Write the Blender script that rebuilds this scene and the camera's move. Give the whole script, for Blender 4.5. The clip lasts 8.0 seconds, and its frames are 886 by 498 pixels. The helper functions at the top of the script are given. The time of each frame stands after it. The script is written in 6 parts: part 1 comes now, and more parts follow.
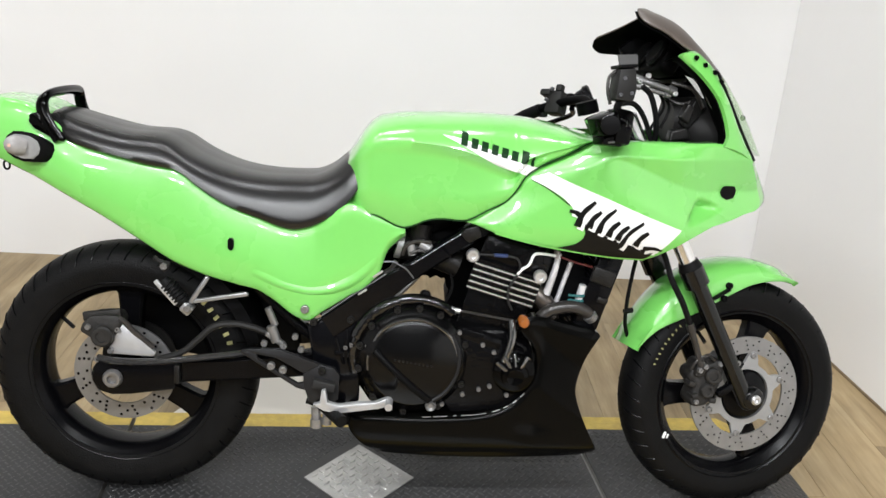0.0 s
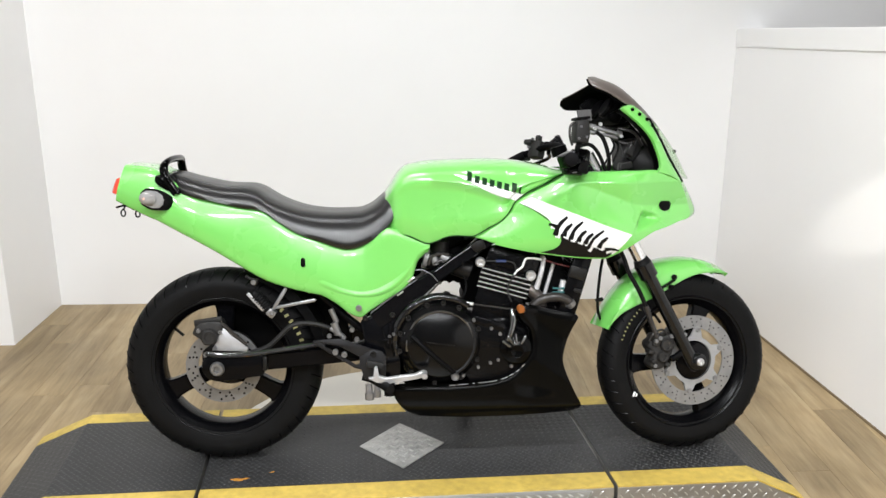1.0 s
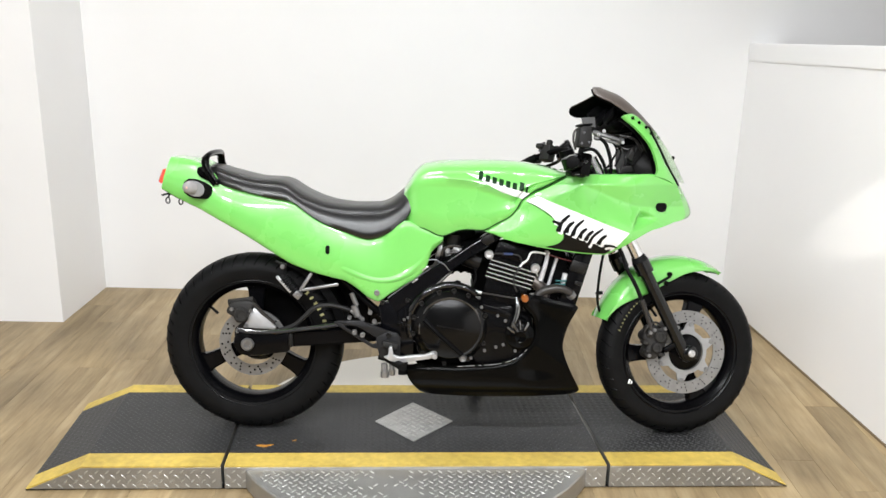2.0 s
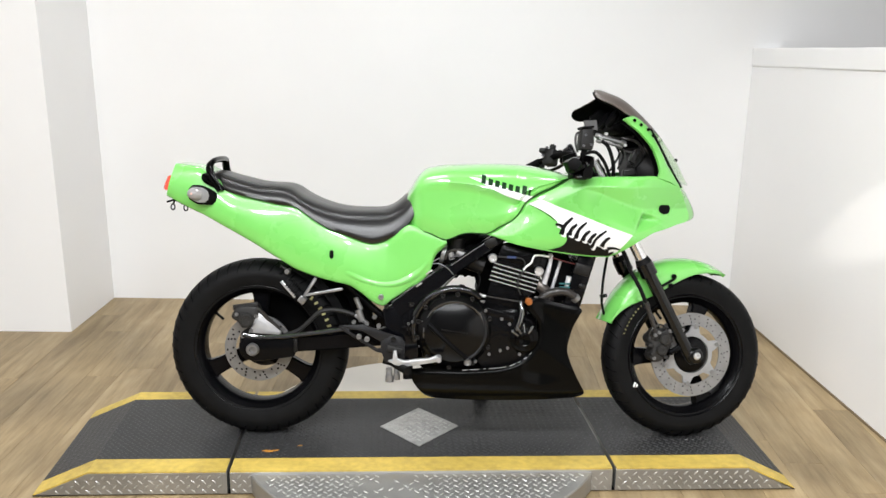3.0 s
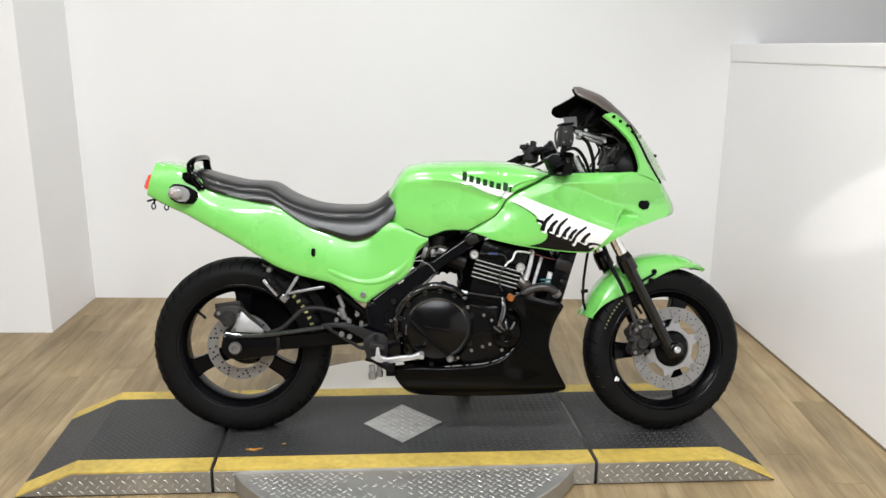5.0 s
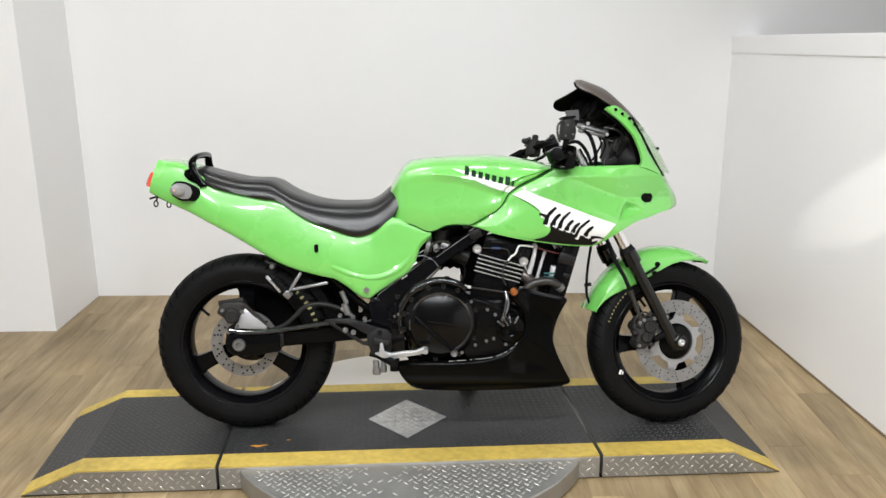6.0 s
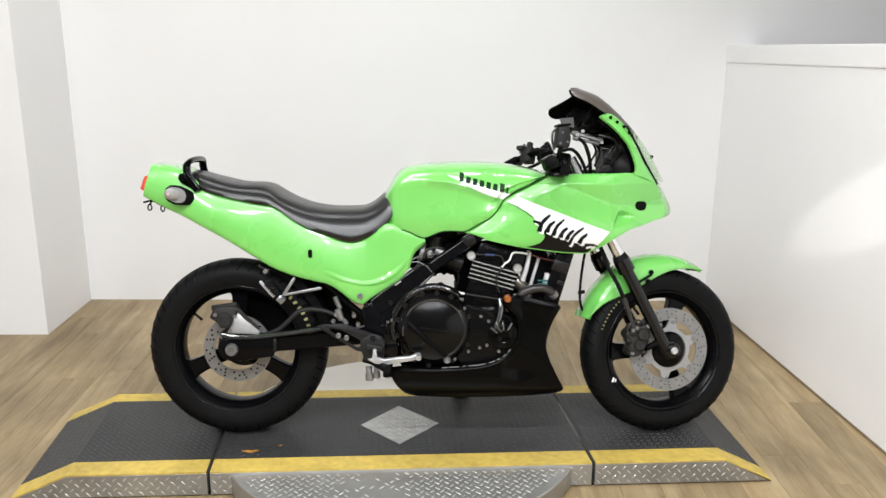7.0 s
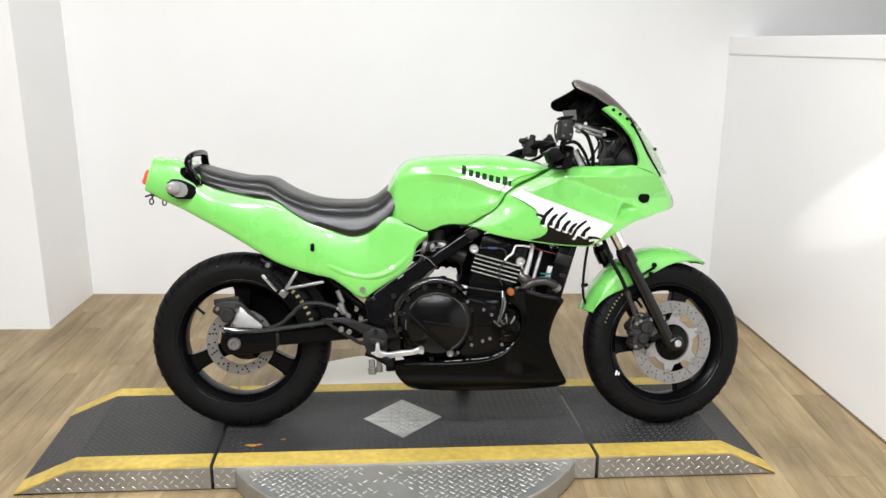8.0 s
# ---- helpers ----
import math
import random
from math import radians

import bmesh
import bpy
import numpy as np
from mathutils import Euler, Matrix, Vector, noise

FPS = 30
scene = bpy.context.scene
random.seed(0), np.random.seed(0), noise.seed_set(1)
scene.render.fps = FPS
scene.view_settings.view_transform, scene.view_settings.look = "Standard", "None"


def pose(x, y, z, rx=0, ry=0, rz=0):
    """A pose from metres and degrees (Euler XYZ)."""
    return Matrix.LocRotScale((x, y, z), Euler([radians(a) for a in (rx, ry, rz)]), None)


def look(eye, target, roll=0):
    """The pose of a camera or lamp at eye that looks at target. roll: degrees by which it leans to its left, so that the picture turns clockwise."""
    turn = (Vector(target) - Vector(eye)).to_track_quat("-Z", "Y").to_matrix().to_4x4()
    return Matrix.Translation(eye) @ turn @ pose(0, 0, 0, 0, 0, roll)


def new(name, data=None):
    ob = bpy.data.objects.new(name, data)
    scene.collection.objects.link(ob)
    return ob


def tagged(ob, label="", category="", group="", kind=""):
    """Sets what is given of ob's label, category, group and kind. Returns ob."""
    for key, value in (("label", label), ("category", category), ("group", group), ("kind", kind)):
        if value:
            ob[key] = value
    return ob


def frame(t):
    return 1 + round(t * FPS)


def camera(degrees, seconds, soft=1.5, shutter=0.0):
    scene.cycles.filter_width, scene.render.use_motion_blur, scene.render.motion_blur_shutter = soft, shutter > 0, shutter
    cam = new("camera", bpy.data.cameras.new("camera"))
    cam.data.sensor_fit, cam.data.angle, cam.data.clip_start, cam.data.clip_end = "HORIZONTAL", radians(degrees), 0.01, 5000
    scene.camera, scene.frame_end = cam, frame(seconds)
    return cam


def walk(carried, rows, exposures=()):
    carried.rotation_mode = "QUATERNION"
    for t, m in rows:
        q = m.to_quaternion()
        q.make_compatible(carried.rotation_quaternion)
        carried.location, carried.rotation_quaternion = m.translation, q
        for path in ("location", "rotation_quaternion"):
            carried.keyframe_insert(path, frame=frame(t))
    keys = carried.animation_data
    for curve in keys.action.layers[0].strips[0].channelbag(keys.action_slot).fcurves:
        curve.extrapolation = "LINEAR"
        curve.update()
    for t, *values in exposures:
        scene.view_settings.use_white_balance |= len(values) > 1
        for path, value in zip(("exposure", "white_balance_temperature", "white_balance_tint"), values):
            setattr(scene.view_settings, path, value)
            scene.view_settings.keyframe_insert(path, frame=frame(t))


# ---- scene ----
cam = camera(54.0, 8.0)
PATH = [
    (0, (0.535, -1.802, 1.368), (0.710, 0.059, 0.656), 3.5),
    (0.2, (0.543, -1.953, 1.402), (0.638, -0.086, 0.690), 1.5),
    (0.5, (0.486, -2.165, 1.415), (0.597, -0.277, 0.767), 1.2),
    (0.7, (0.471, -2.300, 1.438), (0.579, -0.405, 0.806), -0.1),
    (1, (0.442, -2.459, 1.450), (0.612, -0.549, 0.880), 0.2),
    (1.2, (0.454, -2.531, 1.459), (0.613, -0.616, 0.903), 0.7),
    (1.5, (0.475, -2.644, 1.465), (0.608, -0.726, 0.915), 1.0),
    (1.7, (0.485, -2.689, 1.484), (0.587, -0.773, 0.921), 1.8),
    (2.8, (0.491, -2.704, 1.479), (0.563, -0.784, 0.924), -0.7),
    (3, (0.507, -2.712, 1.456), (0.578, -0.786, 0.923), 0.6),
    (3.5, (0.506, -2.710, 1.454), (0.630, -0.784, 0.930), 0.8),
    (4, (0.509, -2.714, 1.456), (0.676, -0.788, 0.944), 0.5),
    (4.2, (0.511, -2.720, 1.460), (0.632, -0.797, 0.923), 0.5),
    (4.5, (0.513, -2.720, 1.458), (0.631, -0.793, 0.935), 0.5),
    (4.7, (0.513, -2.721, 1.460), (0.625, -0.797, 0.925), 0.5),
    (5.8, (0.513, -2.722, 1.461), (0.616, -0.801, 0.914), -0.0),
    (6, (0.511, -2.719, 1.458), (0.614, -0.799, 0.907), -0.2),
    (6.5, (0.509, -2.718, 1.457), (0.622, -0.796, 0.913), 0.1),
    (7, (0.511, -2.719, 1.458), (0.628, -0.796, 0.921), 0.4),
    (7.5, (0.509, -2.716, 1.456), (0.622, -0.795, 0.909), 0.2),
    (8, (0.507, -2.712, 1.455), (0.621, -0.793, 0.904), 0.2),
]
EXPOSURES = [(0.0, -0.14), (0.5, -0.12), (1.0, -0.1), (1.7, -0.06), (3.0, -0.1), (4.5, -0.19), (6.0, -0.32), (6.5, -0.28), (7.2, -0.16), (8.0, -0.09)]
LAMP_COLOUR = (0.945, 0.968, 1.0)
LIGHTS = [(x, y, w * (0.65 if x > 1.5 else 0.3 if x < -1.5 else 1.0)) for y, w in ((-3.7, 42), (-2.0, 31), (0.35, 7.0)) for x in (-1.7, -1.0, -0.3, 0.4, 1.1, 1.8)]
SPOT_WATTS = 1000

walk(cam, [(t, look(eye, target, roll)) for t, eye, target, roll in PATH], EXPOSURES)

# ---- world and light ----
world = bpy.data.worlds.new("world")
scene.world = world
world.use_nodes = True
world.node_tree.nodes["Background"].inputs[0].default_value = (0.9, 0.95, 1.0, 1)
world.node_tree.nodes["Background"].inputs[1].default_value = 0.05


# ---- materials ----
def ramp(nt, a, b, lo, hi):
    node = nt.nodes.new("ShaderNodeValToRGB")
    e = node.color_ramp.elements
    e[0].position, e[1].position = lo, hi
    e[0].color, e[1].color = (*a, 1), (*b, 1)
    return node


def material(name, col, rough=0.5, metal=0.0, var=0.12, scale=30.0, bump=0.0, bump_scale=200.0, coat=0.0, random_tint=0.0, spec=0.5):
    """A surface whose colour and gloss vary at two scales, with fine relief."""
    m = bpy.data.materials.new(name)
    m.use_nodes = True
    nt = m.node_tree
    b = nt.nodes["Principled BSDF"]
    b.inputs["Roughness"].default_value, b.inputs["Metallic"].default_value = rough, metal
    b.inputs["Coat Weight"].default_value, b.inputs["Coat Roughness"].default_value = coat, 0.04
    b.inputs["Specular IOR Level"].default_value = spec
    tc = nt.nodes.new("ShaderNodeTexCoord")
    n1, n2 = nt.nodes.new("ShaderNodeTexNoise"), nt.nodes.new("ShaderNodeTexNoise")
    n1.inputs["Scale"].default_value, n2.inputs["Scale"].default_value = scale, scale * 0.14
    n1.inputs["Detail"].default_value = 5
    for n in (n1, n2):
        nt.links.new(tc.outputs["Object"], n.inputs["Vector"])
    mix = nt.nodes.new("ShaderNodeMath")
    mix.operation = "MULTIPLY_ADD"
    nt.links.new(n1.outputs["Fac"], mix.inputs[0])
    mix.inputs[1].default_value = 0.5
    half = nt.nodes.new("ShaderNodeMath")
    half.operation = "MULTIPLY"
    half.inputs[1].default_value = 0.5
    nt.links.new(n2.outputs["Fac"], half.inputs[0])
    nt.links.new(half.outputs[0], mix.inputs[2])
    lo, hi = [c * (1 - var) for c in col], [min(1, c * (1 + var)) for c in col]
    r = ramp(nt, lo, hi, 0.3, 0.7)
    nt.links.new(mix.outputs[0], r.inputs[0])
    out = r.outputs[0]
    if random_tint:
        info, hsv, mr = nt.nodes.new("ShaderNodeObjectInfo"), nt.nodes.new("ShaderNodeHueSaturation"), nt.nodes.new("ShaderNodeMapRange")
        mr.inputs["To Min"].default_value, mr.inputs["To Max"].default_value = 1 - random_tint, 1 + random_tint
        nt.links.new(info.outputs["Random"], mr.inputs["Value"])
        nt.links.new(mr.outputs[0], hsv.inputs["Value"])
        nt.links.new(out, hsv.inputs["Color"])
        out = hsv.outputs[0]
    nt.links.new(out, b.inputs["Base Color"])
    rr = nt.nodes.new("ShaderNodeMapRange")
    rr.inputs["To Min"].default_value, rr.inputs["To Max"].default_value = max(0.02, rough * 0.8), min(1, rough * 1.25)
    nt.links.new(mix.outputs[0], rr.inputs["Value"])
    nt.links.new(rr.outputs[0], b.inputs["Roughness"])
    if bump:
        nb, bp = nt.nodes.new("ShaderNodeTexNoise"), nt.nodes.new("ShaderNodeBump")
        nb.inputs["Scale"].default_value = bump_scale
        bp.inputs["Strength"].default_value, bp.inputs["Distance"].default_value = bump, 0.004
        nt.links.new(tc.outputs["Object"], nb.inputs["Vector"])
        nt.links.new(nb.outputs["Fac"], bp.inputs["Height"])
        nt.links.new(bp.outputs[0], b.inputs["Normal"])
    return m


def wood_material():
    m = bpy.data.materials.new("oak_laminate")
    m.use_nodes = True
    nt = m.node_tree
    b = nt.nodes["Principled BSDF"]
    tc, info = nt.nodes.new("ShaderNodeTexCoord"), nt.nodes.new("ShaderNodeObjectInfo")
    add, mp = nt.nodes.new("ShaderNodeVectorMath"), nt.nodes.new("ShaderNodeMapping")
    sc = nt.nodes.new("ShaderNodeMath")
    sc.operation, sc.inputs[1].default_value = "MULTIPLY", 37.0
    nt.links.new(info.outputs["Random"], sc.inputs[0])
    nt.links.new(tc.outputs["Object"], add.inputs[0])
    nt.links.new(sc.outputs[0], add.inputs[1])
    mp.inputs["Scale"].default_value = (16, 1.6, 10)
    nt.links.new(add.outputs[0], mp.inputs["Vector"])
    n1, n2 = nt.nodes.new("ShaderNodeTexNoise"), nt.nodes.new("ShaderNodeTexNoise")
    n1.inputs["Scale"].default_value, n1.inputs["Detail"].default_value, n1.inputs["Distortion"].default_value = 1.1, 6, 0.6
    n2.inputs["Scale"].default_value, n2.inputs["Detail"].default_value = 6.5, 4
    nt.links.new(mp.outputs[0], n1.inputs["Vector"])
    nt.links.new(mp.outputs[0], n2.inputs["Vector"])
    mx = nt.nodes.new("ShaderNodeMath")
    mx.operation, mx.inputs[1].default_value = "MULTIPLY_ADD", 0.3
    nt.links.new(n2.outputs["Fac"], mx.inputs[0])
    h = nt.nodes.new("ShaderNodeMath")
    h.operation, h.inputs[1].default_value = "MULTIPLY", 0.7
    nt.links.new(n1.outputs["Fac"], h.inputs[0])
    nt.links.new(h.outputs[0], mx.inputs[2])
    r = ramp(nt, (0.2, 0.14, 0.068), (0.375, 0.285, 0.16), 0.32, 0.66)
    mid = r.color_ramp.elements.new(0.5)
    mid.color = (0.295, 0.215, 0.112, 1)
    nt.links.new(mx.outputs[0], r.inputs[0])
    hsv, mr = nt.nodes.new("ShaderNodeHueSaturation"), nt.nodes.new("ShaderNodeMapRange")
    mr.inputs["To Min"].default_value, mr.inputs["To Max"].default_value = 0.8, 1.15
    nt.links.new(info.outputs["Random"], mr.inputs["Value"])
    nt.links.new(mr.outputs[0], hsv.inputs["Value"])
    nt.links.new(r.outputs[0], hsv.inputs["Color"])
    geo, n3, m3, hs3 = nt.nodes.new("ShaderNodeNewGeometry"), nt.nodes.new("ShaderNodeTexNoise"), nt.nodes.new("ShaderNodeMapRange"), nt.nodes.new("ShaderNodeHueSaturation")
    n3.inputs["Scale"].default_value, n3.inputs["Detail"].default_value = 2.6, 5
    m3.inputs["From Min"].default_value, m3.inputs["From Max"].default_value = 0.32, 0.68
    m3.inputs["To Min"].default_value, m3.inputs["To Max"].default_value = 0.76, 1.2
    nt.links.new(geo.outputs["Position"], n3.inputs["Vector"])
    nt.links.new(n3.outputs["Fac"], m3.inputs["Value"])
    nt.links.new(m3.outputs[0], hs3.inputs["Value"])
    nt.links.new(hsv.outputs[0], hs3.inputs["Color"])
    nt.links.new(hs3.outputs[0], b.inputs["Base Color"])
    rr = nt.nodes.new("ShaderNodeMapRange")
    rr.inputs["To Min"].default_value, rr.inputs["To Max"].default_value = 0.55, 0.38
    nt.links.new(mx.outputs[0], rr.inputs["Value"])
    nt.links.new(rr.outputs[0], b.inputs["Roughness"])
    bp = nt.nodes.new("ShaderNodeBump")
    bp.inputs["Strength"].default_value, bp.inputs["Distance"].default_value = 0.12, 0.002
    nt.links.new(n2.outputs["Fac"], bp.inputs["Height"])
    nt.links.new(bp.outputs[0], b.inputs["Normal"])
    return m


GREEN = material("lime_green_paint", (0.172, 0.555, 0.112), 0.27, 0, 0.025, 6, coat=1.0)
WHITE_DECAL = material("white_decal", (0.82, 0.83, 0.82), 0.3, 0, 0.02, 8, coat=0.6)
VOID = material("cockpit_black_plastic", (0.0016, 0.0016, 0.0018), 0.5, 0, 0.25, 20, spec=0.035)
DUSTY_CAST = material("dusty_cast_caliper", (0.02, 0.0188, 0.0176), 0.55, 0.2, 0.4, 45, 0.3, 220, spec=0.35)
BLACK_DECAL = material("black_decal", (0.004, 0.004, 0.004), 0.3, 0, 0.1, 8, spec=0.2)
GREEN_DECAL = material("dark_green_letters", (0.004, 0.028, 0.006), 0.4, 0, 0.05, 8, spec=0.12)
GAP_GREEN = material("shaded_panel_gap", (0.01, 0.045, 0.009), 0.5, 0, 0.1, 8, spec=0.1)
SEAT_VINYL = material("black_seat_vinyl", (0.003, 0.0028, 0.0029), 0.31, 0, 0.35, 14, 0.05, 600, spec=0.6)
RUBBER = material("tyre_rubber", (0.0042, 0.0042, 0.0044), 0.5, 0, 0.4, 25, 0.3, 300, spec=0.11)
BLACK_PAINT = material("satin_black_paint", (0.002, 0.002, 0.0025), 0.24, 0, 0.3, 12, spec=0.12)
BLACK_GLOSS = material("gloss_black_plastic", (0.0012, 0.0012, 0.0012), 0.09, 0, 0.3, 10, spec=0.09)
ENGINE_BLACK = material("engine_black_enamel", (0.003, 0.003, 0.0034), 0.2, 0, 0.4, 22, 0.4, 90, spec=0.14)
CASE_GLOSS = material("gloss_case_enamel", (0.003, 0.003, 0.0033), 0.1, 0, 0.4, 30, 0.9, 45, spec=0.7)
PLASTIC = material("matt_black_plastic", (0.003, 0.003, 0.0033), 0.45, 0, 0.25, 30, 0.1, 400, spec=0.07)
DARK_METAL = material("dark_cast_metal", (0.016, 0.0155, 0.015), 0.38, 0.5, 0.4, 25, 0.25, 200, spec=0.3)
GREY_PLASTIC = material("dusty_grey_plastic", (0.014, 0.0135, 0.013), 0.55, 0, 0.3, 25, spec=0.25)
ALU = material("cast_aluminium", (0.62, 0.62, 0.62), 0.36, 0.85, 0.16, 30, 0.1, 250)
CHROME = material("chrome", (0.78, 0.78, 0.79), 0.24, 1.0, 0.05, 30)
STEEL = material("drilled_disc_steel", (0.235, 0.232, 0.23), 0.4, 0.7, 0.2, 40)
PEG_ALU = material("bare_peg_alloy", (0.34, 0.34, 0.345), 0.32, 0.75, 0.25, 45, 0.15, 200)
WHITE_ALU = material("silver_lacquer", (0.5, 0.5, 0.505), 0.36, 0.6, 0.16, 35, 0.12, 180)
FRAME_PAINT = material("blue_black_frame_paint", (0.0022, 0.0023, 0.003), 0.16, 0, 0.35, 14, 0.05, 60, spec=0.2)
EDGE_METAL = material("worn_frame_edge", (0.15, 0.15, 0.16), 0.35, 0.6, 0.3, 30)
PALE_AMBER = material("pale_amber_bulb", (0.62, 0.36, 0.28), 0.25, 0, 0.1, 40)
HANGER = material("dusty_dark_alloy", (0.013, 0.013, 0.014), 0.42, 0.2, 0.3, 30, 0.15, 250, spec=0.3)
PAN_BLACK = material("black_pan_plastic", (0.0014, 0.0014, 0.0013), 0.2, 0, 0.35, 12, 0.05, 90, spec=0.1)
BLACK_CHROME = material("polished_black_chrome", (0.16, 0.16, 0.16), 0.13, 0.9, 0.35, 40)
BLUE_SLEEVE = material("blue_lead_sleeve", (0.015, 0.03, 0.1), 0.4, 0, 0.1, 40)
TEAL_CLIP = material("teal_clip_plastic", (0.02, 0.11, 0.11), 0.4, 0, 0.1, 40)
RED_WIRE = material("dull_red_wire", (0.12, 0.015, 0.012), 0.4, 0, 0.1, 40)
HOSE = material("brown_grey_hose", (0.032, 0.029, 0.027), 0.32, 0.2, 0.3, 30, 0.1, 150)
CARRIER = material("brushed_carrier_alloy", (0.3, 0.3, 0.3), 0.4, 0.4, 0.15, 30)
GLARE_CREAM = material("cream_glare", (0.62, 0.585, 0.53), 0.35, 0, 0.06, 4)
COVER_BLACK = material("clutch_cover_enamel", (0.0018, 0.0018, 0.002), 0.2, 0, 0.3, 14, 0.05, 60, spec=0.22)
TUBE_GREY = material("silvered_overflow_tube", (0.6, 0.6, 0.61), 0.3, 0.3, 0.25, 60)
TAG_GREY = material("grey_tag_card", (0.075, 0.074, 0.074), 0.6, 0, 0.15, 60)
FORK_BLACK = material("fork_black_lacquer", (0.002, 0.002, 0.0022), 0.16, 0, 0.2, 20, spec=0.4)
INLAY_ALU = material("inlay_aluminium", (0.4, 0.395, 0.38), 0.42, 0.6, 0.35, 28, 0.2, 150)
FIN_EDGE = material("polished_fin_edge", (0.8, 0.8, 0.8), 0.25, 0.8, 0.08, 40)
RED_LENS = material("red_lens", (0.75, 0.06, 0.03), 0.15, 0, 0.08, 40, coat=0.5)
AMBER_LENS = material("amber_lens", (0.28, 0.085, 0.015), 0.15, 0, 0.1, 40, coat=0.5)
CLEAR_LENS = material("clear_indicator_lens", (0.27, 0.26, 0.255), 0.14, 0, 0.2, 60, coat=0.5)
SHELL_GREY = material("grey_indicator_shell", (0.24, 0.24, 0.24), 0.25, 0, 0.2, 50, coat=0.4)
CREAM = material("faded_letter_ink", (0.32, 0.3, 0.13), 0.6, 0, 0.25, 80)
SMOKE = material("smoked_screen", (0.092, 0.075, 0.064), 0.36, 0, 0.1, 5, spec=0.9)
CLEAR_SCREEN = material("clear_screen", (0.34, 0.6, 0.26), 0.1, 0, 0.05, 5)
CLEAR_SCREEN.node_tree.nodes["Principled BSDF"].inputs["Alpha"].default_value = 0.4
COPPER = material("brown_header_pipe", (0.13, 0.115, 0.105), 0.3, 0.8, 0.3, 25)
WALL = material("white_wall_paint", (0.86, 0.855, 0.85), 0.5, 0, 0.02, 2.5, 0.03, 120)
GLOSS_WALL = material("white_gloss_panel", (0.88, 0.875, 0.87), 0.24, 0, 0.02, 2.0, 0.02, 60)
BOUNCE_WALL = material("pale_bounce_wall", (0.5, 0.5, 0.5), 0.7, 0, 0.05, 3)
REAR_WALL = material("unseen_rear_wall_grey", (0.1, 0.1, 0.102), 0.7, 0, 0.08, 3)
DARK_WALL = material("charcoal_back_room_wall", (0.035, 0.035, 0.037), 0.7, 0, 0.08, 3)
CEIL = material("unseen_dark_ceiling", (0.22, 0.22, 0.22), 0.8, 0, 0.03, 3)
FAR_WALL = material("grey_far_wall", (0.42, 0.42, 0.42), 0.7, 0, 0.05, 3)
WOOD = wood_material()
JOINT = material("dark_joint", (0.2, 0.148, 0.09), 0.7, 0, 0.1, 20)
MAT_BLACK = material("black_tread_plate", (0.027, 0.027, 0.0272), 0.45, 0.1, 0.35, 14, 0.12, 220, spec=0.4)
YELLOW = material("yellow_edge_paint", (0.5, 0.36, 0.075), 0.55, 0, 0.3, 45, 0.25, 160)
TREAD_ALU = material("tread_plate_aluminium", (0.32, 0.315, 0.30), 0.42, 0.75, 0.25, 9, 0.1, 150)
TREAD_LUG = material("bright_tread_lug", (0.5, 0.5, 0.48), 0.42, 0.85, 0.25, 20)
MAT_LUG = material("worn_black_lug", (0.05, 0.05, 0.05), 0.4, 0.2, 0.35, 30, spec=0.5)
ORANGE_MARK = material("orange_scuff_paint", (0.5, 0.22, 0.03), 0.6, 0, 0.3, 60)


# ---- mesh helpers ----
def clamp(t, a=0.0, b=1.0):
    return min(max(t, a), b)


def part(name, bm, mat, parent=None, label="", smooth=38):
    me = bpy.data.meshes.new(name)
    bmesh.ops.recalc_face_normals(bm, faces=bm.faces)
    bm.to_mesh(me)
    bm.free()
    me.materials.append(mat)
    if smooth:
        me.shade_smooth()
        me.set_sharp_from_angle(angle=radians(smooth))
    ob = new(name, me)
    if parent:
        ob.parent = parent
    return tagged(ob, label)


def thing(name, label, category, m=None, group=""):
    ob = new(name)
    ob.empty_display_size = 0.1
    if m:
        ob.matrix_basis = m
    return tagged(ob, label, category, group)


def spline(pts, n):
    """n points evenly along a smooth curve through pts."""
    p = [np.array(q, float) for q in pts]
    if len(p) == 2:
        dense = [p[0] + (p[1] - p[0]) * k / 20 for k in range(21)]
    else:
        ext = [2 * p[0] - p[1], *p, 2 * p[-1] - p[-2]]
        dense = []
        for i in range(1, len(ext) - 2):
            a, b, c, d = ext[i - 1:i + 3]
            for k in range(12):
                t = k / 12
                dense.append(0.5 * (2 * b + (c - a) * t + (2 * a - 5 * b + 4 * c - d) * t * t + (3 * b - a - 3 * c + d) * t ** 3))
        dense.append(p[-1])
    dense = np.array(dense)
    s = np.concatenate([[0], np.cumsum(np.linalg.norm(np.diff(dense, axis=0), axis=1))])
    u = np.linspace(0, s[-1], n)
    return np.stack([np.interp(u, s, dense[:, k]) for k in range(dense.shape[1])], 1)


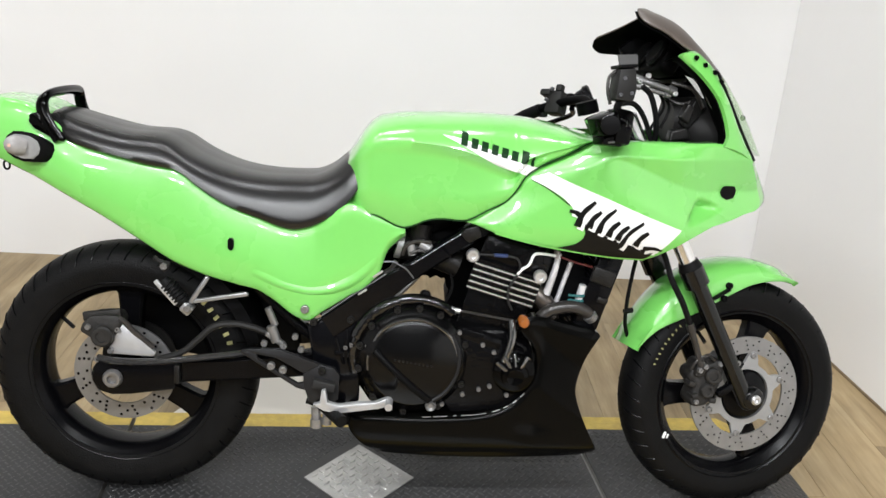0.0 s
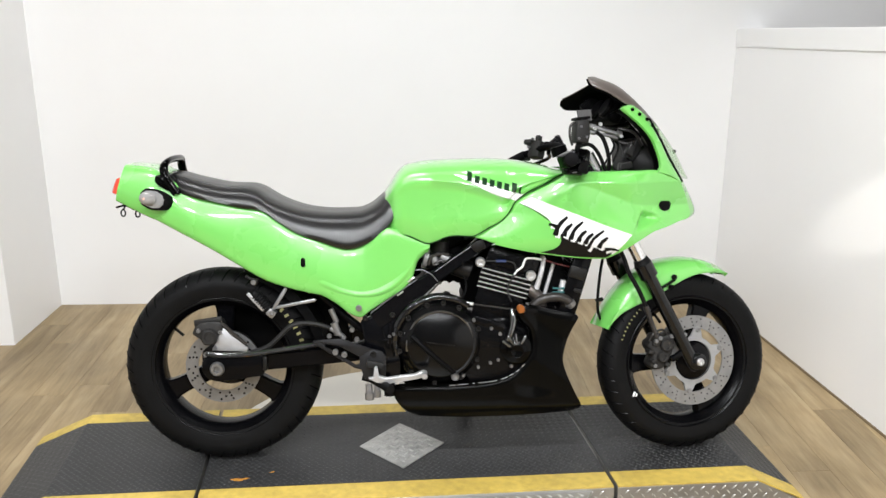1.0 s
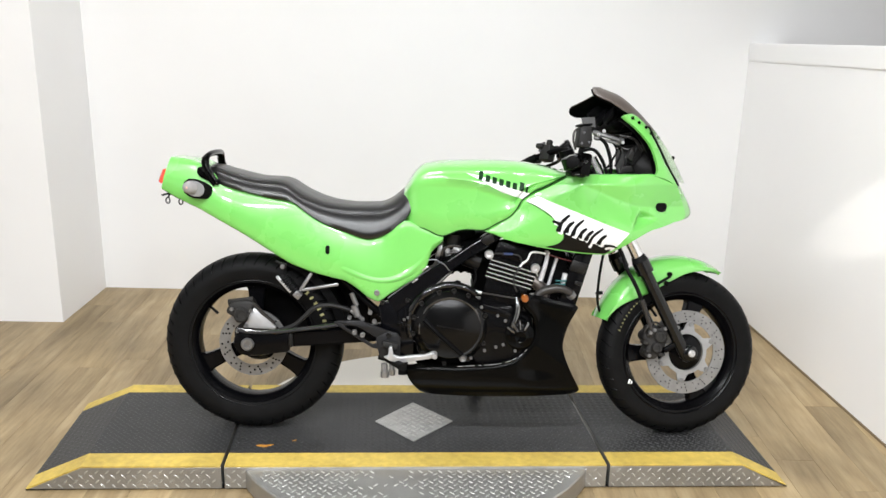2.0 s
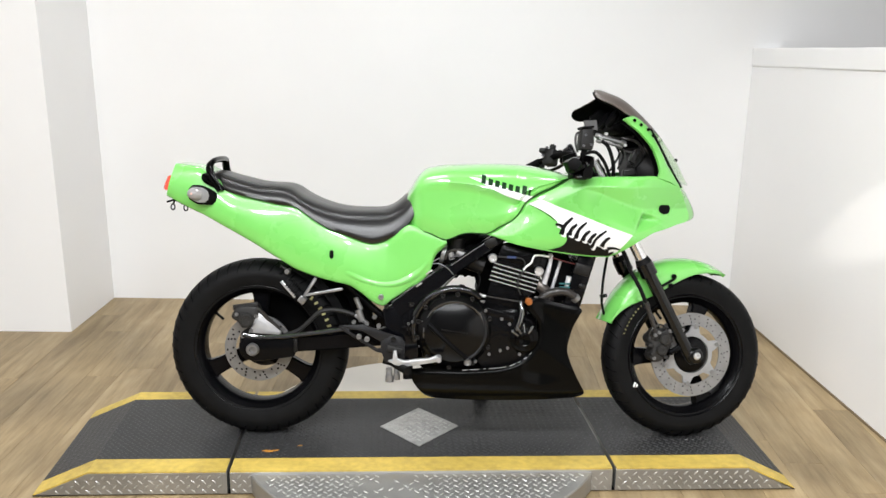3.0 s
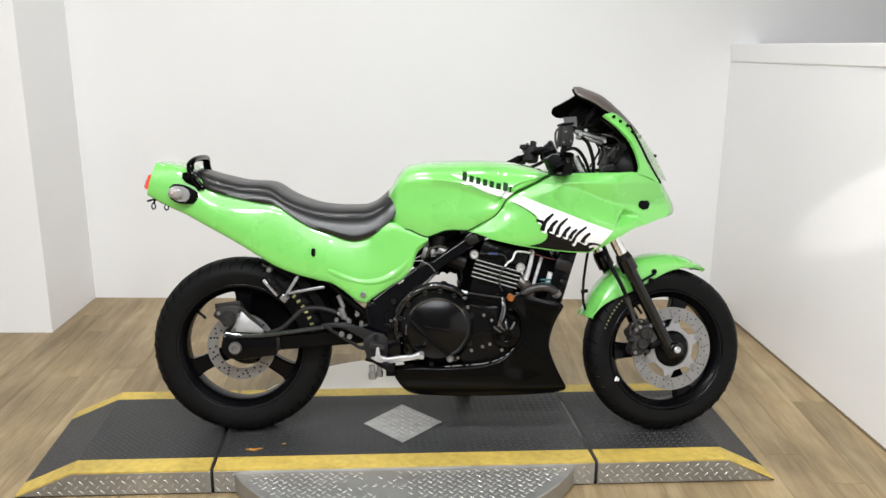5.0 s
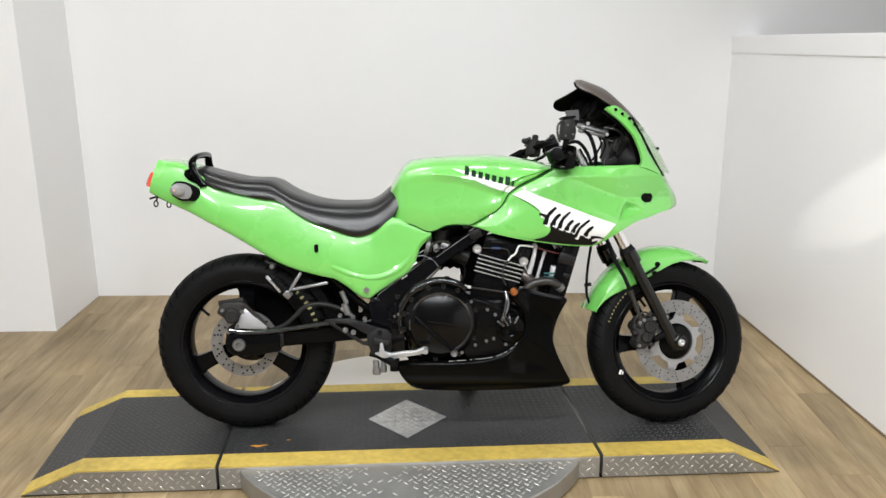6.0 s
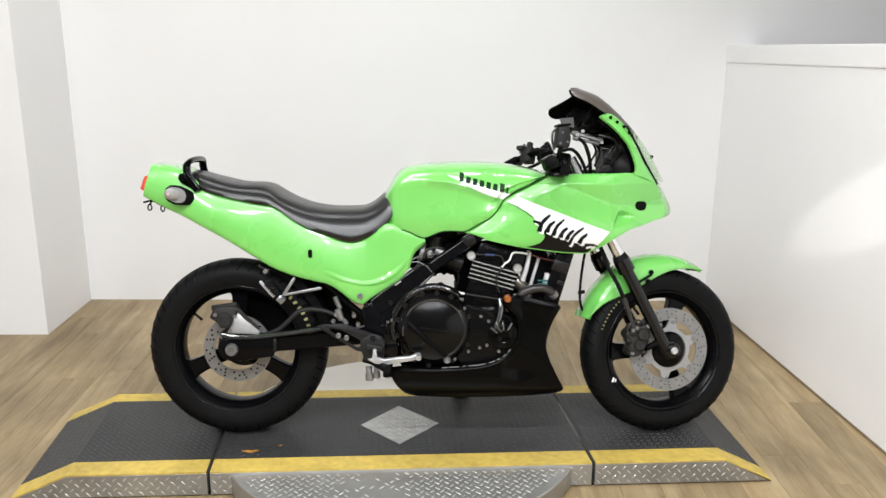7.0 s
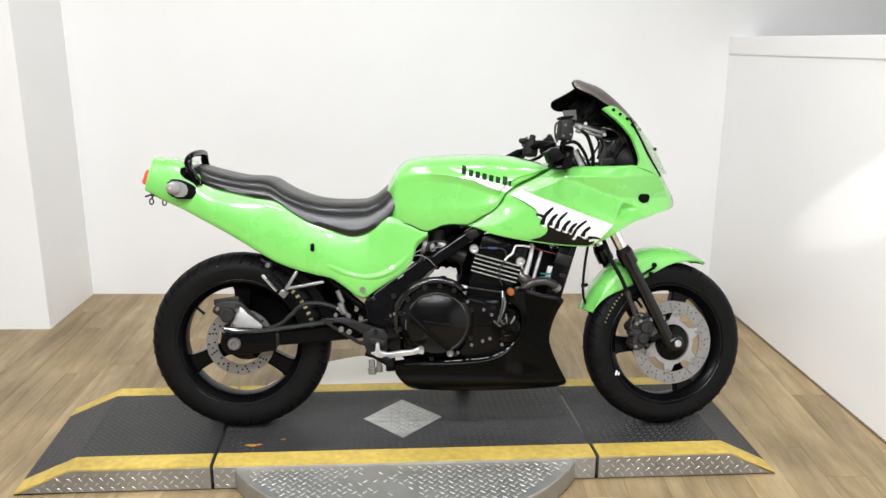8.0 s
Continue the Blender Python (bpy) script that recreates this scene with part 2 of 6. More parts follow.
def table(*pairs):
    """A function of x that runs smoothly through the pairs (x, value)."""
    xs, ys = np.array([p[0] for p in pairs], float), np.array([p[1] for p in pairs], float)
    m = np.gradient(ys, xs)

    def f(x):
        x = min(max(x, xs[0]), xs[-1])
        i = min(max(int(np.searchsorted(xs, x)) - 1, 0), len(xs) - 2)
        h = xs[i + 1] - xs[i]
        t = (x - xs[i]) / h
        lim = 3 * (ys[i + 1] - ys[i]) / h
        a, b = m[i], m[i + 1]
        a, b = (0 if a * lim <= 0 else math.copysign(min(abs(a), abs(lim)), lim)), (0 if b * lim <= 0 else math.copysign(min(abs(b), abs(lim)), lim))
        return float((1 + 2 * t) * (1 - t) ** 2 * ys[i] + t * (1 - t) ** 2 * h * a + t * t * (3 - 2 * t) * ys[i + 1] + t * t * (t - 1) * h * b)
    return f


def skin(bm, rings, closed=True, caps=True):
    """Faces between rings of points with the same count."""
    vs = [[bm.verts.new(p) for p in r] for r in rings]
    n = len(vs[0])
    for a, b in zip(vs, vs[1:]):
        for k in range(n if closed else n - 1):
            bm.faces.new((a[k], a[(k + 1) % n], b[(k + 1) % n], b[k]))
    if caps and closed:
        bm.faces.new(vs[0][::-1])
        bm.faces.new(vs[-1])
    return vs


def tube(bm, pts, r, n=10, steps=None):
    """A round bar along pts; r is one radius or one for each end."""
    p = spline(pts, steps or (2 if len(pts) == 2 else 6 * len(pts)))
    r0, r1 = r if isinstance(r, tuple) else (r, r)
    up, rings = None, []
    for i in range(len(p)):
        d = p[min(i + 1, len(p) - 1)] - p[max(i - 1, 0)]
        d /= np.linalg.norm(d)
        if up is None:
            up = np.cross(d, [0.31, 0.9, 0.2])
        side = np.cross(d, up)
        side /= np.linalg.norm(side)
        up = np.cross(side, d)
        rad = r0 + (r1 - r0) * i / (len(p) - 1)
        rings.append([p[i] + rad * (math.cos(a) * side + math.sin(a) * up) for a in (2 * math.pi * k / n for k in range(n))])
    skin(bm, rings)


def turned(bm, a, b, prof, n=16):
    """One round body along the line a to b; prof holds (way along, radius)."""
    a, b = np.array(a, float), np.array(b, float)
    d = (b - a) / np.linalg.norm(b - a)
    s = np.cross(d, [0.31, 0.9, 0.2])
    s /= np.linalg.norm(s)
    u = np.cross(s, d)
    skin(bm, [[a + (b - a) * t + r * (math.cos(k) * s + math.sin(k) * u) for k in (2 * math.pi * j / n for j in range(n))] for t, r in prof])


def lathe(bm, prof, c, n=48, closed=False):
    """Turns a profile of (radius, offset along -y) about an axis along y through c = (x, y, z)."""
    rings = []
    for k in range(n):
        a = 2 * math.pi * k / n
        rings.append([(c[0] + r * math.cos(a), c[1] - o, c[2] + r * math.sin(a)) for r, o in prof])
    rings.append(rings[0])
    vs = [[bm.verts.new(p) for p in r] for r in rings[:-1]]
    m = len(prof)
    for k in range(n):
        a, b = vs[k], vs[(k + 1) % n]
        for j in range(m if closed else m - 1):
            j2 = (j + 1) % m
            bm.faces.new((a[j], a[j2], b[j2], b[j]))
    if not closed:
        bm.faces.new([v[0] for v in vs])
        bm.faces.new([v[-1] for v in vs][::-1])


def plate(bm, outline, y0, y1, bevel=0.0, segments=2):
    """A slab whose side outline is (x, z) points, from depth y0 to y1."""
    a = [bm.verts.new((x, y0, z)) for x, z in outline]
    f = bm.faces.new(a)
    g = bmesh.ops.extrude_face_region(bm, geom=[f])
    moved = [v for v in g["geom"] if isinstance(v, bmesh.types.BMVert)]
    bmesh.ops.translate(bm, verts=moved, vec=(0, y1 - y0, 0))
    if bevel:
        fs = set(moved) | set(a)
        edges = [e for e in bm.edges if e.verts[0] in fs and e.verts[1] in fs]
        bmesh.ops.bevel(bm, geom=edges, offset=bevel, segments=segments, affect="EDGES", profile=0.5)


def box(bm, size, m, bevel=0.0, segments=2):
    g = bmesh.ops.create_cube(bm, size=1.0, matrix=m @ Matrix.Diagonal((*size, 1)))
    if bevel:
        edges = {e for v in g["verts"] for e in v.link_edges}
        bmesh.ops.bevel(bm, geom=list(edges), offset=bevel, segments=segments, affect="EDGES", profile=0.5)


def bar(bm, a, b, w, h, bevel=0.003):
    """A rectangular bar from a to b, w wide across and h thick along y."""
    a, b = Vector(a), Vector(b)
    d = b - a
    q = d.to_track_quat("X", "Y").to_matrix().to_4x4()
    box(bm, (d.length, h, w), Matrix.Translation((a + b) / 2) @ q, bevel)


BOLT_MESHES = {}


def bolts(parent, mat, label, spots, r=0.007, h=0.006, m=None, name="bolt"):
    """Round-headed bolts, each an object of its own on one shared mesh."""
    key = (mat.name, r, h)
    if key not in BOLT_MESHES:
        bm = bmesh.new()
        bolt(bm, 0, 0, 0, r, h)
        bmesh.ops.recalc_face_normals(bm, faces=bm.faces)
        me = bpy.data.meshes.new(name)
        bm.to_mesh(me)
        bm.free()
        me.materials.append(mat)
        BOLT_MESHES[key] = me
    for x, y, z in spots:
        ob = new(name, BOLT_MESHES[key])
        ob.parent = parent
        ob.matrix_basis = (m or Matrix()) @ pose(x, y, z)
        tagged(ob, label)


def bolt(bm, x, y, z, r=0.007, h=0.006, n=12):
    lathe(bm, [(r, -0.004), (r, h * 0.7), (r * 0.8, h), (r * 0.45, h), (r * 0.4, h * 0.5)], (x, y, z), n)


def coons(top, bottom, left, right, nu, nv):
    """A grid of points between four curves; left and right run from top to bottom."""
    t, b, l, r = spline(top, nu), spline(bottom, nu), spline(left, nv), spline(right, nv)
    g = np.zeros((nv, nu, t.shape[1]))
    for j in range(nv):
        v = j / (nv - 1)
        for i in range(nu):
            u = i / (nu - 1)
            g[j, i] = (1 - v) * t[i] + v * b[i] + (1 - u) * l[j] + u * r[j] - ((1 - u) * (1 - v) * t[0] + u * (1 - v) * t[-1] + (1 - u) * v * b[0] + u * v * b[-1])
    return g


def panel(bm, grid, width, depth=0.03, roll=0.006, edge=0.02, sides=(-1, 1)):
    """A moulded side panel on a grid of (x, z), at half width(x, z), with rolled edges that turn inwards."""
    nv, nu = grid.shape[:2]
    for s in sides:
        vs = [[None] * nu for _ in range(nv)]
        for j in range(nv):
            for i in range(nu):
                x, z = grid[j, i]
                d = min(np.linalg.norm(grid[j, i] - grid[jj, ii]) for jj, ii in ((0, i), (nv - 1, i), (j, 0), (j, nu - 1)))
                k = max(0.0, 1 - d / edge)
                vs[j][i] = bm.verts.new((x, s * (width(x, z) - roll * k * k), z))
        for j in range(nv - 1):
            for i in range(nu - 1):
                bm.faces.new((vs[j][i], vs[j][i + 1], vs[j + 1][i + 1], vs[j + 1][i]))
        rim = [vs[0][i] for i in range(nu)] + [vs[j][-1] for j in range(1, nv)] + [vs[-1][i] for i in range(nu - 2, -1, -1)] + [vs[j][0] for j in range(nv - 2, 0, -1)]
        inner = [bm.verts.new((v.co.x, v.co.y - s * depth, v.co.z)) for v in rim]
        for k in range(len(rim)):
            k2 = (k + 1) % len(rim)
            bm.faces.new((rim[k], rim[k2], inner[k2], inner[k]))


def decal(bm, grid, width, lift=0.0012, sides=(-1,)):
    nv, nu = grid.shape[:2]
    for s in sides:
        vs = [[bm.verts.new((x, s * (width(x, z) + lift), z)) for x, z in row] for row in grid]
        for j in range(nv - 1):
            for i in range(nu - 1):
                bm.faces.new((vs[j][i], vs[j][i + 1], vs[j + 1][i + 1], vs[j + 1][i]))


# ---- the room ----
def wall_slab(name, a, b, z0, z1, thick, mat, label):
    """An upright wall from a to b on the plan; it is thick to the left of that way."""
    bm = bmesh.new()
    a, b = Vector((*a, 0)), Vector((*b, 0))
    d = (b - a).normalized()
    n = Vector((-d.y, d.x, 0)) * thick
    low = [bm.verts.new(v + Vector((0, 0, z0))) for v in (a, b, b + n, a + n)]
    high = [bm.verts.new(v + Vector((0, 0, z1))) for v in (a, b, b + n, a + n)]
    bm.faces.new(low[::-1])
    bm.faces.new(high)
    for k in range(4):
        bm.faces.new((low[k], low[(k + 1) % 4], high[(k + 1) % 4], high[k]))
    return tagged(part(name, bm, mat, smooth=0), label, "wall", kind="structure")


BACK_L = (-1.03, 1.605)
TOP = 3.0
wall_slab("wall_back", (5.2, 1.316), BACK_L, 0.0, TOP, -0.12, WALL, "plain white painted back wall behind the motorcycle")
wall_slab("wall_pier_side", BACK_L, (-1.064, 1.112), 0.0, TOP, -0.12, WALL, "white side of a projecting wall pier")
wall_slab("wall_pier_front", (-1.066, 1.11), (-3.2, 1.19), 0.0, TOP, -0.12, WALL, "white front of a projecting wall pier")
# unseen wall, its pale grey set to bounce light onto the partition
wall_slab("wall_left", (-3.2, 1.3), (-3.2, -5.2), 0.0, TOP, 0.12, BOUNCE_WALL, "unseen side wall, pale grey to bounce light onto the partition")
# unseen wall behind the camera, toned dark so black parts mirror little
wall_slab("wall_rear", (-3.2, -5.2), (5.2, -5.2), 0.0, TOP, -0.12, REAR_WALL, "unseen rear wall, kept dark grey to limit fill and reflections")
wall_slab("wall_far", (5.2, -5.2), (5.2, 1.35), 0.0, TOP, -0.12, FAR_WALL, "grey wall beyond the low partition")

# the low partition: a glossy panel with a capping board that runs slightly uphill
bm = bmesh.new()
prof_a, prof_b = (2.125, 1.456, 1.207), (2.357, -5.18, 1.207 + 0.046 * 6.636)
q = [[bm.verts.new((x, y, z)) for x, z in ((px, 0), (px + 0.12, 0), (px + 0.12, h), (px, h))] for px, y, h in (prof_a, prof_b)]
for k in range(4):
    bm.faces.new((q[0][k], q[0][(k + 1) % 4], q[1][(k + 1) % 4], q[1][k]))
bm.faces.new(q[0][::-1])
bm.faces.new(q[1])
tagged(part("wall_partition", bm, GLOSS_WALL, smooth=0), "low glossy white partition panel with a capping board", "wall", kind="structure")
bm = bmesh.new()
q = [[bm.verts.new((px + x, y, z)) for x, z in ((-0.006, h), (0.126, h), (0.126, h + 0.083), (-0.006, h + 0.083))] for px, y, h in (prof_a, prof_b)]
for k in range(4):
    bm.faces.new((q[0][k], q[0][(k + 1) % 4], q[1][(k + 1) % 4], q[1][k]))
bm.faces.new(q[0][::-1])
bm.faces.new(q[1])
bmesh.ops.bevel(bm, geom=bm.edges[:], offset=0.004, segments=2, affect="EDGES")
tagged(part("trim", bm, WALL, smooth=30), "white capping board along the partition's top", "trim", kind="structure")

# dark brown strip added to draw the gap line where partition meets floor
bm = bmesh.new()
q = [[bm.verts.new((px + x, y, z)) for x, z in ((-0.004, 0.0), (0.002, 0.0), (0.002, 0.009), (-0.004, 0.009))] for px, y, h in (prof_a, prof_b)]
for k in range(4):
    bm.faces.new((q[0][k], q[0][(k + 1) % 4], q[1][(k + 1) % 4], q[1][k]))
bm.faces.new(q[0][::-1])
bm.faces.new(q[1])
tagged(part("foot_gap_line", bm, JOINT, smooth=0), "thin dark brown strip added as the gap line at the partition's foot", "trim", kind="structure")
# the ceiling stays out of view; its dark grey holds back fill light
bm = bmesh.new()
box(bm, (8.4, 6.9, 0.1), pose(1.0, -1.87, TOP + 0.05))
tagged(part("ceiling", bm, CEIL, smooth=0), "unseen ceiling, dark grey to hold back fill light", "ceiling", kind="structure")


def ceiling_light(x, y, watts):
    """A small round downlight under the ceiling."""
    lamp = thing("ceiling_light", "small round white downlight under the ceiling", "ceiling light", pose(x, y, TOP - 0.03), "ceiling lights")
    bm = bmesh.new()
    lathe(bm, [(0.12, -0.03), (0.13, 0.02), (0.128, 0.028), (0.114, 0.028), (0.11, 0.012)], (0, 0, 0), 28)
    bmesh.ops.transform(bm, matrix=pose(0, 0, 0, 90), verts=bm.verts)
    part("light_frame", bm, WALL, lamp)
    bm = bmesh.new()
    lathe(bm, [(0.11, 0.0), (0.11, 0.016)], (0, 0, 0), 28)
    bmesh.ops.transform(bm, matrix=pose(0, 0, 0, 90), verts=bm.verts)
    part("diffuser", bm, LAMP_GLOW, lamp, "glowing white diffuser")
    data = bpy.data.lights.new("downlight_lamp", "AREA")
    data.shape, data.size, data.energy, data.color = "DISK", 0.22, watts, LAMP_COLOUR
    ob = new("downlight_lamp", data)
    ob.matrix_basis = pose(x, y, TOP - 0.075)
    return lamp


LAMP_GLOW = bpy.data.materials.new("lamp_diffuser")
LAMP_GLOW.use_nodes = True
LAMP_GLOW.node_tree.nodes["Principled BSDF"].inputs["Emission Color"].default_value = (1, 0.98, 0.96, 1)
LAMP_GLOW.node_tree.nodes["Principled BSDF"].inputs["Emission Strength"].default_value = 12.0
for lx, ly, w in LIGHTS:
    ceiling_light(lx, ly, w)


def wall_spot(x, y, target):
    """A small ceiling spotlight aimed at the partition."""
    lamp = thing("spotlight", "small black ceiling spotlight aimed at the partition", "spotlight", look((x, y, TOP - 0.14), target))
    bm = bmesh.new()
    lathe(bm, [(0.03, -0.07), (0.045, -0.06), (0.05, 0.05), (0.046, 0.052), (0.04, 0.0)], (0, 0, 0), 20)
    bmesh.ops.transform(bm, matrix=pose(0, 0, 0, 90), verts=bm.verts)
    part("spot_case", bm, DARK_WALL, lamp)
    bm = bmesh.new()
    tube(bm, [(0, 0, 0), (0, 0, 0.2)], 0.012, 8)
    stem = part("stem", bm, DARK_WALL, lamp)
    stem.matrix_basis = Matrix.Translation((0, 0, 0)) @ look((x, y, TOP - 0.14), target).to_3x3().inverted().to_4x4()
    data = bpy.data.lights.new("spot_lamp", "SPOT")
    data.energy, data.spot_size, data.spot_blend, data.shadow_soft_size, data.color = SPOT_WATTS, radians(3.9), 0.5, 0.02, (1.0, 0.96, 0.9)
    ob = new("spot_lamp", data)
    ob.matrix_basis = look((x, y, TOP - 0.14), target) @ pose(0, 0, -0.075)


wall_spot(1.35, -3.9, (2.17, 0.0, 0.86))

# ---- the display turntable ----
H = 0.08


def lug_field(bm, spots, length, width, height, place):
    """Raised lozenges of tread plate: spots are (u, v, turn), place maps (u, v, lift) to a point."""
    for u, v, turn in spots:
        c, s = math.cos(turn), math.sin(turn)
        ring = []
        for a, b in ((-length, 0), (-0.25 * length, -width), (0.25 * length, -width), (length, 0), (0.25 * length, width), (-0.25 * length, width)):
            ring.append((u + a * c - b * s, v + a * s + b * c))
        base = [bm.verts.new(place(x, y, 0.0)) for x, y in ring]
        ridge = [bm.verts.new(place(u + k * length * 0.6 * c, v + k * length * 0.6 * s, height)) for k in (-1, 1)]
        bm.faces.new((base[0], base[1], ridge[0]))
        bm.faces.new((base[1], base[2], ridge[1], ridge[0]))
        bm.faces.new((base[2], base[3], ridge[1]))
        bm.faces.new((base[3], base[4], ridge[1]))
        bm.faces.new((base[4], base[5], ridge[0], ridge[1]))
        bm.faces.new((base[5], base[0], ridge[0]))


def lug_spots(x0, x1, y0, y1, pitch, keep=lambda x, y: True):
    spots, j = [], 0
    y = y0
    while y <= y1:
        i, x = 0, x0 + (pitch / 2 if j % 2 else 0)
        while x <= x1:
            if keep(x, y):
                spots.append((x, y, radians(45 if j % 2 else -45)))
            x += pitch
            i += 1
        y += pitch / 2
        j += 1
    return spots


Y_FRONT, Y_BACK = -0.305, 0.268
turntable = thing("display_turntable", "low round tread-plate turntable carrying a black and yellow ramp platform", "turntable", pose(0, 0, 0))
DISC_C, DISC_R = (0.54, -0.02), 0.6
bm = bmesh.new()
rings = []
for r, z in ((DISC_R - 0.004, 0.004), (DISC_R, 0.008), (DISC_R, 0.066), (DISC_R - 0.003, 0.07), (0.05, 0.07)):
    rings.append([(DISC_C[0] + r * math.cos(a), DISC_C[1] + r * math.sin(a), z) for a in (2 * math.pi * k / 96 for k in range(96))])
skin(bm, rings)
disc = part("round_base", bm, TREAD_ALU, turntable, "round aluminium tread-plate base", smooth=30)
bm = bmesh.new()
worn = random.Random(3)
spots = lug_spots(-0.08, 1.16, -0.62, 0.58, 0.03, lambda x, y: worn.random() < clamp(abs(x - 0.46) / 0.17, 0.12, 1.0) and (x - DISC_C[0]) ** 2 + (y - DISC_C[1]) ** 2 < 0.578 ** 2 and y < Y_FRONT - 0.005)
lug_field(bm, spots, 0.011, 0.0032, 0.0016, lambda x, y, h: (x, y, 0.07 + h))
tagged(part("tread_lug", bm, TREAD_LUG, disc, "bright worn tread lugs", smooth=0), kind="stuff")


def top_height(x):
    """Height of the platform's top: flat, with a short ramp at each end."""
    if x < -0.482:
        return H - (H - 0.004) * (-0.482 - x) / 0.175
    if x > 1.562:
        return H - (H - 0.004) * (x - 1.562) / 0.155
    return H


skew = table((-0.7, 0.015), (0.0, 0.015), (1.137, 0.066), (1.715, 0.035))


def on_deck(x, y, z):
    """The decks lie a little askew on the turntable."""
    return (x - skew(x) * (y - Y_FRONT), y, z)


def deck(name, xs, label):
    """One length of the platform: a folded plate with side skirts."""
    bm = bmesh.new()
    rings = []
    for x in xs:
        h = top_height(x)
        rings.append([on_deck(x, y, z) for y, z in ((Y_FRONT, 0.006), (Y_FRONT, h - 0.003), (Y_FRONT + 0.003, h), (Y_BACK - 0.003, h), (Y_BACK, h - 0.003), (Y_BACK, 0.006))])
    skin(bm, rings)
    ob = part(name, bm, TREAD_ALU, turntable, label, smooth=30)
    x0, x1 = xs[0] + 0.001, xs[-1] - 0.001
    cut = [x0, *[x for x in xs[1:-1]], x1]
    for y0, y1, mat, nm in ((Y_FRONT, Y_FRONT + 0.078, YELLOW, "edge_stripe"), (Y_BACK - 0.062, Y_BACK, YELLOW, "edge_stripe"), (Y_FRONT + 0.0785, Y_BACK - 0.0625, MAT_BLACK, "tread_surface")):
        bm = bmesh.new()
        skin(bm, [[on_deck(x, y, top_height(x) + d) for y, d in ((y0, -0.002), (y0, 0.0035), (y1, 0.0035), (y1, -0.002))] for x in cut])
        part(nm, bm, mat, ob, "painted yellow edge stripe" if mat == YELLOW else "black tread plate", smooth=0)
    return ob


deck_l = deck("deck", [-0.655, -0.482, -0.062], "ramped end deck")
deck_m = deck("deck", [-0.052, 0.54, 1.132], "middle deck")
deck_r = deck("deck", [1.143, 1.562, 1.715], "ramped end deck")
DIAMOND = ((0.4, -0.02), (0.53, -0.16), (0.665, -0.02), (0.53, 0.12))


def in_diamond(x, y, m=0.0):
    return abs(x - 0.532) / (0.132 + m) + abs(y + 0.02) / (0.14 + m) < 1


for ob, x0, x1 in ((deck_l, -0.645, -0.07), (deck_m, -0.04, 1.125), (deck_r, 1.155, 1.705)):
    bm = bmesh.new()
    low = ob is deck_l
    lug_field(bm, lug_spots(x0, x1, Y_FRONT + 0.09, Y_BACK - 0.072, 0.0225, lambda x, y: not in_diamond(x, y, 0.02)), 0.0085, 0.0026, 0.0008 if low else 0.0016,
              lambda x, y, h: on_deck(x, y, top_height(x) + 0.0035 + h))
    tagged(part("tread_lug", bm, MAT_LUG, ob, "small worn black tread lugs", smooth=0), kind="stuff")
    # lugs of the folded skirt towards the camera side
    bm = bmesh.new()
    spots = [(u, v, t) for u, v, t in lug_spots(x0, x1, 0.015, 0.074, 0.032) if v < top_height(u) - 0.012]
    lug_field(bm, spots, 0.0095, 0.0028, 0.0015, lambda x, v, h: (x, Y_FRONT - h, v))
    tagged(part("tread_lug", bm, TREAD_LUG, ob, "bright tread lugs of the skirt", smooth=0), kind="stuff")
bm = bmesh.new()
f = bm.faces.new([bm.verts.new((x, y, H + 0.0035)) for x, y in DIAMOND])
g = bmesh.ops.extrude_face_region(bm, geom=[f])
bmesh.ops.translate(bm, verts=[v for v in g["geom"] if isinstance(v, bmesh.types.BMVert)], vec=(0, 0, 0.003))
inlay = part("diamond_plate", bm, INLAY_ALU, turntable, "diamond-shaped bare aluminium tread plate", smooth=0)
bm = bmesh.new()
lug_field(bm, lug_spots(0.41, 0.66, -0.15, 0.11, 0.03, lambda x, y: in_diamond(x, y, -0.014)), 0.0115, 0.0034, 0.0019, lambda x, y, h: (x, y, H + 0.0065 + h))
tagged(part("tread_lug", bm, TREAD_LUG, inlay, "bright tread lugs", smooth=0), kind="stuff")
# cream plate over the rear part of the round base, with overexposed glare as its colour
bm = bmesh.new()
y_cut = Y_BACK + 0.004
a0 = math.asin((y_cut - DISC_C[1]) / (DISC_R - 0.002))
arc = [(DISC_C[0] + (DISC_R - 0.002) * math.cos(a), DISC_C[1] + (DISC_R - 0.002) * math.sin(a)) for a in np.linspace(a0, math.pi - a0, 40)]
skin(bm, [[(x, y, z) for x, y in arc] for z in (0.069, 0.0735)])
part("rear_plate", bm, GLARE_CREAM, disc, "rear of the base, overexposed glare painted as a cream plate", smooth=0)
# dark underlay put in as the shade of the thin gap along the floor
bm = bmesh.new()
box(bm, (2.33, 0.56, 0.006), pose(0.53, -0.018, 0.0035))
part("floor_gap_shade", bm, RUBBER, turntable, "dark underlay put in as shade of the gap along the floor", smooth=0)
